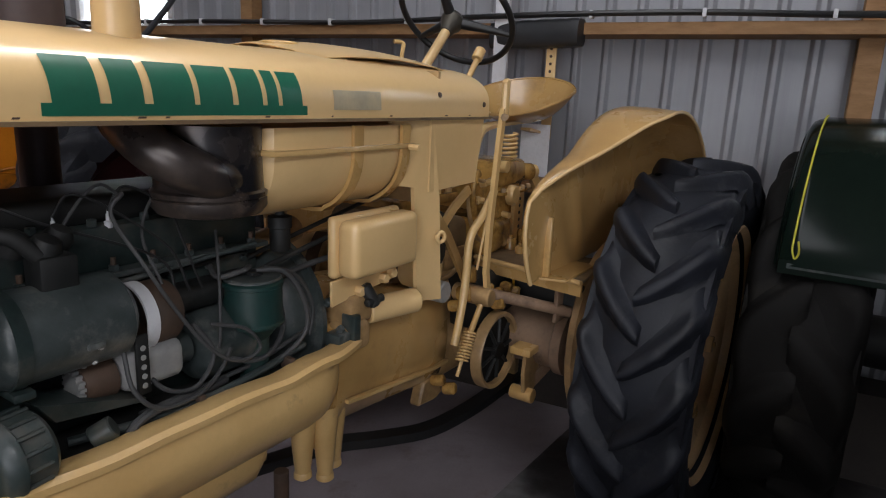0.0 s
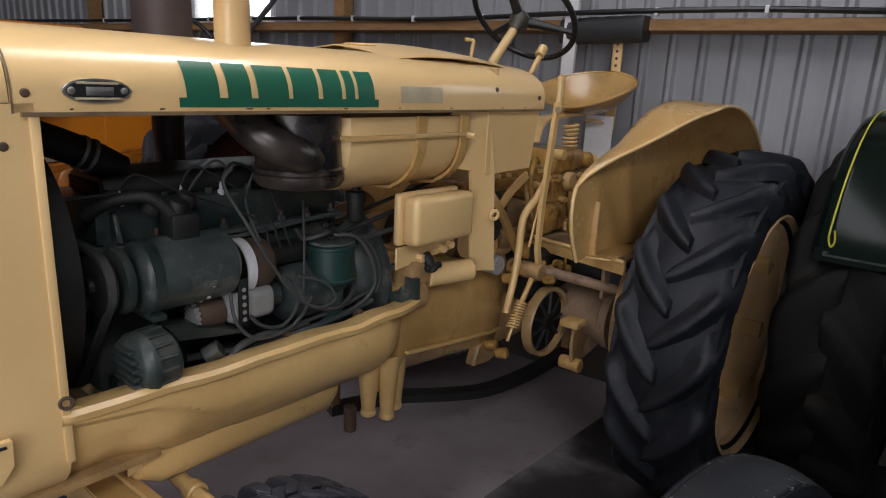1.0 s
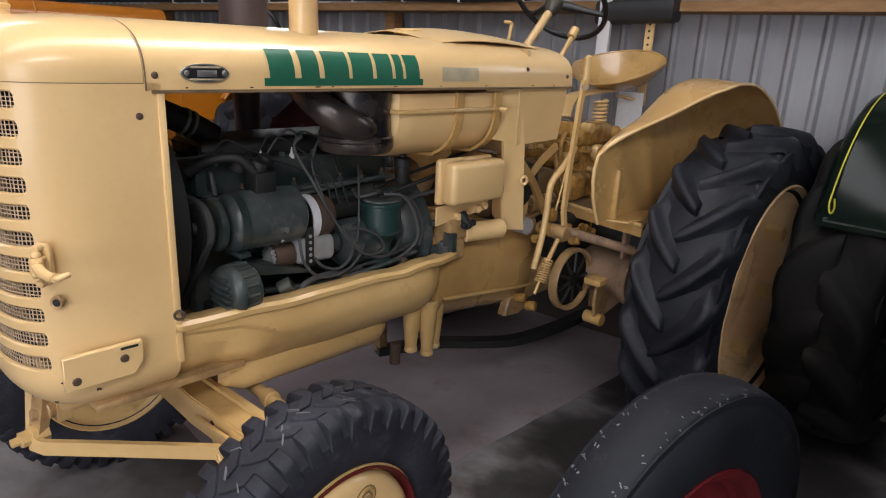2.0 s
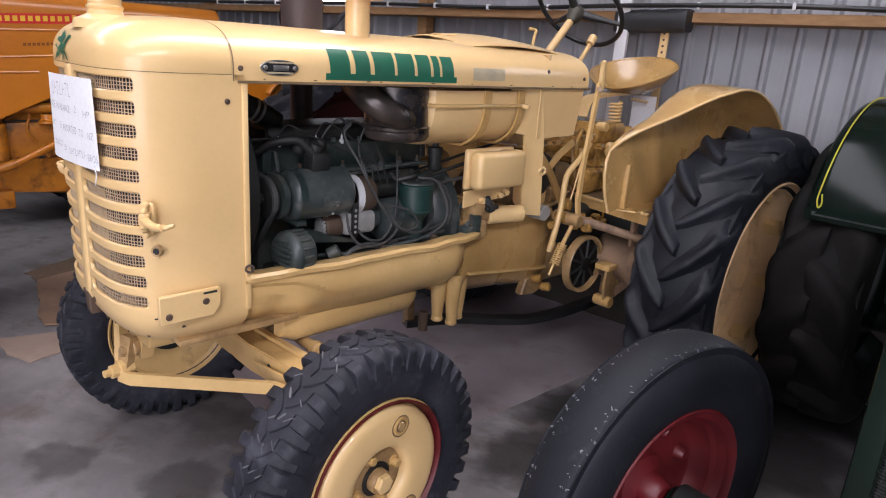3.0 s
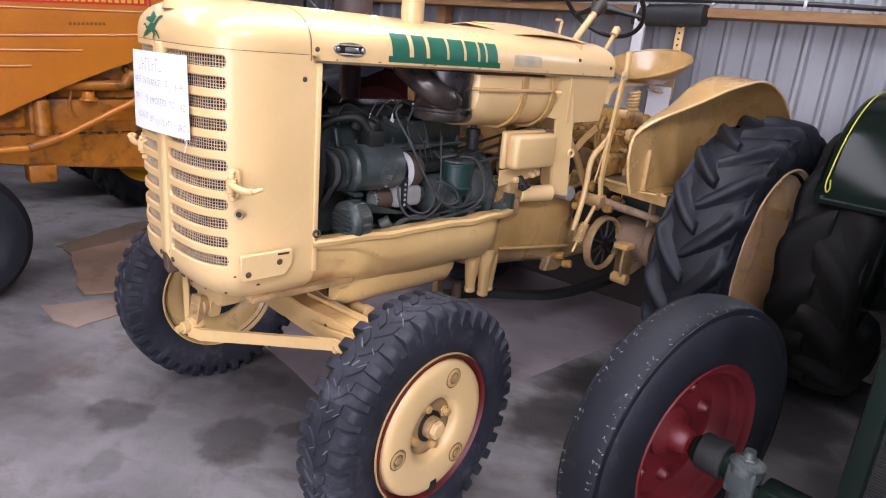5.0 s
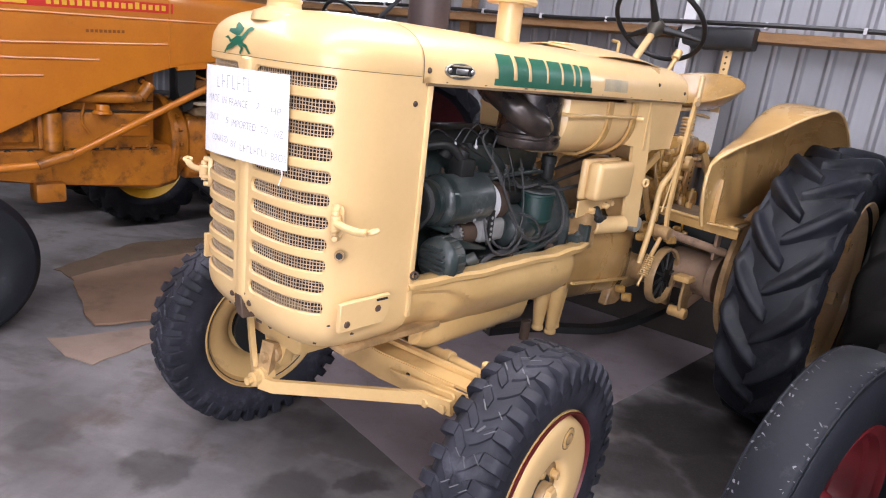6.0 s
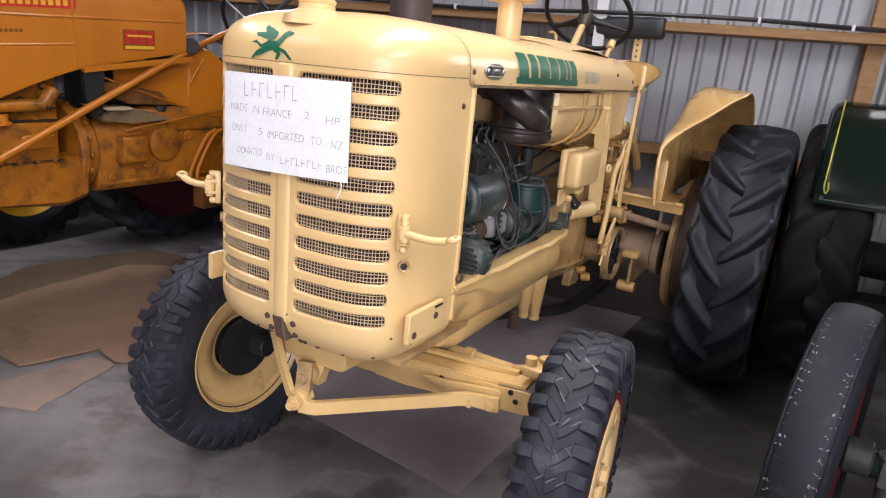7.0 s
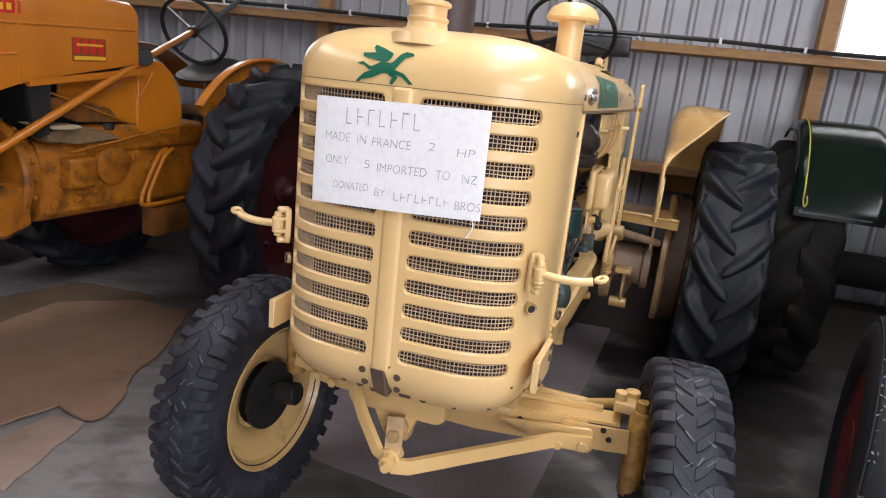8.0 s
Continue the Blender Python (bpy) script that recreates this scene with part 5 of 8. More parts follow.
for k in range(16):
    a = 2 * math.pi * k / 16
    part("drum_flute", rod(bmesh.new(), (0.428, -0.2815 + 0.070 * math.cos(a), 0.945 + 0.070 * math.sin(a)), (0.476, -0.274 + 0.070 * math.cos(a), 0.945 + 0.070 * math.sin(a)), 0.0045, seg=6), ENGINE, drum)
part("drum_base", rod(bmesh.new(), (0.455, -0.27, 0.86), (0.455, -0.27, 0.91), 0.045), ENGINE, drum)
# drum-shaped housing, oil cup, bell housing
part("starter_body", lathe(bmesh.new(), [(0, 0), (0.05, 0.0), (0.074, 0.014), (0.08, 0.035), (0.08, 0.17), (0.07, 0.18), (0, 0.18)], (0.845, -0.165, 0.975), (1, 0, 0), 32), ENGINE_DUSTY, engine, "dusty starter motor body")
cup = part("oil_cup", lathe(bmesh.new(), [(0.03, -0.26), (0.034, -0.25), (0.034, -0.13), (0.05, -0.11), (0.058, -0.1), (0.069, -0.094), (0.070, -0.088), (0.066, -0.084), (0.066, -0.004), (0.069, -0.002), (0.069, 0.006), (0.064, 0.010), (0.03, 0.014), (0, 0.015)], (0.995, -0.215, 1.10), seg=36), ENGINE_GREEN, engine, "green oil-bath cup with a clamp lid")
part("cup_lid", lathe(bmesh.new(), [(0, 0.004), (0.062, 0.003), (0.065, 0.0), (0.065, -0.003)], (0.995, -0.215, 1.1145), seg=32), ENGINE_DUSTY, cup)
part("cup_clip", box(bmesh.new(), (0.985, -0.228, 1.114), (1.015, -0.202, 1.128), 0.003), ENGINE_BLACK, cup)
part("bell_housing", lathe(bmesh.new(), [(0, 0), (0.10, 0), (0.17, 0.03), (0.20, 0.07), (0.205, 0.12), (0.225, 0.125), (0.225, 0.14), (0, 0.14)], (1.07, -0.02, 0.94), (1, 0, 0), 44), ENGINE_DUSTY, engine, "dusty rounded bell housing")
part("bell_clamp", box(bmesh.new(), (1.195, -0.30, 0.895), (1.255, -0.25, 0.93), 0.004), ENGINE_DUSTY, engine)
part("bell_lug", box(bmesh.new(), (1.235, -0.315, 0.905), (1.262, -0.27, 0.975), 0.004), ENGINE, engine)
bolts("bell_bolt", [(1.213, -0.24, 0.998), (1.22, -0.275, 0.93)], (0, -0.6, 0.8), 0.011, 0.018, ENGINE_DUSTY, engine)
# leads, hoses and rods
def engine_lead(r, *pts):
    bm = bmesh.new()
    tube(bm, pts, r, 6, 8)
    part("engine_lead", bm, HOSE, engine, "grey rubber lead or hose")


engine_lead(0.0042, (0.735, -0.122, 1.31), (0.73, -0.16, 1.325), (0.7, -0.17, 1.29), (0.72, -0.235, 1.2), (0.77, -0.255, 1.1), (0.83, -0.265, 1.01), (0.9, -0.27, 0.955), (0.965, -0.27, 0.965), (0.93, -0.265, 1.02), (0.85, -0.25, 1.05))
engine_lead(0.0035, (0.9, -0.122, 1.31), (0.86, -0.14, 1.335), (0.8, -0.15, 1.31), (0.76, -0.17, 1.24), (0.765, -0.22, 1.15))
engine_lead(0.0032, (0.74, -0.13, 1.32), (0.7, -0.14, 1.345), (0.66, -0.14, 1.32), (0.6, -0.15, 1.25))
engine_lead(0.0035, (0.95, -0.15, 1.22), (0.9, -0.22, 1.12), (0.875, -0.25, 1.03), (0.87, -0.25, 0.99))
engine_lead(0.0048, (0.655, -0.255, 1.05), (0.655, -0.28, 0.98), (0.7, -0.29, 0.93), (0.79, -0.28, 0.92), (0.86, -0.26, 0.94), (0.9, -0.25, 0.98))
engine_lead(0.0090, (0.63, -0.275, 0.875), (0.66, -0.28, 0.915), (0.73, -0.275, 0.925), (0.82, -0.25, 0.905), (0.9, -0.23, 0.9))
engine_lead(0.0058, (0.7, -0.22, 0.895), (0.85, -0.22, 0.9), (1.0, -0.23, 0.915), (1.15, -0.22, 0.94))
engine_lead(0.0058, (1.0, -0.22, 1.13), (1.06, -0.25, 1.12), (1.1, -0.27, 1.05), (1.11, -0.27, 0.97), (1.05, -0.26, 0.92), (0.95, -0.25, 0.9))
engine_lead(0.0051, (1.03, -0.21, 1.13), (1.11, -0.23, 1.1), (1.15, -0.25, 1.02), (1.14, -0.25, 0.94))
engine_lead(0.0064, (0.93, -0.15, 1.14), (0.92, -0.19, 1.125), (0.965, -0.215, 1.135), (1.0, -0.2, 1.135))
engine_lead(0.0083, (1.02, -0.17, 1.05), (1.15, -0.18, 1.09), (1.3, -0.2, 1.11), (1.42, -0.22, 1.115))
for a, b, r in (((1.02, -0.19, 1.115), (1.40, -0.24, 1.21), 0.007), ((1.05, -0.12, 1.13), (1.55, -0.12, 1.23), 0.006), ((0.98, -0.14, 1.15), (0.60, -0.135, 1.13), 0.004), ((0.30, -0.10, 1.275), (0.52, -0.10, 1.28), 0.005)):
    part("control_rod", rod(bmesh.new(), a, b, r), ENGINE_BLACK, engine, "thin black control rod")
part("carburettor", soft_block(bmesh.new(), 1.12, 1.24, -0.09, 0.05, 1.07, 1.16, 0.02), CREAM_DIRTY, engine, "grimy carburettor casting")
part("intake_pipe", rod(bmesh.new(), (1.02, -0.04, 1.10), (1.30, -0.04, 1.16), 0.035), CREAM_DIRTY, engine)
part("oil_pipe_union", rod(bmesh.new(), (0.585, -0.255, 0.905), (0.615, -0.275, 0.925), 0.022), ENGINE, engine)
part("block_foot", box(bmesh.new(), (0.42, -0.25, 0.82), (1.18, 0.2, 0.865), 0.01), ENGINE_BLACK, engine)

# exhaust stack on the far side of the hood
part("exhaust_pipe", lathe(bmesh.new(), [(0.042, 0), (0.042, 0.33), (0.074, 0.34), (0.076, 0.36), (0.076, 1.2), (0.07, 1.21), (0, 1.21)], (0.765, 0.215, 1.25), seg=28), surface("purple_brown_exhaust_steel", (0.055, 0.042, 0.045), (0.075, 0.055, 0.055), 0.45, 0.6, 0.3, big=4, bump=0.1), tractor, "purple-brown exhaust silencer pipe")

# regulator box, bracket, castings
reg = part("regulator_box", box(bmesh.new(), (1.195, -0.352, 1.082), (1.462, -0.285, 1.228), 0.022, seg=4), CREAM, tractor, "pressed cream regulator box")
part("box_back", box(bmesh.new(), (1.185, -0.29, 1.078), (1.455, -0.262, 1.236), 0.012, seg=3), CREAM, reg)
for x in (1.27, 1.40):
    part("box_screw", lathe(bmesh.new(), [(0, 0.004), (0.006, 0.003), (0.007, 0)], (x, -0.302, 1.232), (0, 0, 1), 10), CREAM, reg)
part("box_bracket", prism(bmesh.new(), [(1.186, 1.072), (1.46, 1.085), (1.44, 1.03), (1.30, 1.02), (1.188, 1.005)], -0.282, -0.274, "y", 0.001), CREAM, tractor, "cream mounting bracket plate")
cast = part("linkage_casting", soft_block(bmesh.new(), 1.24, 1.36, -0.30, -0.2, 0.935, 1.02, 0.025), CREAM_DIRTY, tractor, "oil-stained cream linkage casting")
part("linkage_boss", rod(bmesh.new(), (1.33, -0.275, 0.958), (1.49, -0.325, 0.962), 0.036, bevel=0.004), CREAM, cast)
part("linkage_cap", rod(bmesh.new(), (1.483, -0.323, 0.962), (1.497, -0.327, 0.9625), 0.026), CREAM_LOW, cast)
part("linkage_knuckle", rod(bmesh.new(), (1.300, -0.290, 1.042), (1.318, -0.318, 0.985), 0.017, bevel=0.006), ENGINE_BLACK, cast, "greasy black linkage knuckle")
part("knuckle_pin", rod(bmesh.new(), (1.285, -0.312, 0.998), (1.345, -0.318, 1.004), 0.011, bevel=0.003), ENGINE_BLACK, cast)
bolts("linkage_bolt", [(1.285, -0.282, 1.028), (1.385, -0.282, 1.042), (1.42, -0.282, 1.05)], (0, -1, 0), 0.014, 0.02, CREAM, cast)
part("casting_foot", soft_block(bmesh.new(), 1.235, 1.31, -0.31, -0.22, 0.87, 0.95, 0.02), CREAM_DIRTY, cast)

# undertray rail with a rolled lip
RAIL = [(-0.282, 0.903), (-0.315, 0.906), (-0.338, 0.909), (-0.346, 0.904), (-0.345, 0.895), (-0.333, 0.889), (-0.329, 0.878), (-0.331, 0.866), (-0.334, 0.856), (-0.336, 0.849), (-0.337, 0.842), (-0.338, 0.835), (-0.338, 0.827), (-0.337, 0.818),
        (-0.335, 0.806), (-0.331, 0.790), (-0.322, 0.770), (-0.306, 0.748), (-0.268, 0.712), (-0.20, 0.694), (-0.10, 0.69)]


def rail_section(x):
    f = (x - 0.25) / 1.0
    sag = 0.022 * max(0.0, 0.35 - f) / 0.35
    tuckin = 0.10 * max(0.0, (f - 0.86) / 0.14) ** 1.6
    wave = 0.0012 * math.sin(31 * x) + 0.0014 * math.sin(17 * x + 1) - 0.004 * math.exp(-((x - 0.99) / 0.035) ** 2) + 0.003 * math.exp(-((x - 1.10) / 0.03) ** 2)
    dent = 0.014 * math.exp(-((x - 0.37) / 0.05) ** 2) + 0.010 * math.exp(-((x - 0.62) / 0.09) ** 2) - 0.006 * math.exp(-((x - 0.47) / 0.06) ** 2)
    fold = 0.842 - 0.9 * max(0.0, x - 0.42) ** 1.5       # a bent crease along the front half
    deep = 0.016 * max(0.0, min(1.0, (0.66 - x) / 0.12))

    def crease(z):
        d = fold - z
        return deep * min(1.0, max(0.0, d / 0.010 + 0.5)) * max(0.0, 1.0 - max(0.0, d - 0.012) / 0.075)

    left = [(y + tuckin * (1 if z < 0.88 else 0.3) + (crease(z) if z < 0.88 else 0) + (dent if 0.70 < z < 0.80 else 0), z + (wave if z > 0.88 else 0) + sag * (1 if z < 0.88 else 0.2) * 2.2 - 0.004) for y, z in RAIL]
    return [Vector((x, y, z)) for y, z in left] + [Vector((x, -y, z)) for y, z in reversed(left)]


tray = shell(part("engine_tray", loft(bmesh.new(), [rail_section(0.245 + 1.02 * k / 48) for k in range(49)]), CREAM_LOW, tractor, "dented cream engine side rail and undertray"), 0.005, 1)
for s in (-1, 1):                                  # grey worn metal along the top of the lip
    rows = []
    for k in range(49):
        p = rail_section(0.246 + 1.018 * k / 48)
        a, b = p[1], p[2]
        wear = 0.35 + 0.25 * math.sin(7 * k / 48 + 1) + 0.12 * math.sin(23 * k / 48)
        rows.append([Vector((q.x, -s * q.y, q.z + 0.0028)) for q in (a + (a - b) * 0.9, a, a.lerp(b, max(0.1, wear)))])
    shell(part("lip_wear", loft(bmesh.new(), rows), LIP_GREY, tray, "dirty bare metal along the tray's lip"), 0.0015, 0)
for x, z, r in ((0.83, 0.825, 0.017),):
    part("rail_boss", lathe(bmesh.new(), [(0, r * 0.1), (r * 0.6, r * 0.12), (r * 0.8, r * 0.22), (r, 0)], (x, -0.337, z), (0, -1, 0.1), 20), CREAM_LOW, tray)
part("paint_chip", lathe(bmesh.new(), [(0, 0.0015), (0.02, 0.0012), (0.03, -0.004)], (0.70, -0.292, 0.737), (0, -0.75, -0.65), 9), GREEN_DECAL, tray, "chip of bare green under the cream")
part("sump", soft_block(bmesh.new(), 0.41, 1.02, -0.262, 0.262, 0.606, 0.76, 0.06, 0.06), CREAM_LOW, tractor, "cream engine sump")
part("panel_hook", lathe(bmesh.new(), [(0.011 + 0.0035 * math.cos(a * math.pi / 4), 0.0035 * math.sin(a * math.pi / 4)) for a in range(8)], (0.252, -0.353, 0.945), (0.3, 1, 0), 16, True), RUST, tractor, "small rusty ring hook")
for k, (x, zb, y) in enumerate(((1.158, 0.512, -0.205), (1.212, 0.492, -0.235), (1.266, 0.500, -0.215))):
    part("mount_tube", lathe(bmesh.new(), [(0.040, 0.72 - zb), (0.034, 0.66 - zb), (0.0215, 0.022), (0.024, 0.019), (0.025, 0.006), (0.018, 0.0), (0, 0)], (x, y, zb), seg=20), CREAM_LOW, tractor, "cream tapered mounting tube")
part("mount_web", prism(bmesh.new(), [(1.15, 0.70), (1.275, 0.70), (1.265, 0.575), (1.235, 0.60), (1.212, 0.56), (1.185, 0.60), (1.158, 0.585)], -0.222, -0.205, "y", 0.003), CREAM_LOW, tractor)
part("drain_plug", rod(bmesh.new(), (1.095, -0.19, 0.478), (1.095, -0.19, 0.56), 0.020), RUST, tractor, "rusty drain plug")

# clutch housing
HOUS = [(-0.05, 0.955), (-0.17, 0.95), (-0.235, 0.925), (-0.262, 0.87), (-0.27, 0.79), (-0.262, 0.715), (-0.235, 0.65), (-0.18, 0.61), (-0.05, 0.595)]
rows = []
for x, s, dz in ((1.215, 1.04, 0.0), (1.24, 1.04, 0.0), (1.27, 1.0, 0), (1.5, 1.0, -0.02), (1.7, 0.94, -0.05), (1.83, 0.84, -0.07), (1.845, 0.8, -0.07)):
    left = [(y * s, z + dz * (1 if z < 0.8 else 0.5)) for y, z in HOUS]
    rows.append([Vector((x, y, z)) for y, z in left] + [Vector((x, -y, z)) for y, z in reversed(left)])
clutch = part("clutch_housing", loft(bmesh.new(), rows, closed=True, caps=True), CREAM_TAN, tractor, "cream clutch and gearbox housing with oily edges")
for s in (-1, 1):
    part("housing_rib", flat_bar(bmesh.new(), [(1.25, s * 0.278, 0.722), (1.5, s * 0.272, 0.690), (1.72, s * 0.252, 0.655), (1.83, s * 0.226, 0.635)], 0.014, 0.010), CREAM_LOW, clutch)
    part("housing_foot", prism(bmesh.new(), [(1.70, 0.60), (1.79, 0.60), (1.815, 0.525), (1.77, 0.51), (1.67, 0.52)], s * 0.205 - 0.022, s * 0.205 + 0.022, "y", 0.007), CREAM_DIRTY, clutch)
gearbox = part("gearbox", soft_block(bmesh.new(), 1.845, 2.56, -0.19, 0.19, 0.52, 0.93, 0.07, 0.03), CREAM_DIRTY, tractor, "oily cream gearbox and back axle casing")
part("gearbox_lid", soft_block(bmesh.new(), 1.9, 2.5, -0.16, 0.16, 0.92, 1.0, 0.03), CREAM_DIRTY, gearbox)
bm = bmesh.new()
pts = [(1.30, 0.16, 0.335), (1.55, 0.07, 0.33), (1.72, -0.05, 0.325), (1.87, -0.14, 0.325), (2.08, -0.18, 0.33), (2.30, -0.195, 0.34), (2.5, -0.20, 0.35)]
flat_bar(bm, pts, 0.060, 0.034, 5)
part("drawbar", bm, BLACK, tractor, "black curved swinging drawbar")
for x, y in ((1.32, 0.16), (2.45, -0.185)):
    part("drawbar_hanger", box(bmesh.new(), (x - 0.02, y - 0.02, 0.33), (x + 0.02, y + 0.02, 0.62), 0.004), CREAM_DIRTY, tractor)

# ---- cream tractor: front axle and wheels ----
def axle_z(q):
    return 0.545 + (abs(q) - 0.14) * 0.09


axle = part("front_axle", flat_bar(bmesh.new(), [(0.358, -0.47, axle_z(0.47)), (0.358, -0.14, 0.545), (0.358, 0.14, 0.545), (0.358, 0.37, axle_z(0.37))], 0.012, 0.086), CREAM_LOW, tractor, "cream channel front axle with bolted extensions")
for s, lift_z in ((-1, 0.044), (-1, -0.044), (0.84, 0.044), (0.84, -0.044)):
    part("axle_flange", flat_bar(bmesh.new(), [(0.394, s * 0.02, 0.545 + lift_z), (0.394, s * 0.14, 0.545 + lift_z), (0.398, s * 0.555, axle_z(0.555) + lift_z * 0.92)], 0.078, 0.009), CREAM_LOW, axle)
for s in (-1, 0.84):                               # the far extension is slid in by one hole
    part("axle_rib", flat_bar(bmesh.new(), [(0.428, s * 0.05, 0.600), (0.430, s * 0.50, axle_z(0.50) + 0.052)], 0.022, 0.014), CREAM_LOW, axle)
    part("axle_extension", flat_bar(bmesh.new(), [(0.3475, s * 0.40, axle_z(0.40)), (0.349, s * 0.586, axle_z(0.586))], 0.008, 0.070), CREAM_LOW, axle, "drilled cream axle extension")
    for q, dz in ((0.275, 0.012), (0.533, 0.0), (0.515, 0.026)):
        part("axle_hole", lathe(bmesh.new(), [(0, 0.001), (0.0085, 0.001), (0.0085, -0.003)], (0.3425 if q > 0.4 else 0.351, s * q, axle_z(q) + dz), (-1, 0, 0), 14), ENGINE_BLACK, axle)
    end = [(0.474 + 0.016 * math.cos(a), 0.587 + 0.016 * math.sin(a)) for a in (0.0, 0.5, 1.0, 1.57)]
    foot = [(0.474 + 0.016 * math.cos(a), 0.541 + 0.016 * math.sin(a)) for a in (-1.57, -1.0, -0.5)]
    clamp = [(0.20, 0.568), (0.30, 0.577)] + end[::-1] + foot[::-1] + [(0.36, 0.516), (0.33, 0.520), (0.31, 0.545)]
    part("axle_clamp", prism(bmesh.new(), [(s * y, z) for y, z in clamp], 0.332, 0.343, "x", 0.003), CREAM_LOW, axle, "cream clamp plate at the arm's end")
    part("clamp_pad", box(bmesh.new(), (0.324, s * 0.432 - 0.014, 0.527), (0.333, s * 0.432 + 0.014, 0.568), 0.003), CREAM_LOW, axle)
    bolts("axle_bolt", [(0.320, s * 0.398, 0.543), (0.324, s * 0.466, 0.553)], (-1, 0, 0), 0.016, 0.018, CREAM_LOW, axle)
    low = 0.0 if s < 0 else 0.10
    part("kingpin", lathe(bmesh.new(), [(0, -0.20 + low), (0.03, -0.20 + low), (0.034, -0.19 + low), (0.034, 0.05), (0.028, 0.06), (0.02, 0.062), (0.018, 0.09), (0, 0.092)], (0.385, s * 0.61, 0.61), seg=20), CREAM_OILY, axle, "rust-stained cream king pin")
    # spindle is black to match the dark inside of the wheel
    part("spindle", rod(bmesh.new(), (0.39, s * 0.60, 0.42), (0.39, s * 0.72, 0.41), 0.04), ENGINE_BLACK, axle)
    bm = bmesh.new()
    box(bm, (0.37, s * 0.56 - 0.03, 0.655), (0.46, s * 0.56 + 0.03, 0.685), 0.006)
    rod(bm, (0.40, s * 0.545, 0.665), (0.40, s * 0.545, 0.71), 0.018)
    rod(bm, (0.445, s * 0.575, 0.64), (0.445, s * 0.575, 0.70), 0.022)
    part("steering_arm", bm, CREAM_LOW, axle)
    bm = bmesh.new()
    tube(bm, [(0.45, s * 0.57, 0.655), (0.500, s * 0.50, 0.615), (0.520, s * 0.44, 0.590)], 0.015, 4, 10)
    rod(bm, (0.520, s * 0.445, 0.588), (0.535, s * 0.08, 0.580), 0.020)
    rod(bm, (0.527, s * 0.300, 0.585), (0.528, s * 0.265, 0.585), 0.028)
    part("tie_rod", bm, CREAM_LOW, axle)
part("axle_cradle", prism(bmesh.new(), [(-0.16, 0.735), (0.13, 0.735), (0.05, 0.66), (0.03, 0.59), (-0.04, 0.585), (-0.06, 0.67)], 0.035, 0.075, "x", 0.006), CREAM_LOW, tractor, "cream casting that carries the front axle")
part("axle_saddle", soft_block(bmesh.new(), 0.03, 0.48, -0.14, 0.14, 0.655, 0.74, 0.03), CREAM_LOW, tractor)
part("saddle_lip", box(bmesh.new(), (0.06, -0.30, 0.722), (0.45, 0.30, 0.745), 0.008), CREAM_DIRTY, tractor)
bm = bmesh.new()
rod(bm, (0.01, -0.02, 0.628), (0.09, -0.0, 0.635), 0.030)
flat_bar(bm, [(-0.012, -0.024, 0.560), (0.0, -0.020, 0.612), (0.012, -0.016, 0.668)], 0.044, 0.026)
hexagon(bm, (-0.006, -0.022, 0.622), (-1, 0, 0.15), 0.017, 0.016)
part("pivot_boss", bm, CREAM_DIRTY, tractor, "rust-stained pivot boss")
part("arm_knuckle", lathe(bmesh.new(), [(0, -0.055), (0.012, -0.055), (0.012, -0.035), (0.022, -0.034), (0.022, -0.012), (0.03, -0.01), (0.03, 0.03), (0, 0.032)], (-0.02, -0.022, 0.565), (1, 0.15, 0), 8), CREAM_LOW, tractor, "cream ball-end nut of the front arms")
part("radius_arm", flat_bar(bmesh.new(), [(-0.03, -0.03, 0.552), (-0.01, -0.07, 0.548), (0.12, -0.20, 0.552), (0.31, -0.39, 0.556), (0.326, -0.49, 0.565)], 0.016, 0.040), CREAM_LOW, tractor, "flat cream radius arm")
part("radius_arm", flat_bar(bmesh.new(), [(-0.03, -0.02, 0.566), (-0.02, 0.015, 0.575), (0.0, 0.07, 0.645), (0.02, 0.125, 0.74)], 0.016, 0.030), CREAM_LOW, tractor, "flat cream radius arm")


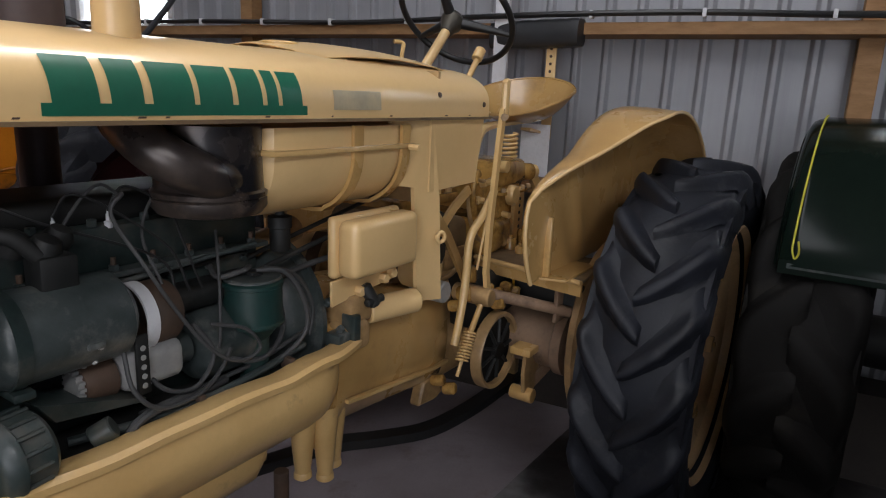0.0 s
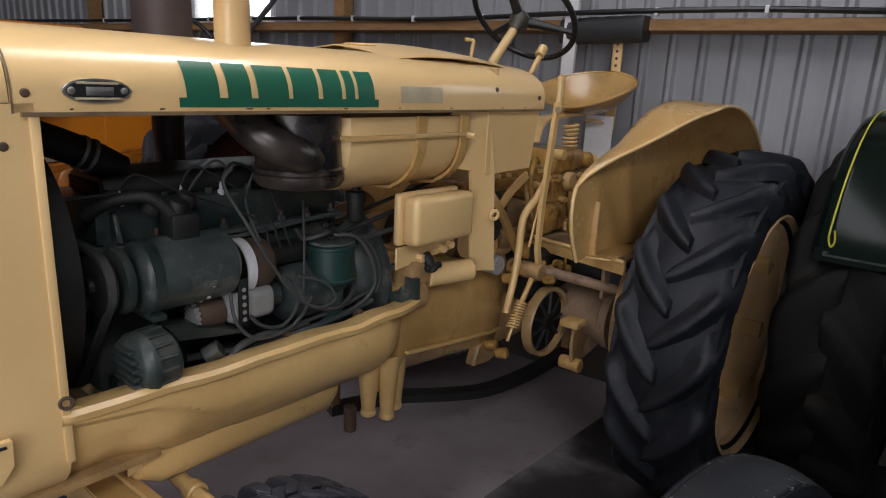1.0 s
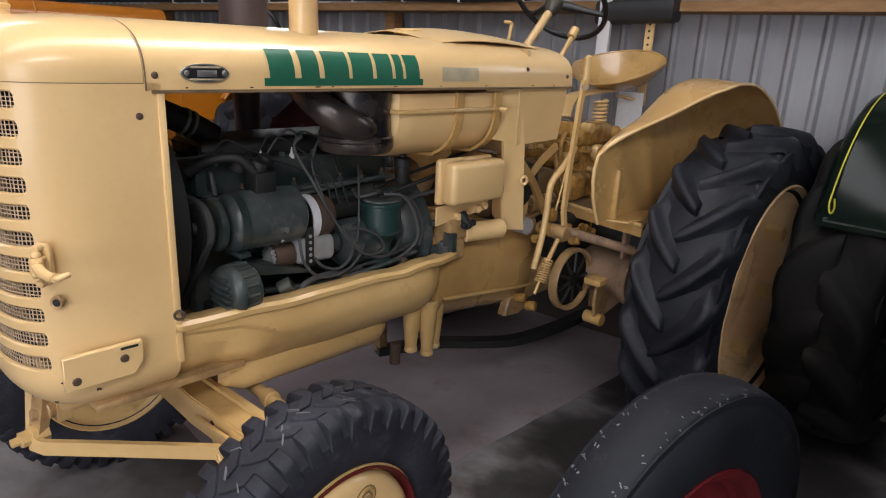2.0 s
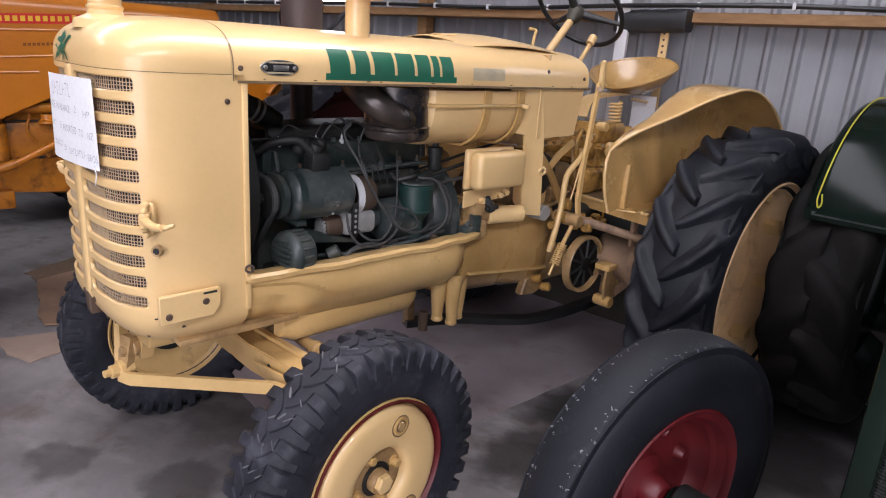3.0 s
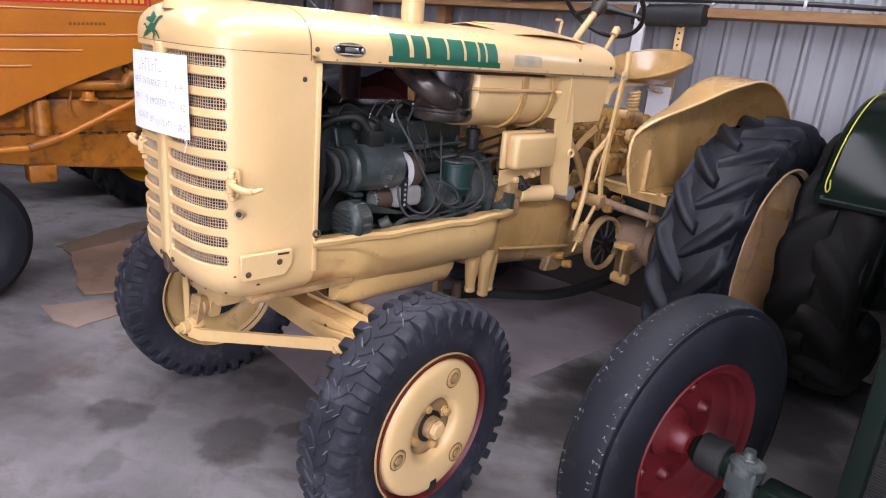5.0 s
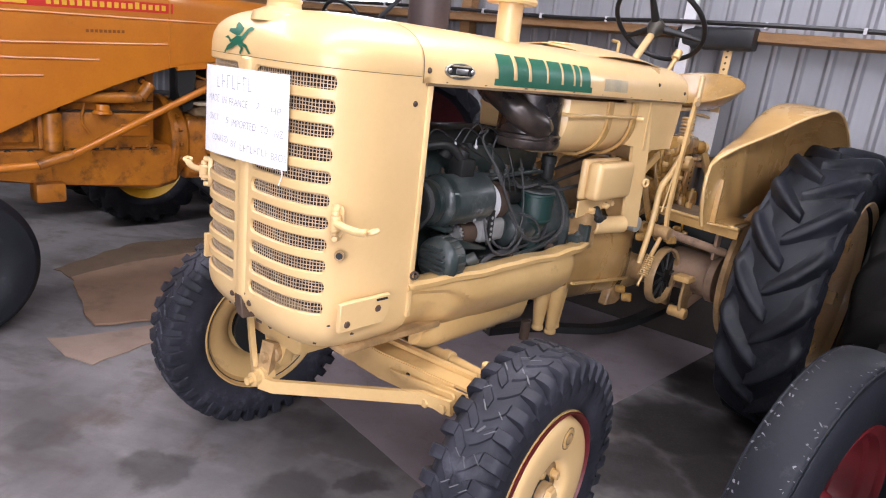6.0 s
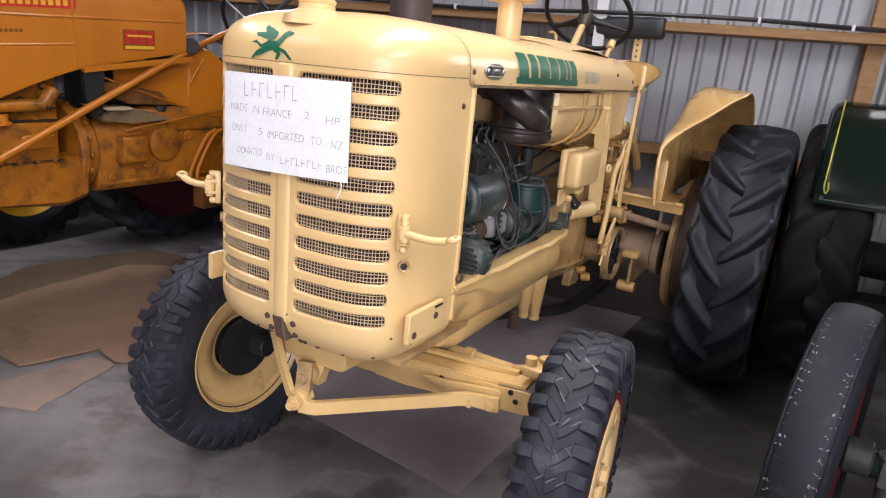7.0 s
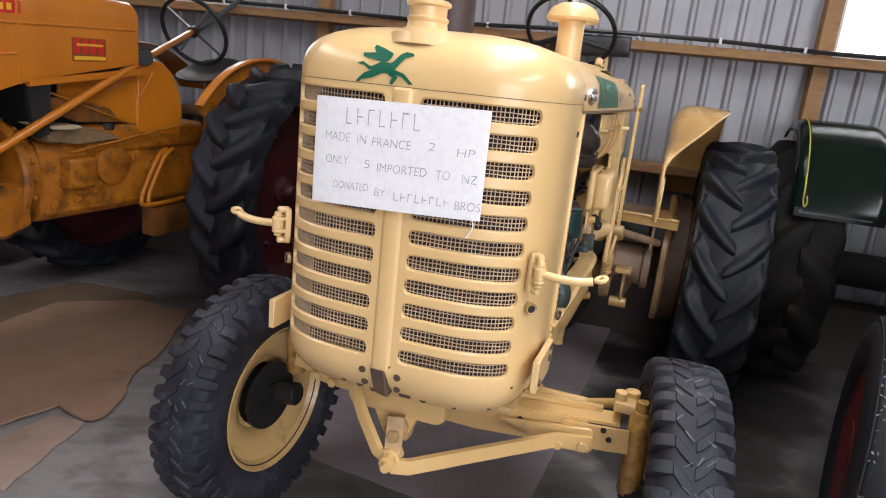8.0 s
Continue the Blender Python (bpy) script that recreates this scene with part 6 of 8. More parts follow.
def front_wheel(parent, m, outer):
    R, w, rim = 0.410, 0.190, 0.246
    disc = lathe(bmesh.new(), [(0.096, 0.020), (0.100, 0.006), (0.106, -0.004), (0.116, -0.010), (0.136, -0.012), (0.198, -0.014), (0.213, -0.012), (0.223, -0.005), (0.228, 0.006), (0.228, 0.016),
                               (0.222, 0.016), (0.218, 0.004), (0.206, -0.002), (0.136, -0.002), (0.112, 0.006), (0.102, 0.022)], (0, -0.080, 0), (0, 1, 0), 56, True)
    wheel = part("wheel", disc, CREAM, parent, "cream front wheel with a block-tread tyre")
    wheel.matrix_local = m
    part("tyre", block_tyre(R, w, rim, 0.011), RUBBER_TREAD, wheel, "dusty block-tread front tyre")
    tread_blocks(wheel, R, w, 38, 0.011, RUBBER_TREAD)
    tagged(part("tread_flecks", sipe_marks(R + 0.0012, w, 40, (-0.20, -0.07, 0.07, 0.20), 0.019, 4, 0.42), CHIP, wheel), kind="stuff")
    if outer:
        part("rim_band", lathe(bmesh.new(), [(0.231, -0.060), (0.2445, -0.0915), (0.2485, -0.0905), (0.236, -0.056)], (0, 0, 0), (0, 1, 0), 48, True), RED, wheel, "red band round the rim")
    part("rim", lathe(bmesh.new(), [(0.228, -0.062), (0.232, -0.06), (0.247, -0.082), (0.252, -0.082), (0.252, -0.072), (0.236, -0.04), (0.212, -0.03), (0.212, 0.03), (0.236, 0.04), (0.252, 0.072), (0.252, 0.082), (0.247, 0.082), (0.232, 0.06), (0.205, 0.035), (0.205, -0.03), (0.222, -0.05)], (0, 0, 0), (0, 1, 0), 48, True), CREAM_LOW, wheel, "cream rim with worn paint")
    part("inner_disc", lathe(bmesh.new(), [(0.11, -0.012), (0.13, -0.006), (0.15, 0.02), (0.20, 0.04), (0.228, 0.045), (0.228, 0.052), (0.196, 0.05), (0.145, 0.03), (0.125, 0.0), (0.11, 0.0)], (0, 0, 0), (0, 1, 0), 40, True), CREAM_LOW, wheel)
    # far wheel's hub is black: the shade in its hollow is in the colour
    hub = part("hub", lathe(bmesh.new(), [(0, -0.028), (0.034, -0.027), (0.036, -0.023), (0.036, -0.002), (0.046, 0.000), (0.06, 0.004), (0.102, 0.006), (0.102, 0.03), (0.05, 0.04), (0.05, 0.13), (0, 0.13)], (0, -0.062, 0), (0, 1, 0), 28), CREAM_DIRTY if outer else ENGINE_BLACK, wheel, "greasy hub with a hexagon cap")
    # black plate darkens the wheel's centre, where grease and shade lie
    part("brake_plate", lathe(bmesh.new(), [(0, 0.0), (0.115, 0.0), (0.118, 0.004), (0.118, 0.02), (0, 0.022)], (0, 0.03, 0), (0, 1, 0), 28), ENGINE_BLACK, wheel, "black greasy brake plate that darkens the wheel's shaded hollow")
    part("hub_cap", hexagon(bmesh.new(), (0, -0.082, 0), (0, -1, 0), 0.03, 0.024), CREAM, wheel, smooth=False)
    # flat black ring paints the shaded gap round the hub cap
    part("hub_dark_ring", lathe(bmesh.new(), [(0.034, -0.0005), (0.052, -0.0005), (0.052, 0.004), (0.034, 0.004)], (0, -0.0635, 0), (0, 1, 0), 24, True), ENGINE_BLACK, wheel)
    for k in range(3):
        a = radians(70 + 120 * k)
        c = Vector((0.172 * math.cos(a), -0.0932, 0.172 * math.sin(a)))
        part("stud_ring", lathe(bmesh.new(), [(0.015, 0.002), (0.024, 0.005), (0.029, 0.002), (0.030, -0.004), (0.014, -0.004)], c, (0, -1, 0), 20, True), CREAM_TAN, wheel)
        # two brown rings paint the ring of shadow round each stud and nut
        part("stud_gap_ring", lathe(bmesh.new(), [(0.0145, 0.0035), (0.0185, 0.0045), (0.0185, 0.0), (0.0145, 0.0)], c, (0, -1, 0), 18, True), GRIME, wheel)
        part("stud_dark_ring", lathe(bmesh.new(), [(0.030, 0.0012), (0.0335, 0.0012), (0.0335, -0.003), (0.030, -0.003)], c, (0, -1, 0), 22, True), GRIME, wheel)
        part("stud_nut", hexagon(bmesh.new(), c + Vector((0, 0.004, 0)), (0, -1, 0), 0.0145, 0.011), CREAM_DIRTY, wheel, smooth=False)
    for k in range(4):
        a = radians(18 + 90 * k)
        part("hub_nut", lathe(bmesh.new(), [(0, -0.022), (0.011, -0.022), (0.013, -0.018), (0.014, -0.006), (0.019, -0.004), (0.019, 0.002)], (0.076 * math.cos(a), -0.057, 0.076 * math.sin(a)), (0, 1, 0), 14), CREAM_TAN, wheel)
    notch = box(bmesh.new(), (-0.018, -0.003, -0.022), (0.018, 0.006, 0.022), 0.006)
    valve = part("valve_notch", notch, ENGINE_BLACK, wheel, "dark valve notch in the disc")
    valve.matrix_local = pose(0.209 * math.cos(radians(-88)), -0.0915, 0.209 * math.sin(radians(-88)), 0, 0, 0)
    return wheel


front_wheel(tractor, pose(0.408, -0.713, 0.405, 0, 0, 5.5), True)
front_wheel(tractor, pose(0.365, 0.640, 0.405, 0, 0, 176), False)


def rear_wheel(parent, m):
    R, w, rim = 0.685, 0.345, 0.440
    dish = lathe(bmesh.new(), [(0.0, 0.10), (0.16, 0.10), (0.20, 0.09), (0.34, 0.06), (0.41, 0.05), (0.43, 0.03), (0.43, 0.038), (0.41, 0.058), (0.34, 0.07), (0.20, 0.105), (0, 0.112)], (0, 0.085, 0), (0, 1, 0), 56)
    wheel = part("wheel", dish, CREAM_WORN, parent, "cream back wheel with a deep bar-tread tyre")
    wheel.matrix_local = m
    part("tyre", bar_tyre(R, w, rim, 0.031), RUBBER, wheel, "black bar-tread tractor tyre", angle=50)
    tread_bars(wheel, R, w, 19, -0.36, 0.030, 0.056, RUBBER)
    rim_half = [(0.455, -0.153), (0.462, -0.148), (0.462, -0.136), (0.450, -0.122), (0.445, -0.112), (0.441, -0.075), (0.433, -0.068), (0.418, -0.060), (0.410, -0.042)]
    inner = [(0.398, -0.040), (0.404, -0.062), (0.420, -0.076), (0.430, -0.084), (0.434, -0.114), (0.443, -0.138)]
    part("rim", lathe(bmesh.new(), rim_half + [(r, -y) for r, y in reversed(rim_half)] + [(r, -y) for r, y in reversed(inner)] + inner, (0, 0, 0), (0, 1, 0), 72, True), CREAM_WORN, wheel, "cream steel rim with a stepped well")
    for k in range(8):
        a = radians(-105 + 45 * k)
        c = (0.392 * math.cos(a), 0, 0.392 * math.sin(a))
        lug = box(bmesh.new(), (-0.034, -0.06, -0.034), (0.012, 0.02, 0.034), 0.006, Matrix.Translation(c) @ Matrix.Rotation(-a, 4, "Y"))
        part("rim_lug", lug, CREAM_LOW, wheel)
        part("lug_bolt", hexagon(bmesh.new(), (0.386 * math.cos(a), -0.054, 0.386 * math.sin(a)), (0, -1, 0), 0.012, 0.014), CREAM_LOW, wheel, smooth=False)
    part("hub", lathe(bmesh.new(), [(0, -0.05), (0.06, -0.05), (0.07, -0.04), (0.07, 0.02), (0.12, 0.04), (0.12, 0.30), (0, 0.30)], (0, 0.085, 0), (0, 1, 0), 32), CREAM_DIRTY, wheel)
    for k in range(6):
        a = radians(60 * k)
        part("hub_nut", hexagon(bmesh.new(), (0.135 * math.cos(a), 0.175, 0.135 * math.sin(a)), (0, -1, 0), 0.016, 0.016), RUST, wheel, smooth=False)
    return wheel


WX = 2.385
rear_wheel(tractor, pose(WX, -0.875, 0.685))
rear_wheel(tractor, pose(WX, 0.875, 0.685, 0, 0, 180))
for s in (-1, 1):
    part("brake_drum", lathe(bmesh.new(), [(0.30, 0.004), (0.342, 0.0), (0.352, 0.006), (0.352, 0.028), (0.342, 0.034), (0.30, 0.06), (0.12, 0.07), (0.12, 0.062), (0.29, 0.05), (0.30, 0.03)], (WX, s * 0.575, 0.685), (0, s, 0), 56, True), CREAM_DIRTY, tractor, "cream brake drum ring inside the back wheel")
    part("drum_face", lathe(bmesh.new(), [(0, 0.02), (0.30, 0.02), (0.30, 0.026), (0, 0.026)], (WX, s * 0.575, 0.685), (0, s, 0), 48), RUST, tractor, "brown rusted drum face")
    part("axle_casing", lathe(bmesh.new(), [(0.135, 0), (0.135, 0.025), (0.118, 0.03), (0.112, 0.045), (0.106, 0.20), (0.108, 0.30), (0.125, 0.31), (0.125, 0.345), (0.0, 0.35)], (2.21, s * 0.19, 0.66), (0, s, 0), 32), PINK_TAN, tractor, "pinkish tan axle casing beside the gearbox")
    part("drum_body", lathe(bmesh.new(), [(0.20, 0.004), (0.325, 0.004), (0.334, 0.014), (0.334, 0.085), (0.325, 0.095), (0.2, 0.095)], (WX, s * 0.605, 0.685), (0, s, 0), 48), RUST, tractor, "rusty brown brake drum")
    trumpet = part("axle_trumpet", lathe(bmesh.new(), [(0.13, 0), (0.13, 0.03), (0.105, 0.05), (0.09, 0.16), (0.095, 0.30), (0.12, 0.32), (0.12, 0.42)], (WX, s * 0.18, 0.685), (0, s, 0), 32), CREAM_DIRTY, tractor, "cream back axle trumpet")
part("belt_pulley", lathe(bmesh.new(), [(0.124, 0.0), (0.137, -0.004), (0.141, 0.002), (0.141, 0.036), (0.13, 0.04), (0.124, 0.034)], (1.985, -0.35, 0.655), (0, 1, 0), 40, True), CREAM_DIRTY, tractor, "cream ringed belt pulley with oily black centre")
bm = lathe(bmesh.new(), [(0, -0.012), (0.03, -0.010), (0.034, 0.008), (0.1235, 0.016), (0.1235, 0.03), (0, 0.03)], (1.985, -0.345, 0.655), (0, 1, 0), 32)
centre = part("pulley_centre", bm, RUBBER_DARK, tractor, "greasy black pulley centre")
for k in range(9):
    a = radians(40 * k)
    bm = rod(bmesh.new(), (1.985 + 0.03 * math.cos(a), -0.343, 0.655 + 0.03 * math.sin(a)), (1.985 + 0.12 * math.cos(a), -0.334, 0.655 + 0.115 * math.sin(a)), 0.007, seg=6)
    part("pulley_spoke", bm, ENGINE_BLACK, centre)
part("pulley_shaft", rod(bmesh.new(), (1.985, -0.312, 0.655), (1.985, -0.15, 0.655), 0.06), CREAM_DIRTY, tractor)
# brackets below the axle
part("check_bracket", box(bmesh.new(), (2.03, -0.45, 0.635), (2.17, -0.37, 0.662), 0.004), CREAM_TAN, tractor, "cream step bracket on the axle")
part("check_plate", prism(bmesh.new(), [(2.06, 0.635), (2.15, 0.635), (2.19, 0.52), (2.13, 0.45), (2.07, 0.46), (2.05, 0.56)], -0.425, -0.41, "y", 0.003), CREAM_DIRTY, tractor)
part("check_bolt", rod(bmesh.new(), (2.09, -0.45, 0.465), (2.09, -0.36, 0.465), 0.028), CREAM_TAN, tractor)
part("lower_link", flat_bar(bmesh.new(), [(2.10, -0.40, 0.47), (2.30, -0.47, 0.60), (2.45, -0.50, 0.64)], 0.014, 0.05), PINK_TAN, tractor, "tan lower link arm")
# platform, cross shaft, yellow hooks
plat = part("foot_platform", prism(bmesh.new(), [(1.985, -0.635), (2.32, -0.60), (2.32, -0.19), (2.06, -0.19)], 0.955, 0.966, "z", 0.002), GRIME, tractor, "oil-stained cream foot platform")
part("platform_edge", flat_bar(bmesh.new(), [(2.06, -0.19, 0.937), (1.983, -0.635, 0.937)], 0.010, 0.045), CREAM_TAN, plat)
part("platform_roll", rod(bmesh.new(), (2.054, -0.19, 0.962), (1.977, -0.635, 0.962), 0.009), CREAM_LOW, plat)
# black box stands in for the shade under the platform
part("platform_shade", box(bmesh.new(), (2.10, -0.60, 0.80), (2.30, -0.20, 0.915), 0.01), ENGINE_BLACK, plat, "black box that stands in for the shade under the platform")
part("platform_leg", box(bmesh.new(), (2.05, -0.53, 0.78), (2.13, -0.515, 0.95), 0.003), PINK_TAN, plat)
part("platform", prism(bmesh.new(), [(1.985, 0.635), (2.32, 0.60), (2.32, 0.19), (2.06, 0.19)], 0.955, 0.966, "z", 0.002), GRIME, tractor)
part("cross_shaft", rod(bmesh.new(), (1.86, -0.28, 0.90), (2.10, -0.56, 0.815), 0.020), PINK_TAN, tractor, "dusty cross shaft")
for x, y in ((2.09, -0.33), (2.14, -0.42)):
    bm = bmesh.new()
    tube(bm, [(x, y, 0.95), (x + 0.01, y, 0.90), (x - 0.005, y - 0.01, 0.86), (x - 0.02, y - 0.01, 0.875)], 0.005, 4, 6)
    part("wire_hook", bm, YELLOW_DECAL, tractor, "yellow wire hook")
# levers at the near side
lever = part("brake_lever", flat_bar(bmesh.new(), [(1.855, -0.36, 0.90), (1.835, -0.36, 0.98), (1.842, -0.36, 1.14), (1.872, -0.36, 1.40), (1.886, -0.36, 1.50)], 0.015, 0.022), CREAM_LOW, tractor, "long cream hand brake lever")
part("lever_grip", soft_block(bmesh.new(), 1.882, 1.912, -0.372, -0.348, 1.465, 1.595, 0.010, 0.012), CREAM_LOW, lever)
part("lever_latch", rod(bmesh.new(), (1.87, -0.375, 1.475), (1.91, -0.345, 1.475), 0.012), CREAM_DIRTY, lever)
bm = bmesh.new()
tube(bm, [(1.915, -0.33, 1.235), (1.84, -0.335, 1.165), (1.765, -0.335, 1.10), (1.752, -0.335, 0.98), (1.735, -0.335, 0.88), (1.70, -0.335, 0.76)], 0.0135, 5, 10)
part("clutch_lever", bm, CREAM_LOW, tractor, "bent cream clutch lever")
part("lever_pin", rod(bmesh.new(), (1.83, -0.39, 0.895), (1.83, -0.25, 0.895), 0.03), CREAM_DIRTY, tractor)
part("lever_rod", rod(bmesh.new(), (1.82, -0.36, 0.88), (1.75, -0.345, 0.74), 0.010), CREAM_TAN, tractor)
part("adjust_rod", rod(bmesh.new(), (1.86, -0.345, 1.20), (1.80, -0.345, 0.99), 0.004), CREAM_LOW, tractor)
bm = bmesh.new()
n = 110
ax0, ax1 = Vector((1.775, -0.35, 0.79)), Vector((1.725, -0.35, 0.70))
d = (ax1 - ax0)
e1 = Vector((0, 1, 0))
e2 = d.normalized().cross(e1)
sweep(bm, [ax0 + d * k / n + (e1 * math.cos(2 * math.pi * k / 11) + e2 * math.sin(2 * math.pi * k / 11)) * 0.02 for k in range(n + 1)], ring_section(0.0035, 6))
part("return_spring", bm, CREAM_LOW, tractor, "coiled return spring")
part("spring_rod", rod(bmesh.new(), (1.795, -0.35, 0.83), (1.70, -0.35, 0.655), 0.006), CREAM_LOW, tractor)
part("stay_bar", flat_bar(bmesh.new(), [(1.60, -0.30, 1.20), (1.72, -0.28, 1.10), (1.87, -0.26, 0.93)], 0.012, 0.035), CREAM_TAN, tractor)
part("eye_bolt", lathe(bmesh.new(), [(0.014 + 0.006 * math.cos(a * math.pi / 4), 0.006 * math.sin(a * math.pi / 4)) for a in range(8)], (1.555, -0.36, 1.14), (0.3, 1, 0), 18, True), CREAM, tractor)
part("pedal_casting", soft_block(bmesh.new(), 1.60, 1.72, -0.27, -0.17, 0.95, 1.10, 0.03), CREAM_LOW, tractor)
part("pedal_boss", rod(bmesh.new(), (1.69, -0.30, 0.93), (1.69, -0.18, 0.93), 0.035), ALU, tractor)
part("pedal_hub", rod(bmesh.new(), (1.665, -0.28, 1.06), (1.665, -0.16, 1.06), 0.05), ENGINE_BLACK, tractor)
for x, y, z, r in ((1.80, -0.30, 0.90, 0.028), (1.88, -0.32, 0.87, 0.024), (1.93, -0.36, 0.85, 0.024), (1.78, -0.28, 0.86, 0.02), (1.86, -0.28, 0.95, 0.03), (1.74, -0.25, 0.60, 0.02), (1.80, -0.26, 0.55, 0.022)):
    part("linkage_boss", lathe(bmesh.new(), [(0, -0.02), (r * 0.8, -0.02), (r, -0.012), (r, 0.02), (r * 0.7, 0.026), (0, 0.026)], (x, y, z), (0.3, -1, 0.2), 14), CREAM_OILY, tractor)

# hydraulic lift casting behind the hood
lift = part("lift_casting", soft_block(bmesh.new(), 2.14, 2.36, -0.13, 0.13, 1.0, 1.23, 0.03), CREAM_OILY, tractor, "oily cream hydraulic lift casting")
part("lift_head", soft_block(bmesh.new(), 2.10, 2.34, -0.15, 0.12, 1.215, 1.315, 0.03), CREAM_OILY, lift)
part("lift_ladder", box(bmesh.new(), (2.25, -0.155, 0.97), (2.33, -0.135, 1.21), 0.006), CREAM_TAN, lift)
for k in range(7):
    part("ladder_hole", lathe(bmesh.new(), [(0, 0.001), (0.007, 0.001), (0.007, -0.002)], (2.29, -0.1555, 0.995 + 0.028 * k), (0, -1, 0), 10), ENGINE_BLACK, lift)
part("lift_cap", lathe(bmesh.new(), [(0, 0.03), (0.03, 0.028), (0.036, 0.02), (0.036, 0)], (2.19, -0.16, 1.19), (0, -1, 0), 18), CREAM_LOW, lift)
part("lift_port", rod(bmesh.new(), (2.30, -0.10, 1.262), (2.405, -0.135, 1.258), 0.036), CREAM_OILY, lift)
part("lift_port_cap", rod(bmesh.new(), (2.405, -0.135, 1.258), (2.43, -0.143, 1.257), 0.030), CREAM_LOW, lift)
part("lift_link", flat_bar(bmesh.new(), [(2.41, -0.14, 1.25), (2.49, -0.17, 1.12), (2.52, -0.18, 1.04)], 0.025, 0.035), CREAM_LOW, lift)
part("lift_neck", soft_block(bmesh.new(), 2.06, 2.16, -0.12, 0.10, 1.13, 1.24, 0.03), CREAM_OILY, lift)
part("lift_valve", rod(bmesh.new(), (2.12, -0.13, 1.30), (2.12, -0.18, 1.30), 0.022), CREAM_LOW, lift)
bm = bmesh.new()
tube(bm, [(2.05, -0.1, 1.27), (2.0, -0.12, 1.28), (1.96, -0.13, 1.22), (1.98, -0.13, 1.12)], 0.012, 5, 8)
part("lift_pipe", bm, CREAM_OILY, lift)
part("lift_base", soft_block(bmesh.new(), 2.02, 2.20, -0.17, 0.1, 0.975, 1.10, 0.03), CREAM_OILY, lift)
bm = bmesh.new()
sweep(bm, [Vector((2.43 + 0.030 * math.cos(2 * math.pi * k / 12), -0.11 + 0.030 * math.sin(2 * math.pi * k / 12), 1.29 + 0.105 * k / 72)) for k in range(73)], ring_section(0.006, 6))
part("seat_spring", bm, CREAM_LOW, tractor, "coiled seat spring")
bm = bmesh.new()
flat_bar(bm, [(2.20, -0.06, 1.32), (2.24, -0.05, 1.38), (2.34, -0.03, 1.415), (2.60, -0.01, 1.43), (2.78, 0.0, 1.435)], 0.07, 0.012, 4)
part("seat_spring_bar", bm, CREAM_LOW, tractor, "curved cream seat bar")

lift.matrix_local = pose(0.045, -0.065, -0.012)
# bosses, flanges and pipes round the lift and under the hood's rear
for x, y, z, r, h in ((2.245, -0.235, 0.955, 0.026, 0.055), (2.345, -0.245, 0.955, 0.030, 0.075), (2.20, -0.30, 0.965, 0.018, 0.03), (2.10, -0.20, 1.0, 0.03, 0.05)):
    part("platform_boss", lathe(bmesh.new(), [(0, 0), (r, 0), (r, h * 0.8), (r * 0.8, h), (r * 0.4, h), (r * 0.4, h + 0.012), (0, h + 0.012)], (x, y, z), seg=16), CREAM_OILY, tractor)
part("lift_flange", box(bmesh.new(), (2.17, -0.232, 1.176), (2.42, -0.06, 1.190), 0.004), CREAM_OILY, tractor)
bolts("flange_bolt", [(2.185 + 0.053 * k, -0.222, 1.19) for k in range(5)], (0, 0, 1), 0.010, 0.014, CREAM_DIRTY, tractor)
part("lift_knob", lathe(bmesh.new(), [(0, 0.034), (0.020, 0.032), (0.027, 0.022), (0.027, 0.006), (0.018, 0.0), (0.018, -0.02)], (2.273, -0.205, 1.157), (-0.35, -1, 0), 18), CREAM_LOW, tractor, "round cream valve knob")
part("lift_drain", rod(bmesh.new(), (2.235, -0.20, 1.10), (2.225, -0.235, 1.098), 0.012), CREAM_LOW, tractor)
# dark brown blocks added so the gaps behind the levers look shaded
tower = part("gearbox_tower", soft_block(bmesh.new(), 1.63, 1.90, -0.15, 0.15, 0.92, 1.17, 0.05, 0.03), GRIME, tractor, "gear lever tower casting, coloured dark like the shaded gaps")
part("tower_lid", soft_block(bmesh.new(), 1.90, 2.10, -0.14, 0.14, 0.94, 1.10, 0.04, 0.03), GRIME, tower)
part("tower_plate", box(bmesh.new(), (1.66, -0.13, 1.165), (2.02, 0.13, 1.20), 0.01), CREAM_OILY, tower)
bolts("tower_bolt", [(1.70 + 0.07 * k, -0.11, 1.20) for k in range(5)], (0, 0, 1), 0.012, 0.014, CREAM_LOW, tower)
part("selector_ring", lathe(bmesh.new(), [(0.045, -0.012), (0.075, -0.012), (0.08, 0.0), (0.075, 0.012), (0.045, 0.012)], (1.80, -0.175, 1.085), (0, 1, 0), 28, True), ENGINE_BLACK, tower, "greasy black ring")
part("selector_arm", flat_bar(bmesh.new(), [(1.80, -0.185, 1.085), (1.88, -0.20, 1.17), (1.97, -0.20, 1.22)], 0.012, 0.03), CREAM_LOW, tower)
for q, (x, y, z) in enumerate(((2.02, -0.17, 1.20), (2.06, -0.19, 1.17), (2.10, -0.19, 1.23), (1.96, -0.15, 1.24))):
    part("pipe_union", lathe(bmesh.new(), [(0, -0.02), (0.014, -0.02), (0.016, 0.0), (0.011, 0.004), (0.011, 0.022), (0, 0.024)], (x, y, z), (0.4, -1, 0.3 * (q - 1)), 8), CREAM_LOW, tractor)
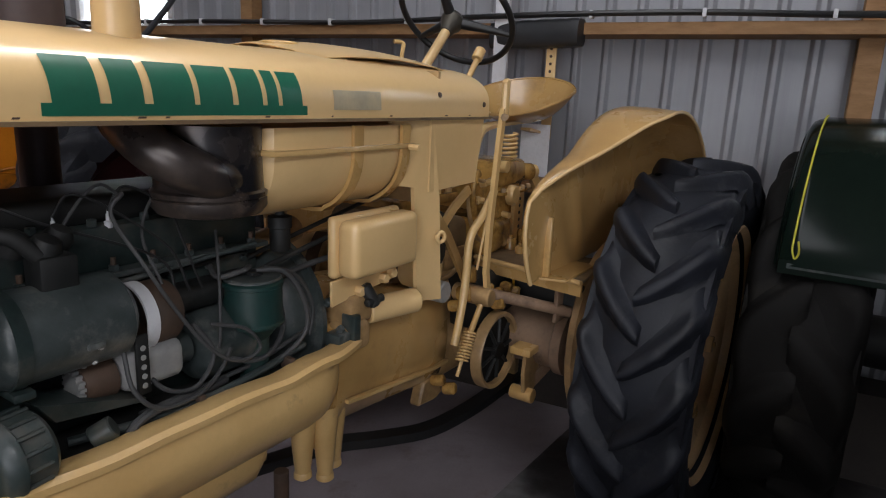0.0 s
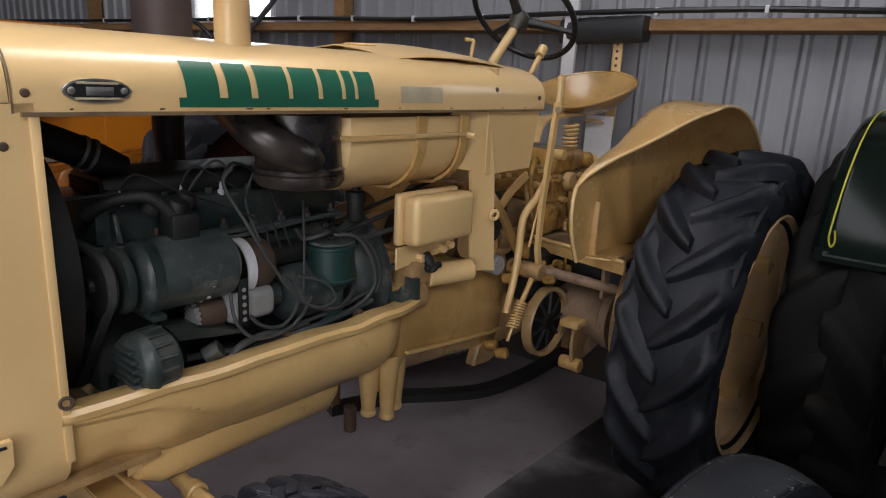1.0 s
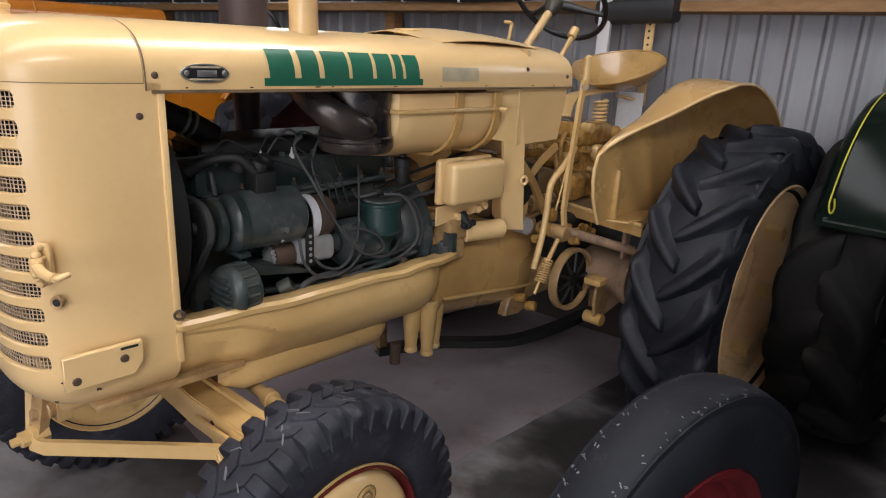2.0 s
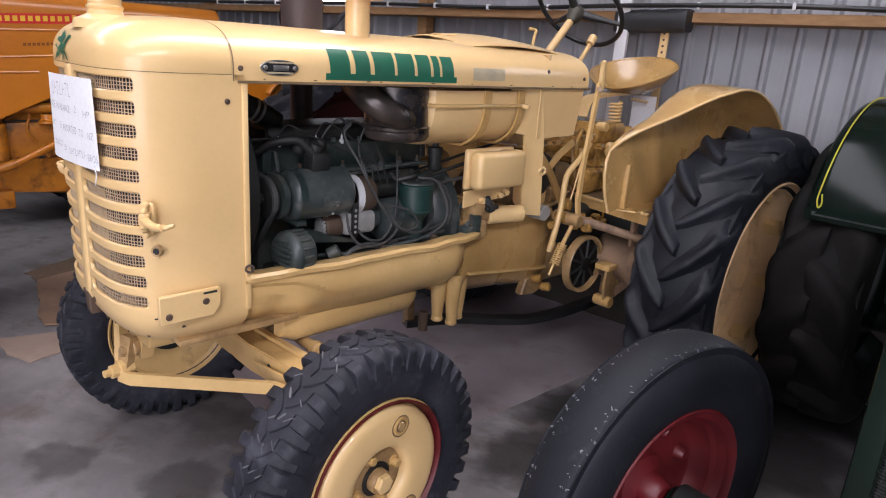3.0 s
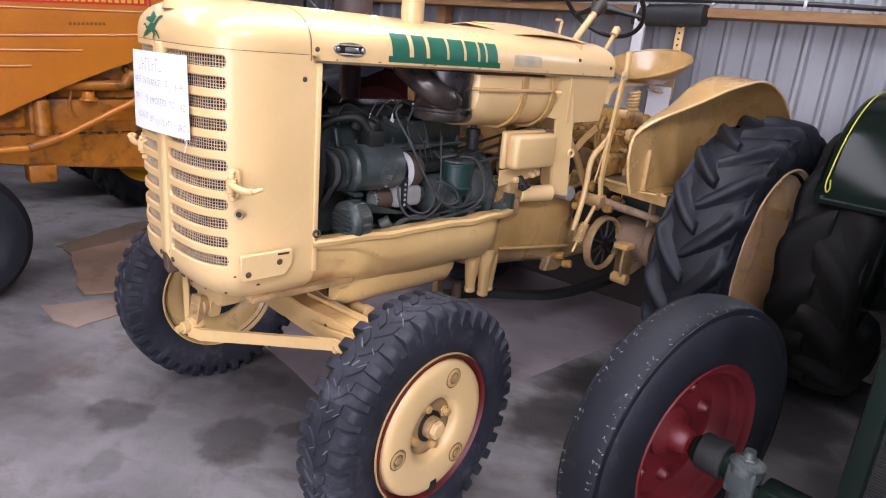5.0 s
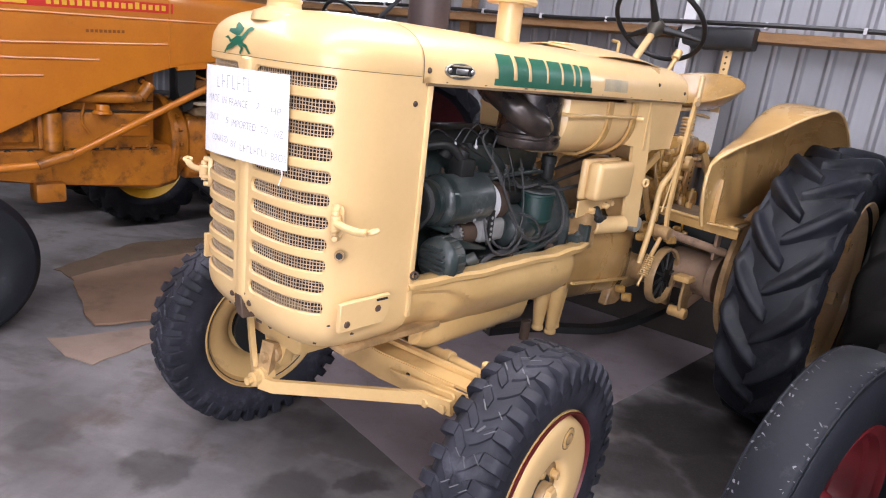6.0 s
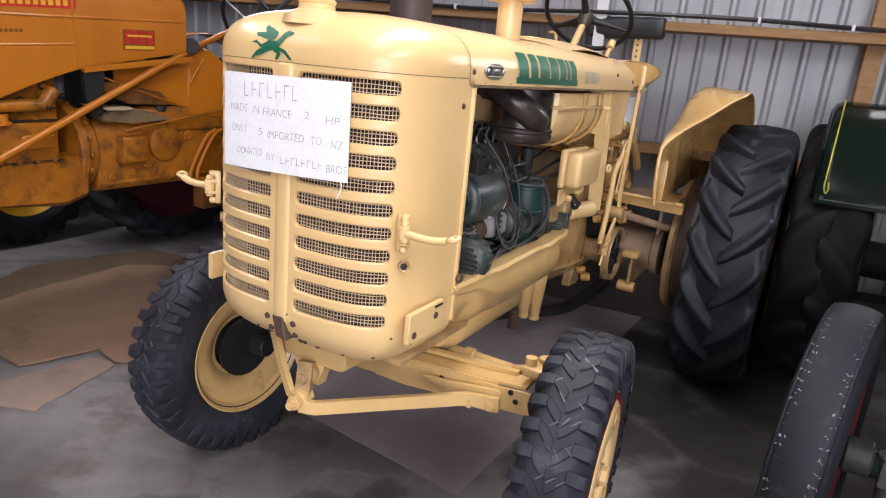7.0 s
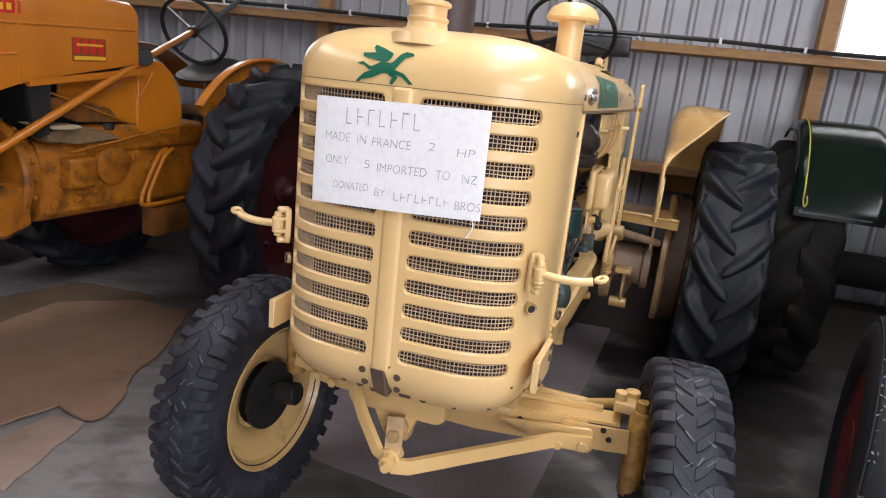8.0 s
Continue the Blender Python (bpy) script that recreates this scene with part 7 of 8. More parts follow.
for pts, r in (([(1.96, -0.15, 1.24), (2.02, -0.17, 1.26), (2.09, -0.19, 1.235), (2.16, -0.2, 1.25)], 0.007), ([(2.02, -0.17, 1.20), (2.0, -0.19, 1.12), (2.04, -0.2, 1.04), (2.12, -0.2, 1.0)], 0.008), ([(1.66, -0.16, 1.0), (1.75, -0.19, 0.94), (1.86, -0.2, 0.93), (1.98, -0.2, 0.98)], 0.009)):
    bm = bmesh.new()
    tube(bm, pts, r, 5, 8)
    part("oil_pipe", bm, CREAM_DIRTY, tractor, "thin cream oil pipe")
# black block added so the hollow under the platform looks shaded
part("under_platform_block", soft_block(bmesh.new(), 1.90, 2.30, -0.30, -0.16, 0.74, 0.93, 0.04), ENGINE_BLACK, tractor, "black block that darkens the hollow under the platform")
for k, (x, y, z) in enumerate(((1.95, -0.31, 0.885), (1.99, -0.33, 0.865), (2.03, -0.34, 0.88), (1.98, -0.32, 0.84), (2.06, -0.36, 0.86), (1.92, -0.30, 0.845))):
    part("link_pin", lathe(bmesh.new(), [(0, -0.022), (0.017, -0.02), (0.021, -0.01), (0.021, 0.012), (0.014, 0.02), (0, 0.021)], (x, y, z), (0.5 - 0.2 * (k % 3), -1, 0.3 * (k % 2)), 12), CREAM_OILY, tractor)

# pan seat
rows = []
SX, SY, SZ = 2.72, 0.0, 1.43
for j in range(15):
    f = j / 14
    ring = []
    for k in range(48):
        a = 2 * math.pi * k / 48
        c, s = math.cos(a), math.sin(a)
        rx, ry = (0.205 if c > 0 else 0.20), 0.245
        r = f
        x, y = SX + rx * r * c * (1 - 0.10 * abs(s)), SY + ry * r * s
        back = max(0.0, c) ** 1.5
        rimz = 0.085 + 0.115 * back + 0.045 * abs(s) ** 2 - 0.055 * max(0.0, -c)
        ring.append(Vector((x, y, SZ + rimz * r ** 2.6)))
    rows.append(ring)
bm = loft(bmesh.new(), rows, closed=True)
bmesh.ops.remove_doubles(bm, verts=bm.verts, dist=0.001)
seat = shell(part("seat", bm, CREAM_TAN, tractor, "golden tan pressed steel pan seat"), 0.005, 0)
part("seat_rim", sweep(bmesh.new(), [p for p in rows[-1]] + [rows[-1][0]], ring_section(0.006, 6), caps=False), CREAM_TAN, seat)
bm = box(bmesh.new(), (2.945, -0.055, 1.35), (2.957, -0.005, 1.84), 0.003)
bar = part("backrest_bar", bm, CREAM, tractor, "drilled cream backrest bar")
for k in range(7):
    part("bar_hole", lathe(bmesh.new(), [(0, 0.001), (0.007, 0.001), (0.007, -0.002)], (2.944, -0.03, 1.56 + 0.034 * k), (-1, 0, 0), 10), RUST, bar)
part("bar_foot", flat_bar(bmesh.new(), [(2.75, -0.02, 1.40), (2.95, -0.03, 1.37)], 0.05, 0.012), CREAM, bar)
bm = bmesh.new()
secs = []
for k in range(15):
    y = -0.178 + 0.446 * k / 14
    e = min(1.0, 0.92 + 0.08 * min(k, 14 - k) / 1.0)
    secs.append([Vector((2.925 + 0.052 * e * math.copysign(abs(math.cos(a * math.pi / 9)) ** 0.5, math.cos(a * math.pi / 9)) * (1 + 0.03 * math.sin(k * 1.7)), y, 1.831 - 0.02 * (y + 0.165) * 1.2 + 0.063 * e * math.copysign(abs(math.sin(a * math.pi / 9)) ** 0.5, math.sin(a * math.pi / 9)) * (1 + 0.03 * math.sin(k * 2.3 + 1)))) for a in range(18)])
loft(bm, secs, closed=True, caps=True)
part("backrest_pad", bm, VINYL, tractor, "black vinyl backrest roll")

# steering wheel and column
HUB = Vector((2.262, 0.085, 1.815))
NORM = Vector((0.70, 0.0, 0.714)).normalized()
wheel_m = Matrix.Translation(HUB) @ frame_of(NORM)
bm = bmesh.new()
sweep(bm, [wheel_m @ Vector((0.235 * math.cos(2 * math.pi * k / 64), 0.235 * math.sin(2 * math.pi * k / 64), 0.03)) for k in range(65)], ring_section(0.0125, 10), caps=False)
steer = part("steering_wheel", bm, BLACK, tractor, "black three-spoke steering wheel")
for a in (90, 205, 335):
    t = radians(a)
    p0, p1 = wheel_m @ Vector((0.02 * math.cos(t), 0.02 * math.sin(t), 0.0)), wheel_m @ Vector((0.23 * math.cos(t), 0.23 * math.sin(t), 0.03))
    part("spoke", rod(bmesh.new(), p0, p1, 0.022, 0.010, seg=12), BLACK, steer)
part("wheel_hub", lathe(bmesh.new(), [(0, 0.030), (0.020, 0.028), (0.038, 0.018), (0.047, 0.0), (0.042, -0.022), (0.030, -0.045), (0.026, -0.062), (0.022, -0.066), (0, -0.066)], HUB, NORM, 24), surface("worn_bronze_black", (0.05, 0.045, 0.04), (0.09, 0.08, 0.06), 0.35, 0.5, 0.4), steer)
part("steering_column", rod(bmesh.new(), HUB - NORM * 0.56, HUB - NORM * 0.03, 0.019), CREAM, tractor, "cream steering column")
bm = bmesh.new()
tube(bm, [(1.99, 0.13, 1.60), (2.03, 0.15, 1.68), (2.06, 0.17, 1.715), (2.03, 0.19, 1.72)], 0.008, 4, 8)
part("throttle_lever", bm, CREAM_LOW, tractor, "bent cream throttle lever")
bm = rod(bmesh.new(), (2.07, -0.10, 1.57), (2.15, -0.105, 1.675), 0.011)
rod(bm, (2.135, -0.105, 1.665), (2.165, -0.105, 1.70), 0.02)
part("gear_lever", bm, CREAM_LOW, tractor, "cream gear lever with a knob")

# mudguards
def mudguard(s):
    """A wall beside the back tyre that rounds over into a crown; the crown widens from nothing at the front, and ends in a beaded lip."""
    rows = []
    n = 44
    for k in range(n + 1):
        a = 153 - 135 * k / n
        up = min(1.0, (153 - a) / 18)
        out = min(1.0, max(0.0, (137 - a) / 38))
        lip_r = 0.625 + 0.203 * math.sin(up * math.pi / 2) - 0.02 * max(0.0, (80 - a) / 35) - 0.034 * math.exp(-((a - 117) / 13) ** 2)
        lip_y = 0.525 + 0.255 * out ** 0.95
        crown = lip_r + 0.003 + 0.007 * out
        w = min(0.085, 0.004 + 0.6 * (lip_y - 0.515))
        ar = radians(a)
        r_in = min(0.285 / math.sin(ar), crown - w - 0.05)
        ridge = 0.010 * math.exp(-((a - 131) / 4.5) ** 2) + 0.012 * math.exp(-((a - 112) / 5) ** 2)
        sec = [(r_in + (crown - w - r_in) * i / 5, 0.515 + ridge * (0.4 + 0.15 * i)) for i in range(5)]
        sec += [(crown - w + w * math.sin(radians(11.25 * i)), 0.515 + w * (1 - math.cos(radians(11.25 * i)))) for i in range(9)]
        sec += [(crown + (lip_r - crown) * (i / 5) ** 2, 0.515 + w + (lip_y - 0.515 - w) * i / 5) for i in range(1, 6)]
        row = [Vector((WX + rr * math.cos(ar), s * yy, max(0.967, 0.685 + rr * math.sin(ar)))) for rr, yy in sec]
        rows.append(row)
    g = shell(part("mudguard", loft(bmesh.new(), rows), CREAM_TAN, tractor, "tan-cream pressed mudguard beside the back wheel"), 0.004, 0)
    part("mudguard_bead", sweep(bmesh.new(), [r[-1] for r in rows], ring_section(0.006, 8)), CREAM, g)
    part("mudguard_stay", box(bmesh.new(), (1.93, s * 0.525 - 0.012, 0.967), (1.952, s * 0.525 + 0.012, 1.17), 0.004), CREAM_TAN, g)
    part("mudguard_foot", prism(bmesh.new(), [(1.90, s * 0.505), (2.20, s * 0.505), (2.20, s * 0.60), (1.93, s * 0.60)], 0.967, 0.975, "z", 0.001), CREAM_TAN, g)
    return g


mudguard(-1)
mudguard(1)

# ---- orange tractor beside it ----
BY = 2.4
orange = thing("tractor", TRACTOR @ pose(0, BY, 0), "orange vintage tractor with red wheels and a red and yellow nameplate", "tractor")


def orange_hood_section(x, low, n=10):
    hw, top = 0.315, 1.735 - 0.02 * max(0.0, 0.2 - x)
    out = []
    for s in (1, -1):
        side = [(hw, low), (hw, low + 0.02), (hw, (low + 1.62) / 2), (hw, 1.63)] + [(hw - 0.09 + 0.09 * math.cos(radians(9 * k)), top - 0.09 + 0.09 * math.sin(radians(9 * k))) for k in range(n + 1)]
        out += [(s * a, b) for a, b in (side if s > 0 else side[::-1])]
    return [Vector((x, a, b)) for a, b in out]


def hood_low(x):
    return 1.345 - 0.42 * max(0.0, (0.76 - x)) ** 1.25 if x < 0.76 else 1.345 + 0.17 * (x - 0.76)


xs = [-1.15 + 1.80 * k / 30 for k in range(31)]
oh = shell(part("hood", loft(bmesh.new(), [orange_hood_section(x, max(0.62, hood_low(x))) for x in xs]), ORANGE, orange, "orange hood with a sweeping lower edge"), 0.004, -1)
xs = [0.664 + 0.645 * k / 10 for k in range(11)]
bm = loft(bmesh.new(), [orange_hood_section(x, hood_low(x)) for x in xs] , caps=False)
ot = shell(part("fuel_tank", bm, ORANGE, orange, "orange fuel tank section of the hood"), 0.004, -1)
part("tank_end", prism(bmesh.new(), [(-0.312, 1.44), (0.312, 1.44), (0.312, 1.64), (0.25, 1.73), (-0.25, 1.73), (-0.312, 1.64)], 1.285, 1.309, "x", 0.012), ORANGE, ot)
part("hood_bead", sweep(bmesh.new(), [p + Vector((0, 0, 0)) for p in orange_hood_section(0.657, hood_low(0.657))], ring_section(0.007, 6)), ORANGE, oh)
for x0, x1, z0, z1 in ((-0.9, 0.647, 1.332, 1.443), (-0.9, 0.292, 1.285, 1.336), (-0.9, 0.035, 1.19, 1.244), (-1.1, 1.285, 1.478, 1.601)):
    part("hood_ridge", rod(bmesh.new(), (x0, -0.3155, z0), (x1, -0.3155, z1), 0.0065, seg=8), ORANGE, oh)


def side_decal(name, x0, z0, x1, z1, h, material, parent, off=0.002, label=""):
    y = -0.315 - off
    bm = bmesh.new()
    bm.faces.new([bm.verts.new(p) for p in ((x0, y, z0), (x1, y, z1), (x1, y, z1 + h), (x0, y, z0 + h))])
    return part(name, bm, material, parent, label, smooth=False)


side_decal("nameplate", -0.15, 1.552, 0.675, 1.606, 0.050, RED_DECAL, oh, 0.002, "red strip nameplate with yellow marks")
for k in range(17):
    x = 0.06 + 0.0345 * k
    z = 1.552 + (x + 0.15) * 0.0655 + 0.012
    side_decal("nameplate_mark", x, z, x + 0.022, z + 0.0015, 0.027 if k not in (0, 12) else 0.034, YELLOW_DECAL, oh, 0.0035)
side_decal("nameplate_oval", -0.13, 1.562, -0.02, 1.569, 0.034, YELLOW_DECAL, oh, 0.0035)
for k in range(9):
    side_decal("stencil_mark", 0.232 + 0.0215 * k, 1.466 + 0.0016 * k, 0.247 + 0.0215 * k, 1.467 + 0.0016 * k, 0.015, BROWN_DECAL, oh, 0.002)
side_decal("emblem_back", 0.915, 1.43, 1.105, 1.437, 0.105, BROWN_DECAL, ot, 0.002)
for k in range(4):
    side_decal("emblem_mark", 0.925 + 0.045 * k, 1.465, 0.957 + 0.045 * k, 1.467, 0.068, RED_DECAL, ot, 0.0035, "red emblem block")
side_decal("emblem_strip", 0.925, 1.437, 1.10, 1.444, 0.017, YELLOW_DECAL, ot, 0.0035)
side_decal("emblem_band", 0.94, 1.50, 1.085, 1.505, 0.010, YELLOW_DECAL, ot, 0.0045)

oe = part("engine_block", box(bmesh.new(), (-0.55, -0.20, 0.86), (0.62, 0.20, 1.30), 0.02), ORANGE_DIRTY, orange, "grimy orange engine block")
part("crankcase", prism(bmesh.new(), [(-0.6, 0.88), (-0.5, 0.74), (0.1, 0.68), (0.62, 0.62), (0.76, 0.66), (0.76, 0.88)], -0.23, 0.23, "y", 0.025), ORANGE_DIRTY, oe)
part("side_cover", box(bmesh.new(), (0.02, -0.225, 0.86), (0.60, -0.195, 1.06), 0.01), ORANGE_DIRTY, oe)
part("inspection_plate", soft_block(bmesh.new(), 0.42, 0.58, -0.236, -0.20, 0.93, 1.0, 0.012), ORANGE, oe)
for k in range(7):
    bolts("cover_bolt", [(0.06 + 0.085 * k, -0.225, 0.872)], (0, -1, 0), 0.012, 0.012, ORANGE_DIRTY, oe)
for x, z in ((0.14, 1.075), (0.32, 1.08), (0.50, 1.075), (0.585, 0.92), (0.585, 1.02), (0.30, 1.17), (0.42, 1.235), (0.18, 1.19)):
    bolts("block_bolt", [(x, -0.203, z)], (0, -1, 0), 0.015, 0.018, ORANGE_DIRTY, oe)
bm = bmesh.new()
tube(bm, [(0.08, -0.235, 1.0), (0.08, -0.24, 1.09), (0.10, -0.25, 1.13), (0.18, -0.25, 1.14), (0.52, -0.25, 1.145)], 0.030, 5, 12)
part("manifold_pipe", bm, ORANGE_DIRTY, oe, "orange manifold pipe")
part("carburettor_body", rod(bmesh.new(), (0.08, -0.245, 0.86), (0.08, -0.245, 1.06), 0.045), ORANGE_DIRTY, oe)
part("breather", lathe(bmesh.new(), [(0.02, 0), (0.05, 0.0), (0.05, 0.012), (0.035, 0.02), (0.035, 0.05), (0, 0.052)], (0.33, -0.23, 1.055), seg=18), ORANGE, oe)
part("fuel_filter", rod(bmesh.new(), (-0.02, -0.25, 1.10), (-0.14, -0.25, 1.06), 0.028), ENGINE_DUSTY, oe)
part("clutch_flange", lathe(bmesh.new(), [(0.0, 0), (0.25, 0), (0.265, 0.012), (0.265, 0.035), (0.24, 0.045), (0.235, 0.10), (0.20, 0.13), (0, 0.13)], (0.70, 0, 0.885), (1, 0, 0), 44), ORANGE_DIRTY, oe, "round orange clutch flange")
for k in range(9):
    a = radians(100 + 20 * k)
    bolts("flange_bolt", [(0.745, 0.25 * math.cos(a), 0.885 + 0.25 * math.sin(a))], (1, 0, 0), 0.014, 0.02, ORANGE_DIRTY, oe)
otr = part("transmission", soft_block(bmesh.new(), 0.82, 2.3, -0.19, 0.19, 0.66, 1.05, 0.06), ORANGE_DIRTY, orange, "orange transmission casing")
part("starter_block", soft_block(bmesh.new(), 0.93, 1.09, -0.26, -0.17, 0.82, 0.97, 0.02), ORANGE_DIRTY, otr)
part("round_cover", lathe(bmesh.new(), [(0, 0.03), (0.09, 0.028), (0.105, 0.02), (0.11, 0)], (1.24, -0.19, 0.915), (0, -1, 0), 28), ORANGE_DIRTY, otr)
part("transmission_top", soft_block(bmesh.new(), 1.08, 1.92, -0.215, 0.21, 0.98, 1.125, 0.03), ORANGE_DIRTY, otr)
part("tool_tray", prism(bmesh.new(), [(0.778, 1.137), (0.97, 1.135), (0.985, 1.124), (0.93, 1.115), (0.83, 1.118)], -0.285, -0.12, "y", 0.002), PLATE, otr, "pale sheet metal tray")
part("oil_cap", rod(bmesh.new(), (1.21, -0.2, 1.10), (1.21, -0.2, 1.135), 0.035), ENGINE_BLACK, otr)
# black block added to stand in for the shaded gap under the tank
part("dark_backing", box(bmesh.new(), (0.86, -0.16, 1.05), (1.40, 0.16, 1.36), 0.02), ENGINE_BLACK, orange, "black backing block added under the orange tank")
part("control_rod", rod(bmesh.new(), (0.84, -0.25, 1.285), (1.30, -0.25, 1.135), 0.006), ORANGE_DIRTY, orange, "thin orange control rod")
part("side_shield", prism(bmesh.new(), [(1.40, 1.43), (1.48, 1.475), (1.57, 1.455), (1.65, 1.40), (1.70, 1.325), (1.725, 1.23), (1.73, 1.14), (1.71, 1.05), (1.40, 1.08)], -0.22, -0.20, "y", 0.004), ORANGE, orange, "orange steering shield")
part("tank_panel", prism(bmesh.new(), [(0.93, 1.345), (1.405, 1.40), (1.405, 1.12), (1.25, 1.14), (1.11, 1.205), (0.93, 1.27)], -0.208, -0.19, "y", 0.004), ORANGE, orange, "orange panel under the fuel tank")
part("heat_shield", prism(bmesh.new(), [(0.80, 1.262), (0.94, 1.258), (1.187, 1.210), (1.26, 1.140), (0.99, 1.145), (0.86, 1.195)], -0.246, -0.238, "y", 0.002), GRIME_ORANGE, orange, "brown greasy leaf-shaped shield plate")
part("gear_cover", prism(bmesh.new(), [(0.83, 1.10), (0.97, 1.135), (1.18, 1.09), (1.27, 1.045), (0.99, 1.04), (0.84, 1.05)], -0.25, -0.12, "y", 0.012), GRIME, orange, "dull brown gear cover")
part("tank_rail", flat_bar(bmesh.new(), [(0.70, -0.30, 1.325), (1.35, -0.30, 1.405)], 0.03, 0.03), ORANGE, orange)
part("tank_leg", prism(bmesh.new(), [(0.70, 1.33), (0.82, 1.33), (0.80, 1.10), (0.74, 1.08), (0.71, 1.20)], -0.30, -0.27, "y", 0.006), ENGINE_BLACK, orange)
part("steering_shaft", rod(bmesh.new(), (0.07, -0.375, 0.835), (1.36, -0.29, 1.46), 0.0195), ORANGE, orange, "long orange steering shaft")
part("steering_joint", rod(bmesh.new(), (0.13, -0.375, 0.865), (-0.03, -0.375, 0.815), 0.026), ORANGE_DIRTY, orange)
part("drag_link", rod(bmesh.new(), (0.0, -0.375, 0.818), (-0.42, -0.375, 0.79), 0.02), ORANGE, orange)
part("shaft_bracket", rod(bmesh.new(), (1.335, -0.33, 1.475), (1.38, -0.25, 1.475), 0.045), ENGINE_BLACK, orange)
part("upper_shaft", rod(bmesh.new(), (1.36, -0.29, 1.46), (2.06, 0.0, 1.65), 0.0185), ORANGE, orange)
# dark gasket lines, greasy washers and small fittings on the orange engine
for z, x0, x1 in ((0.868, -0.45, 0.62), (1.068, 0.0, 0.62), (1.125, -0.3, 0.60)):
    part("gasket_line", box(bmesh.new(), (x0, -0.2275, z - 0.003), (x1, -0.19, z + 0.003), 0), ENGINE_BLACK, oe)
for k in range(10):
    x = -0.32 + 0.1 * k
    part("washer", lathe(bmesh.new(), [(0, 0.002), (0.019, 0.002), (0.020, 0)], (x, -0.2255, 0.848), (0, -1, 0), 12), ENGINE_BLACK, oe)
    bolts("pan_bolt", [(x, -0.227, 0.848)], (0, -1, 0), 0.012, 0.014, ORANGE_DIRTY, oe)
for x, z in ((-0.10, 1.20), (-0.28, 1.16), (0.10, 1.255), (0.28, 1.27), (0.44, 1.16), (0.55, 1.235), (-0.40, 1.05), (-0.22, 0.98)):
    part("washer", lathe(bmesh.new(), [(0, 0.002), (0.022, 0.002), (0.023, 0)], (x, -0.2015, z), (0, -1, 0), 12), ENGINE_BLACK, oe)
    bolts("head_bolt", [(x, -0.203, z)], (0, -1, 0), 0.014, 0.02, ORANGE, oe)
for pts, r in (([(-0.42, -0.22, 1.04), (-0.30, -0.235, 1.05), (-0.16, -0.24, 0.98), (-0.15, -0.235, 0.90)], 0.008), ([(0.20, -0.215, 1.17), (0.24, -0.235, 1.12), (0.22, -0.24, 1.02), (0.26, -0.235, 0.95)], 0.007), ([(-0.5, -0.22, 1.15), (-0.2, -0.23, 1.13), (0.05, -0.235, 1.20), (0.3, -0.23, 1.22)], 0.006)):
    bm = bmesh.new()
    tube(bm, pts, r, 5, 8)
    part("fuel_pipe", bm, ORANGE_DIRTY, oe, "thin orange fuel pipe")
part("cover_rib", soft_block(bmesh.new(), -0.35, 0.0, -0.235, -0.2, 0.90, 1.02, 0.012), ORANGE_DIRTY, oe)
part("exhaust_elbow", rod(bmesh.new(), (0.52, -0.25, 1.145), (0.58, -0.24, 1.22), 0.034), ORANGE_DIRTY, oe)
for x, z, r in ((1.12, 0.80, 0.03), (1.40, 0.95, 0.035), (1.02, 0.76, 0.022), (1.52, 0.88, 0.045), (0.90, 0.74, 0.025)):
    part("case_boss", lathe(bmesh.new(), [(0, 0.02), (r * 0.6, 0.02), (r * 0.7, 0.012), (r, 0.010), (r, -0.01)], (x, -0.192, z), (0, -1, 0), 16), ORANGE_DIRTY, otr)
part("case_rib", box(bmesh.new(), (0.84, -0.197, 0.70), (1.6, -0.18, 0.715), 0.003), ORANGE_DIRTY, otr)
part("brake_rod", rod(bmesh.new(), (0.95, -0.24, 1.00), (1.75, -0.27, 1.13), 0.007), ORANGE_DIRTY, orange, "thin orange brake rod")
part("brake_pull", rod(bmesh.new(), (1.49, -0.235, 1.40), (1.40, -0.235, 1.27), 0.006), ORANGE, orange)
OH = Vector((2.085, 0.0, 1.657))
om = Matrix.Translation(OH) @ frame_of((0.85, 0.1, 0.45))
bm = sweep(bmesh.new(), [om @ Vector((0.215 * math.cos(2 * math.pi * k / 56), 0.215 * math.sin(2 * math.pi * k / 56), 0.0)) for k in range(57)], ring_section(0.0135, 8), caps=False)
osw = part("steering_wheel", bm, BLACK, orange, "black steering wheel with thin steel spokes")
for a in (45, 135, 225, 315):
    part("spoke", rod(bmesh.new(), OH, om @ Vector((0.21 * math.cos(radians(a)), 0.21 * math.sin(radians(a)), 0)), 0.008, seg=8), CHROME if a != 225 else BLACK, osw)
part("wheel_hub", lathe(bmesh.new(), [(0, 0.03), (0.03, 0.02), (0.035, -0.02), (0, -0.03)], OH, (0.85, 0.1, 0.45), 16), ENGINE_BLACK, osw)
rows = [[Vector((2.24 + 0.20 * f * math.cos(2 * math.pi * k / 32), 0.22 * f * math.sin(2 * math.pi * k / 32), 1.365 + 0.05 * f ** 2.2 + 0.06 * f * math.cos(2 * math.pi * k / 32) + 0.04 * f * f * max(0, math.cos(2 * math.pi * k / 32)))) for k in range(32)] for f in (0.02, 0.3, 0.55, 0.75, 0.9, 1.0)]
shell(part("seat", loft(bmesh.new(), rows, closed=True), BLACK, orange, "black pan seat"), 0.006, 0)
part("seat_post", rod(bmesh.new(), (2.22, 0, 1.0), (2.24, 0, 1.365), 0.03), ORANGE, orange)


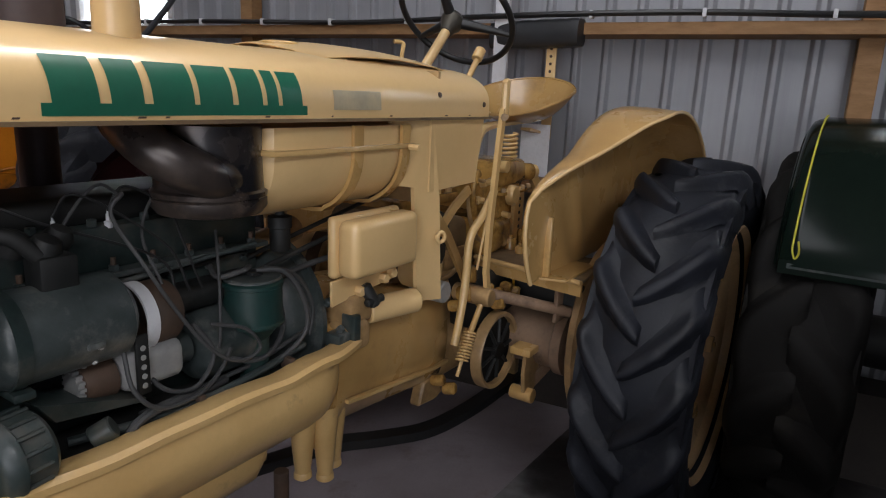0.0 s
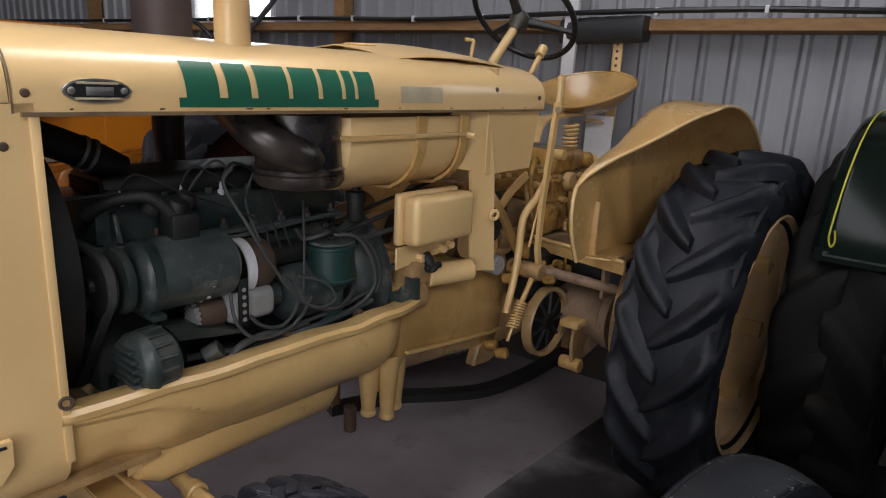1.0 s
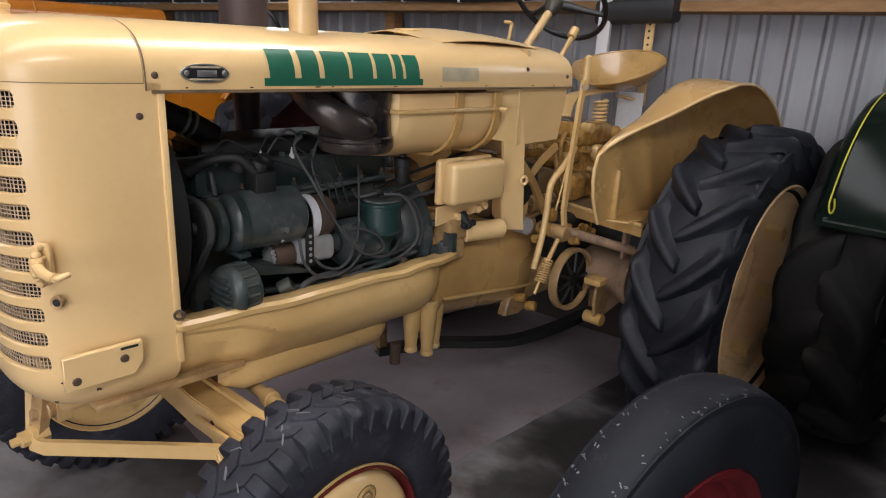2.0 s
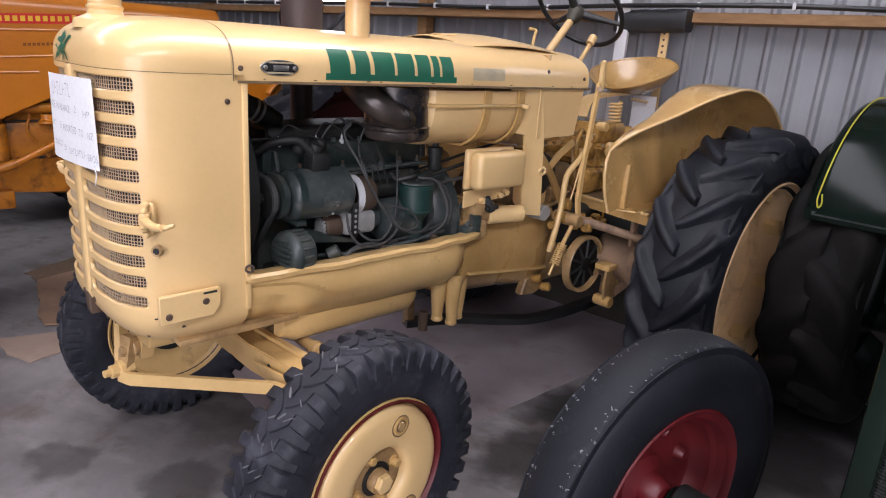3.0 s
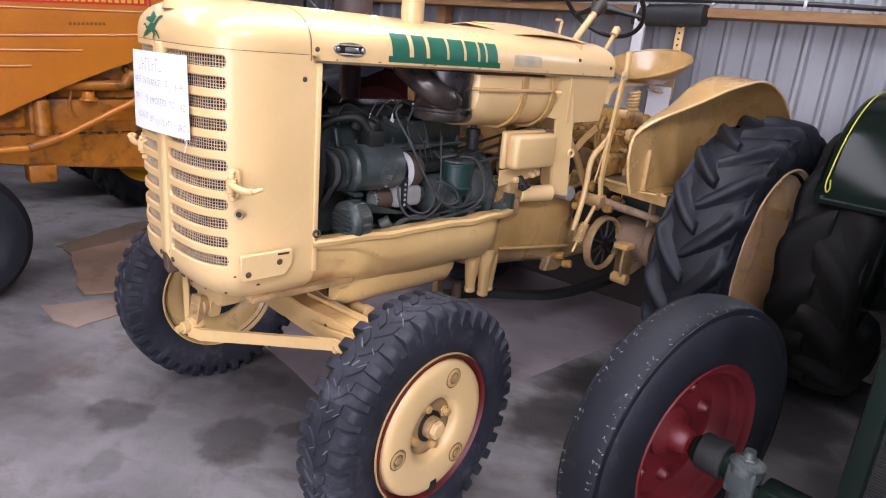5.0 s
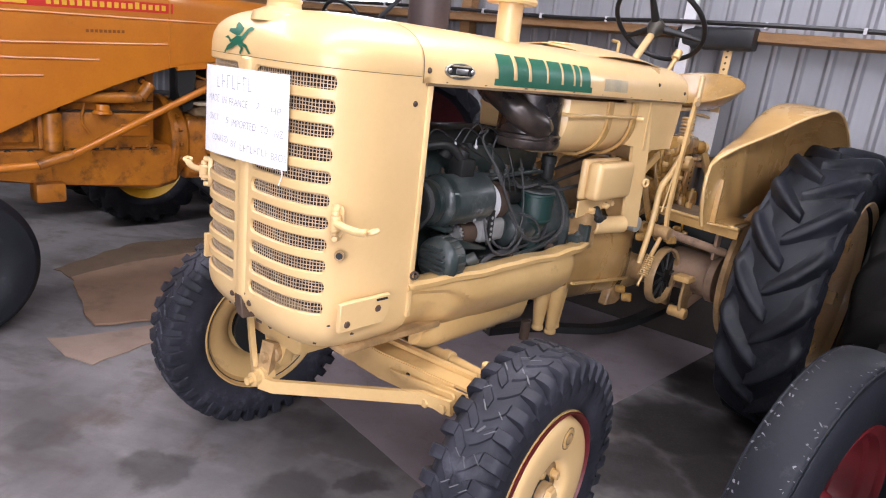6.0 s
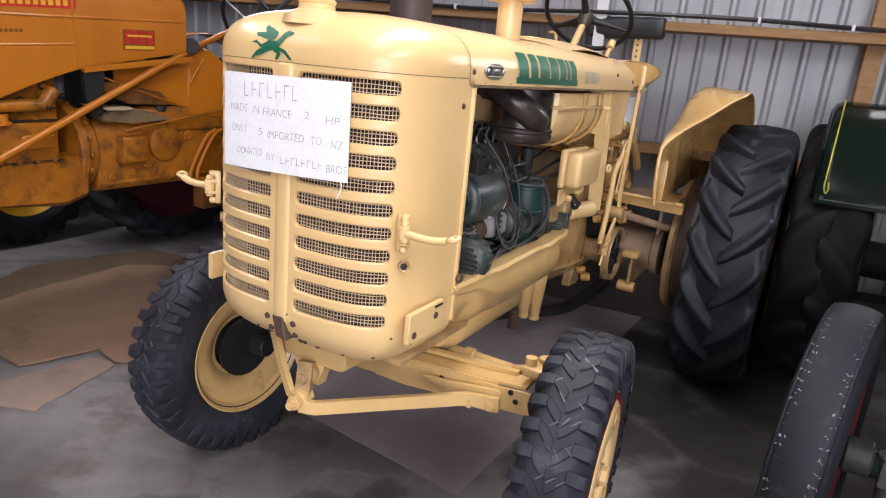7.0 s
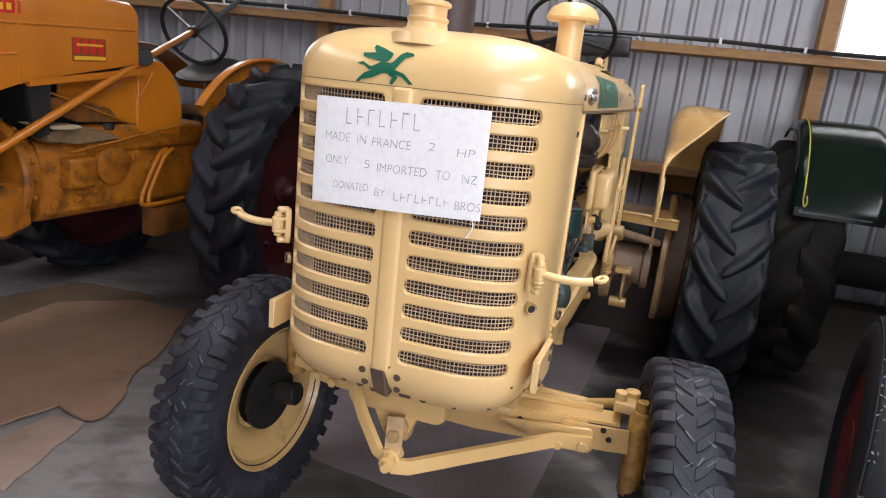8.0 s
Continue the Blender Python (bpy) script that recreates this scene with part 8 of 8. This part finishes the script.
def arc_guard(parent, cx, cz, r, y0, y1, a0, a1, material, label, skirt=0.0):
    rows = []
    n = 24
    for k in range(n + 1):
        a = radians(a0 + (a1 - a0) * k / n)
        c, s = math.cos(a), math.sin(a)
        across = [(0.0, 0.0), (0.04, 0.004), (0.5, 0.006), (0.96, 0.004), (1.0, 0.0)]
        if skirt:                                   # a rolled shoulder on both edges
            across = [(0.0, -skirt), (0.004, -skirt * 0.6), (0.022, -skirt * 0.26), (0.055, -0.005), (0.10, 0.002), (0.13, 0.004), (0.5, 0.006), (0.88, 0.004), (0.95, -0.004), (0.985, -skirt * 0.3), (1.0, -skirt * 0.7)]
        row = [Vector((cx + (r + h) * c, y0 + (y1 - y0) * q, cz + (r + h) * s)) for q, h in across]
        rows.append(row)
    return shell(part("mudguard", loft(bmesh.new(), rows), material, parent, label), 0.004, 0), rows


g, rows = arc_guard(orange, 2.12, 0.75, 0.78, -0.53, -0.49, 140, 40, ORANGE, "orange mudguard", 0.0)
part("mudguard_bead", sweep(bmesh.new(), [r[0] for r in rows], ring_section(0.012, 6)), ORANGE, g)
bm = bmesh.new()
loft(bm, [[r[-1] for r in rows], [Vector((2.12, -0.49, 0.75)).lerp(r[-1], 0.5) for r in rows]])
shell(part("mudguard_wall", bm, ORANGE_DIRTY, g), 0.004, 0)
arc_guard(orange, 2.10, 0.76, 0.80, 0.42, 0.66, 165, 40, ORANGE, "orange mudguard")
for dx in (0.0, 0.05):
    bm = bmesh.new()
    tube(bm, [(1.56 + dx, -0.26, 0.985), (1.48 + dx, -0.28, 0.955), (1.40 + dx, -0.29, 0.85), (1.345 + dx, -0.29, 0.735), (1.385 + dx, -0.29, 0.69), (1.70, -0.28, 0.695)], 0.0125, 5, 8)
    part("foot_loop", bm, ORANGE, orange, "bent orange foot loop")
part("axle_bracket", box(bmesh.new(), (1.43, -0.30, 0.50), (1.73, -0.2, 0.665), 0.012), GRIME_ORANGE, orange)
part("front_axle", box(bmesh.new(), (-0.50, -0.42, 0.36), (-0.40, 0.42, 0.42), 0.01), ORANGE_DIRTY, orange, "orange front axle")
part("front_bolster", box(bmesh.new(), (-0.55, -0.14, 0.42), (-0.35, 0.14, 0.80), 0.02), ORANGE_DIRTY, orange)
part("bolster_bracket", box(bmesh.new(), (-0.02, -0.29, 0.60), (0.12, -0.17, 0.70), 0.012), ORANGE_DIRTY, orange)
part("radiator_front", box(bmesh.new(), (-1.18, -0.3, 0.75), (-1.10, 0.3, 1.70), 0.03), ORANGE, orange)
part("rear_axle", rod(bmesh.new(), (2.01, -0.62, 0.765), (2.01, 0.62, 0.765), 0.10), ORANGE_DIRTY, orange)


def road_wheel(parent, m, R, w, rim, tyre_bm, disc_mat, rubber, dish=0.03, label="", lugs=0, marks=None, bars=None, deep=False):
    if deep:
        near = [(0, 0.052), (rim * 0.36, 0.050), (rim * 0.52, 0.044), (rim * 0.70, 0.050), (rim * 0.79, 0.040), (rim * 0.835, 0.010), (rim * 0.85, -0.018), (rim * 0.90, -0.028), (rim * 0.925, -0.054), (rim * 0.985, -0.058), (rim * 1.03, -0.070), (rim * 1.045, -0.066)]
        bm = lathe(bmesh.new(), near + [(rim * 1.0, -0.040), (rim * 0.95, -0.03), (rim * 0.93, 0.03), (rim * 1.03, 0.055), (rim * 1.0, 0.06), (rim * 0.88, 0.05), (rim * 0.70, 0.062), (0, 0.064)], (0, 0, 0), (0, 1, 0), 56)
    else:
        bm = lathe(bmesh.new(), [(0, dish + 0.01), (rim * 0.35, dish + 0.006), (rim * 0.5, dish), (rim * 0.8, dish - 0.012), (rim * 0.93, -w * 0.22), (rim * 0.985, -w * 0.36), (rim * 1.06, -w * 0.42), (rim * 1.06, -w * 0.36), (rim * 0.95, -w * 0.18), (rim * 0.95, w * 0.2), (rim * 1.06, w * 0.38), (rim * 1.0, w * 0.40), (rim * 0.9, w * 0.22), (rim * 0.88, dish + 0.02), (rim * 0.5, dish + 0.02), (0, dish + 0.03)], (0, 0, 0), (0, 1, 0), 48)
    wheel = part("wheel", bm, disc_mat, parent, label)
    wheel.matrix_local = m
    part("tyre", tyre_bm, rubber, wheel, angle=50)
    if bars:
        tread_bars(wheel, R, w, *bars, rubber)
    if marks:
        tagged(part("tread_flecks", marks, CHIP_WHITE, wheel, smooth=False), kind="stuff")
    part("hub", lathe(bmesh.new(), [(0, -0.075), (0.03, -0.072), (0.042, -0.06), (0.05, -0.02), (0.085, 0.0), (0.09, 0.03), (0, 0.03)], (0, dish - 0.01, 0), (0, 1, 0), 24), disc_mat, wheel)
    for k in range(lugs):
        a = 2 * math.pi * k / lugs + 0.3
        part("wheel_nut", lathe(bmesh.new(), [(0, -0.026), (0.012, -0.024), (0.02, -0.012), (0.024, 0.006)], (rim * 0.60 * math.cos(a), dish - 0.002, rim * 0.60 * math.sin(a)), (0, 1, 0), 10), disc_mat, wheel)
    return wheel


for s in (-1, 1):
    turn = 0 if s < 0 else 180
    road_wheel(orange, pose(-0.45, s * 0.45, 0.38, 0, 0, turn), 0.38, 0.16, 0.21, smooth_tyre(0.38, 0.16, 0.21), RED, RUBBER_DUSTY, 0.0, "red front wheel with a ribbed tyre", 5)
    road_wheel(orange, pose(2.01, s * 0.80, 0.765, 0, 0, turn), 0.765, 0.36, 0.58, bar_tyre(0.765, 0.36, 0.58, 0.045), RED_SHADED, RUBBER_DUSTY, 0.06, "shade-darkened red back wheel with a bar-tread tyre", 8, None, (20, -0.26, 0.045, 0.08))

# a wheel of a machine farther back
farther = thing("tractor", TRACTOR @ pose(1.15, 4.1, 0), "dark tractor with yellow wheels parked farther back", "tractor")
road_wheel(farther, pose(0, -0.45, 0.5), 0.5, 0.24, 0.30, bar_tyre(0.5, 0.24, 0.30), YELLOW_DECAL, RUBBER, 0.02, "yellow wheel with a black tyre", 6, None, (20, -0.26, 0.036, 0.06))
road_wheel(farther, pose(0, 0.45, 0.5, 0, 0, 180), 0.5, 0.24, 0.30, bar_tyre(0.5, 0.24, 0.30), YELLOW_DECAL, RUBBER, 0.02, "yellow wheel with a black tyre", 6, None, (20, -0.26, 0.036, 0.06))
part("axle_beam", rod(bmesh.new(), (0, -0.45, 0.5), (0, 0.45, 0.5), 0.06), ENGINE_BLACK, farther)
part("engine_body", soft_block(bmesh.new(), -0.9, 0.9, -0.2, 0.2, 0.5, 1.0, 0.06), ENGINE_BLACK, farther)

# ---- dark green tractor on the other side ----
GY = -2.15
green = thing("tractor", TRACTOR @ pose(0, GY, 0), "dark green vintage tractor with red front wheels", "tractor")
for s in (-1, 1):
    turn = 180 if s > 0 else 0
    # inner side of the dish faces the tractor, so the outer turn is flipped
    road_wheel(green, pose(0.943, s * 0.808, 0.463, 0, 0, -9.5 if s > 0 else 170.5), 0.463, 0.150, 0.266, smooth_tyre(0.463, 0.150, 0.266, (-0.42, 0.42)), RED, RUBBER_DUSTY, 0.045, "dark red front wheel with a worn smooth tyre", 7, sipe_marks(0.463, 0.150, 90, (-0.375, -0.31, 0.30, 0.37), 0.0062, 9, 0.30), None, True)
    road_wheel(green, pose(2.87, s * 0.90, 0.70, 0, 0, turn), 0.70, 0.36, 0.42, bar_tyre(0.70, 0.36, 0.42, 0.034), DARK_GREEN, RUBBER_DARK, 0.06, "back wheel with a bar-tread tyre in shade-darkened rubber", 8, None, (14, -0.34, 0.032, 0.115))
    gm, rows = arc_guard(green, 2.80, 0.95, 0.56, s * 0.997, s * 0.575, 168, 62, DARK_GREEN, "glossy dark green mudguard", 0.05)
    part("mudguard_bead", sweep(bmesh.new(), [r[0] + (r[0] - Vector((2.80, r[0].y, 0.95))).normalized() * 0.004 for r in rows], ring_section(0.008, 8)), DARK_GREEN, gm)
    part("mudguard_lip", flat_bar(bmesh.new(), [rows[0][2] + Vector((-0.008, 0, 0.0)), rows[0][-2] + Vector((-0.008, 0, 0.0))], 0.012, 0.044), DARK_GREEN, gm)
    part("lip_wear", flat_bar(bmesh.new(), [rows[0][2].lerp(rows[0][-2], q) + Vector((-0.0155, 0, 0.004)) for q in (0.06, 0.45, 0.86)], 0.002, 0.016), ENGINE_DUSTY, gm, "scuffed bare strip along the lip")
    part("front_kingpin", lathe(bmesh.new(), [(0, -0.14), (0.03, -0.14), (0.036, -0.12), (0.036, 0.06), (0.05, 0.065), (0.05, 0.09), (0.03, 0.1), (0.02, 0.102), (0.016, 0.13), (0, 0.132)], (0.925, s * 0.60, 0.412), seg=18), ENGINE_DUSTY, green)
    part("kingpin_block", box(bmesh.new(), (0.885, s * 0.60 - 0.042, 0.405), (0.965, s * 0.60 + 0.042, 0.500), 0.012), ENGINE_DUSTY, green, "greasy grey-green king pin block")
    part("kingpin_nut", hexagon(bmesh.new(), (0.925, s * 0.60, 0.500), (0, 0, 1), 0.027, 0.022), ENGINE_DUSTY, green, smooth=False)
    part("hub_seal", rod(bmesh.new(), (0.94, s * 0.66, 0.463), (0.943, s * 0.74, 0.463), 0.058), ENGINE_BLACK, green)
    part("steering_link", rod(bmesh.new(), (0.90, s * 0.56, 0.44), (1.06, s * 0.30, 0.44), 0.020), DARK_GREEN, green)
    part("stub_axle", rod(bmesh.new(), (0.94, s * 0.60, 0.455), (0.95, s * 0.76, 0.455), 0.045), DARK_GREEN, green)
part("front_axle", box(bmesh.new(), (0.88, -0.55, 0.40), (0.98, 0.55, 0.47), 0.015), DARK_GREEN, green, "dark green front axle")
grille = part("radiator_frame", box(bmesh.new(), (0.735, 0.305, 0.45), (0.80, 0.352, 1.44), 0.012), DARK_GREEN, green, "dark green radiator frame with wire mesh")
part("frame_post", box(bmesh.new(), (0.735, -0.352, 0.45), (0.80, -0.305, 1.44), 0.012), DARK_GREEN, grille)
part("frame_top", box(bmesh.new(), (0.737, -0.304, 1.38), (0.80, 0.304, 1.44), 0.012), DARK_GREEN, grille)
part("frame_foot", box(bmesh.new(), (0.737, -0.304, 0.45), (0.80, 0.304, 0.50), 0.012), DARK_GREEN, grille)
bm = bmesh.new()
for k in range(86):
    y = -0.30 + 0.6 * k / 85
    box(bm, (0.7635, y - 0.0012, 0.5), (0.7665, y + 0.0012, 1.38), 0)
for k in range(126):
    z = 0.502 + 0.007 * k
    box(bm, (0.7605, -0.304, z - 0.0012), (0.7635, 0.304, z + 0.0012), 0)
tagged(part("wire_mesh", bm, ENGINE_BLACK, grille, smooth=False), kind="stuff")
part("radiator_core", box(bmesh.new(), (0.79, -0.30, 0.5), (0.86, 0.30, 1.38), 0), ENGINE_BLACK, grille)
part("hood", soft_block(bmesh.new(), 0.80, 2.0, -0.33, 0.33, 1.0, 1.46, 0.12), DARK_GREEN, green, "dark green hood")
part("engine_body", soft_block(bmesh.new(), 0.86, 2.0, -0.22, 0.22, 0.5, 1.05, 0.05), ENGINE_BLACK, green)
part("transmission", soft_block(bmesh.new(), 2.0, 2.95, -0.25, 0.25, 0.5, 1.0, 0.06), ENGINE_BLACK, green)
part("rear_axle", rod(bmesh.new(), (2.87, -0.75, 0.70), (2.87, 0.75, 0.70), 0.10), ENGINE_BLACK, green)
rows = [[Vector((2.75 + 0.2 * f * math.cos(2 * math.pi * k / 28), 0.22 * f * math.sin(2 * math.pi * k / 28), 1.42 + 0.1 * f ** 2.2)) for k in range(28)] for f in (0.02, 0.4, 0.7, 0.9, 1.0)]
shell(part("seat", loft(bmesh.new(), rows, closed=True), CREAM_LOW, green, "pale pan seat"), 0.006, 0)
part("seat_post", rod(bmesh.new(), (2.7, 0, 0.95), (2.75, 0, 1.42), 0.03), DARK_GREEN, green)

cord = thing("cord", TRACTOR, "yellow nylon cord looped over the green mudguard", "cord")
bm = bmesh.new()
pts = []
for k in range(20):
    a = radians(88 + 74 * k / 19)
    pts.append((2.80 + 0.571 * math.cos(a), -1.200 + 0.006 * k / 19, 0.95 + 0.571 * math.sin(a)))
x, y, z = pts[-1]
pts += [(x - 0.004, y - 0.004, z - 0.02), (x - 0.004, y - 0.012, z - 0.035), (x - 0.004, y - 0.020, z - 0.015), (x - 0.002, y - 0.014, z + 0.02)]
tube(bm, pts, 0.0032, 3, 6)
part("cord_loop", bm, ROPE, cord)

# ---- things on the floor and wall ----
def mat_sheet(name, outline, z, thick, material, label, category, wob=0.0, seed=3):
    rnd = random.Random(seed)
    pts = []
    for (a, b), (c, d) in zip(outline, outline[1:] + outline[:1]):
        n = max(2, int(math.dist((a, b), (c, d)) / 0.06))
        pts += [(a + (c - a) * k / n + rnd.uniform(-wob, wob), b + (d - b) * k / n + rnd.uniform(-wob, wob)) for k in range(n)]
    ob = part(name, prism(bmesh.new(), pts, z, z + thick, "z", 0), material, smooth=False)
    ob.matrix_world = TRACTOR
    return tagged(ob, label, category)


mat_sheet("floor_sheet", [(0.66, 1.0), (0.64, 0.43), (0.60, 0.03), (0.57, -0.27), (1.25, -0.30), (1.78, -0.315), (3.20, -0.36), (3.16, 0.98)], 0.0006, 0.0012, SHEET, "pale lilac-grey sheet laid under the tractor", "sheet", 0.002)
mat_sheet("carpet", [(0.23, 2.78), (0.87, 3.12), (1.66, 2.96), (1.74, 2.40), (1.52, 2.22), (0.90, 2.40), (0.30, 2.40)], 0.001, 0.005, CARPET_DARK, "dark brown carpet underlay on the concrete", "carpet", 0.014, 4)
mat_sheet("carpet", [(0.25, 2.54), (0.60, 2.66), (1.30, 2.70), (1.60, 2.38), (1.58, 2.16), (1.66, 2.04), (1.21, 1.80), (1.05, 1.72), (0.84, 1.67), (0.66, 1.55), (0.47, 1.47), (0.41, 1.53), (0.45, 1.70), (0.12, 1.79), (0.13, 1.92), (0.19, 2.23)], 0.010, 0.012, CARPET, "worn tan-brown carpet piece lying on a darker one", "carpet", 0.009, 5)
mat_sheet("carpet", [(0.39, 1.66), (0.43, 1.54), (0.36, 1.49), (-0.03, 1.385), (-0.09, 1.53), (-0.11, 1.77), (0.08, 1.70)], 0.002, 0.006, CARPET_PALE, "torn pale carpet scrap on the concrete", "carpet", 0.009, 8)

tag = part("card", box(bmesh.new(), (0.33, -0.16, 1.18), (0.47, -0.157, 1.42), 0), PAPER)
tagged(to_shed(tag), "white card pinned on the back wall", "card")

# ---- small fittings on the cream tractor's engine ----
for k in range(8):
    x = 0.455 + 0.085 * k
    part("head_stud", rod(bmesh.new(), (x, -0.148, 1.174), (x, -0.148, 1.202), 0.0055, seg=8), RUST, engine)
    part("stud_nut", hexagon(bmesh.new(), (x, -0.148, 1.176), (0, 0, 1), 0.0105, 0.011), ENGINE_DUSTY, engine, smooth=False)
for x, z in ((0.50, 1.10), (0.57, 0.96), (0.74, 0.96), (0.93, 0.96)):
    part("core_plug", lathe(bmesh.new(), [(0, 0.001), (0.020, 0.002), (0.024, 0.006), (0.027, 0.006), (0.028, -0.002)], (x, -0.116, z), (0, -1, 0), 18), ENGINE_DUSTY, engine)
for k in range(5):
    for z in (1.005, 1.137):
        bolts("tappet_bolt", [(0.645 + 0.098 * k, -0.129, z)], (0, -1, 0), 0.0085, 0.010, ENGINE_DUSTY, engine)
# plug leads, sagging to the ignition unit
for k, (x, x2) in enumerate(((0.476, 0.80), (0.617, 0.83), (0.721, 0.86))):
    bm = bmesh.new()
    tube(bm, [(x, -0.122, 1.289), (x + 0.03, -0.135, 1.325 + 0.006 * k), (x + 0.10, -0.165, 1.29), (x2 - 0.03, -0.20, 1.20 + 0.012 * k), (x2, -0.215, 1.12)], 0.003, 6, 6)
    part("plug_lead", bm, BLACK, engine, "thin black plug lead")
for pts, r, mat in (([(0.44, -0.15, 1.145), (0.62, -0.165, 1.150), (0.80, -0.16, 1.158), (1.04, -0.175, 1.18)], 0.006, ENGINE_DUSTY),
                    ([(0.56, -0.215, 0.895), (0.75, -0.26, 0.892), (0.95, -0.265, 0.905), (1.13, -0.24, 0.915)], 0.009, ENGINE_DUSTY),
                    ([(0.88, -0.20, 0.99), (0.92, -0.245, 0.945), (1.0, -0.25, 0.93), (1.08, -0.22, 0.97), (1.10, -0.18, 1.06)], 0.006, HOSE),
                    ([(0.70, -0.21, 1.02), (0.73, -0.255, 0.95), (0.80, -0.262, 0.93), (0.86, -0.245, 0.98), (0.83, -0.22, 1.05)], 0.005, HOSE)):
    bm = bmesh.new()
    tube(bm, pts, r, 6, 8)
    part("engine_pipe", bm, mat, engine)
for x in (0.80, 1.05):
    part("pipe_clip", box(bmesh.new(), (x - 0.008, -0.285, 0.888), (x + 0.008, -0.25, 0.915), 0.003), RUST, engine)
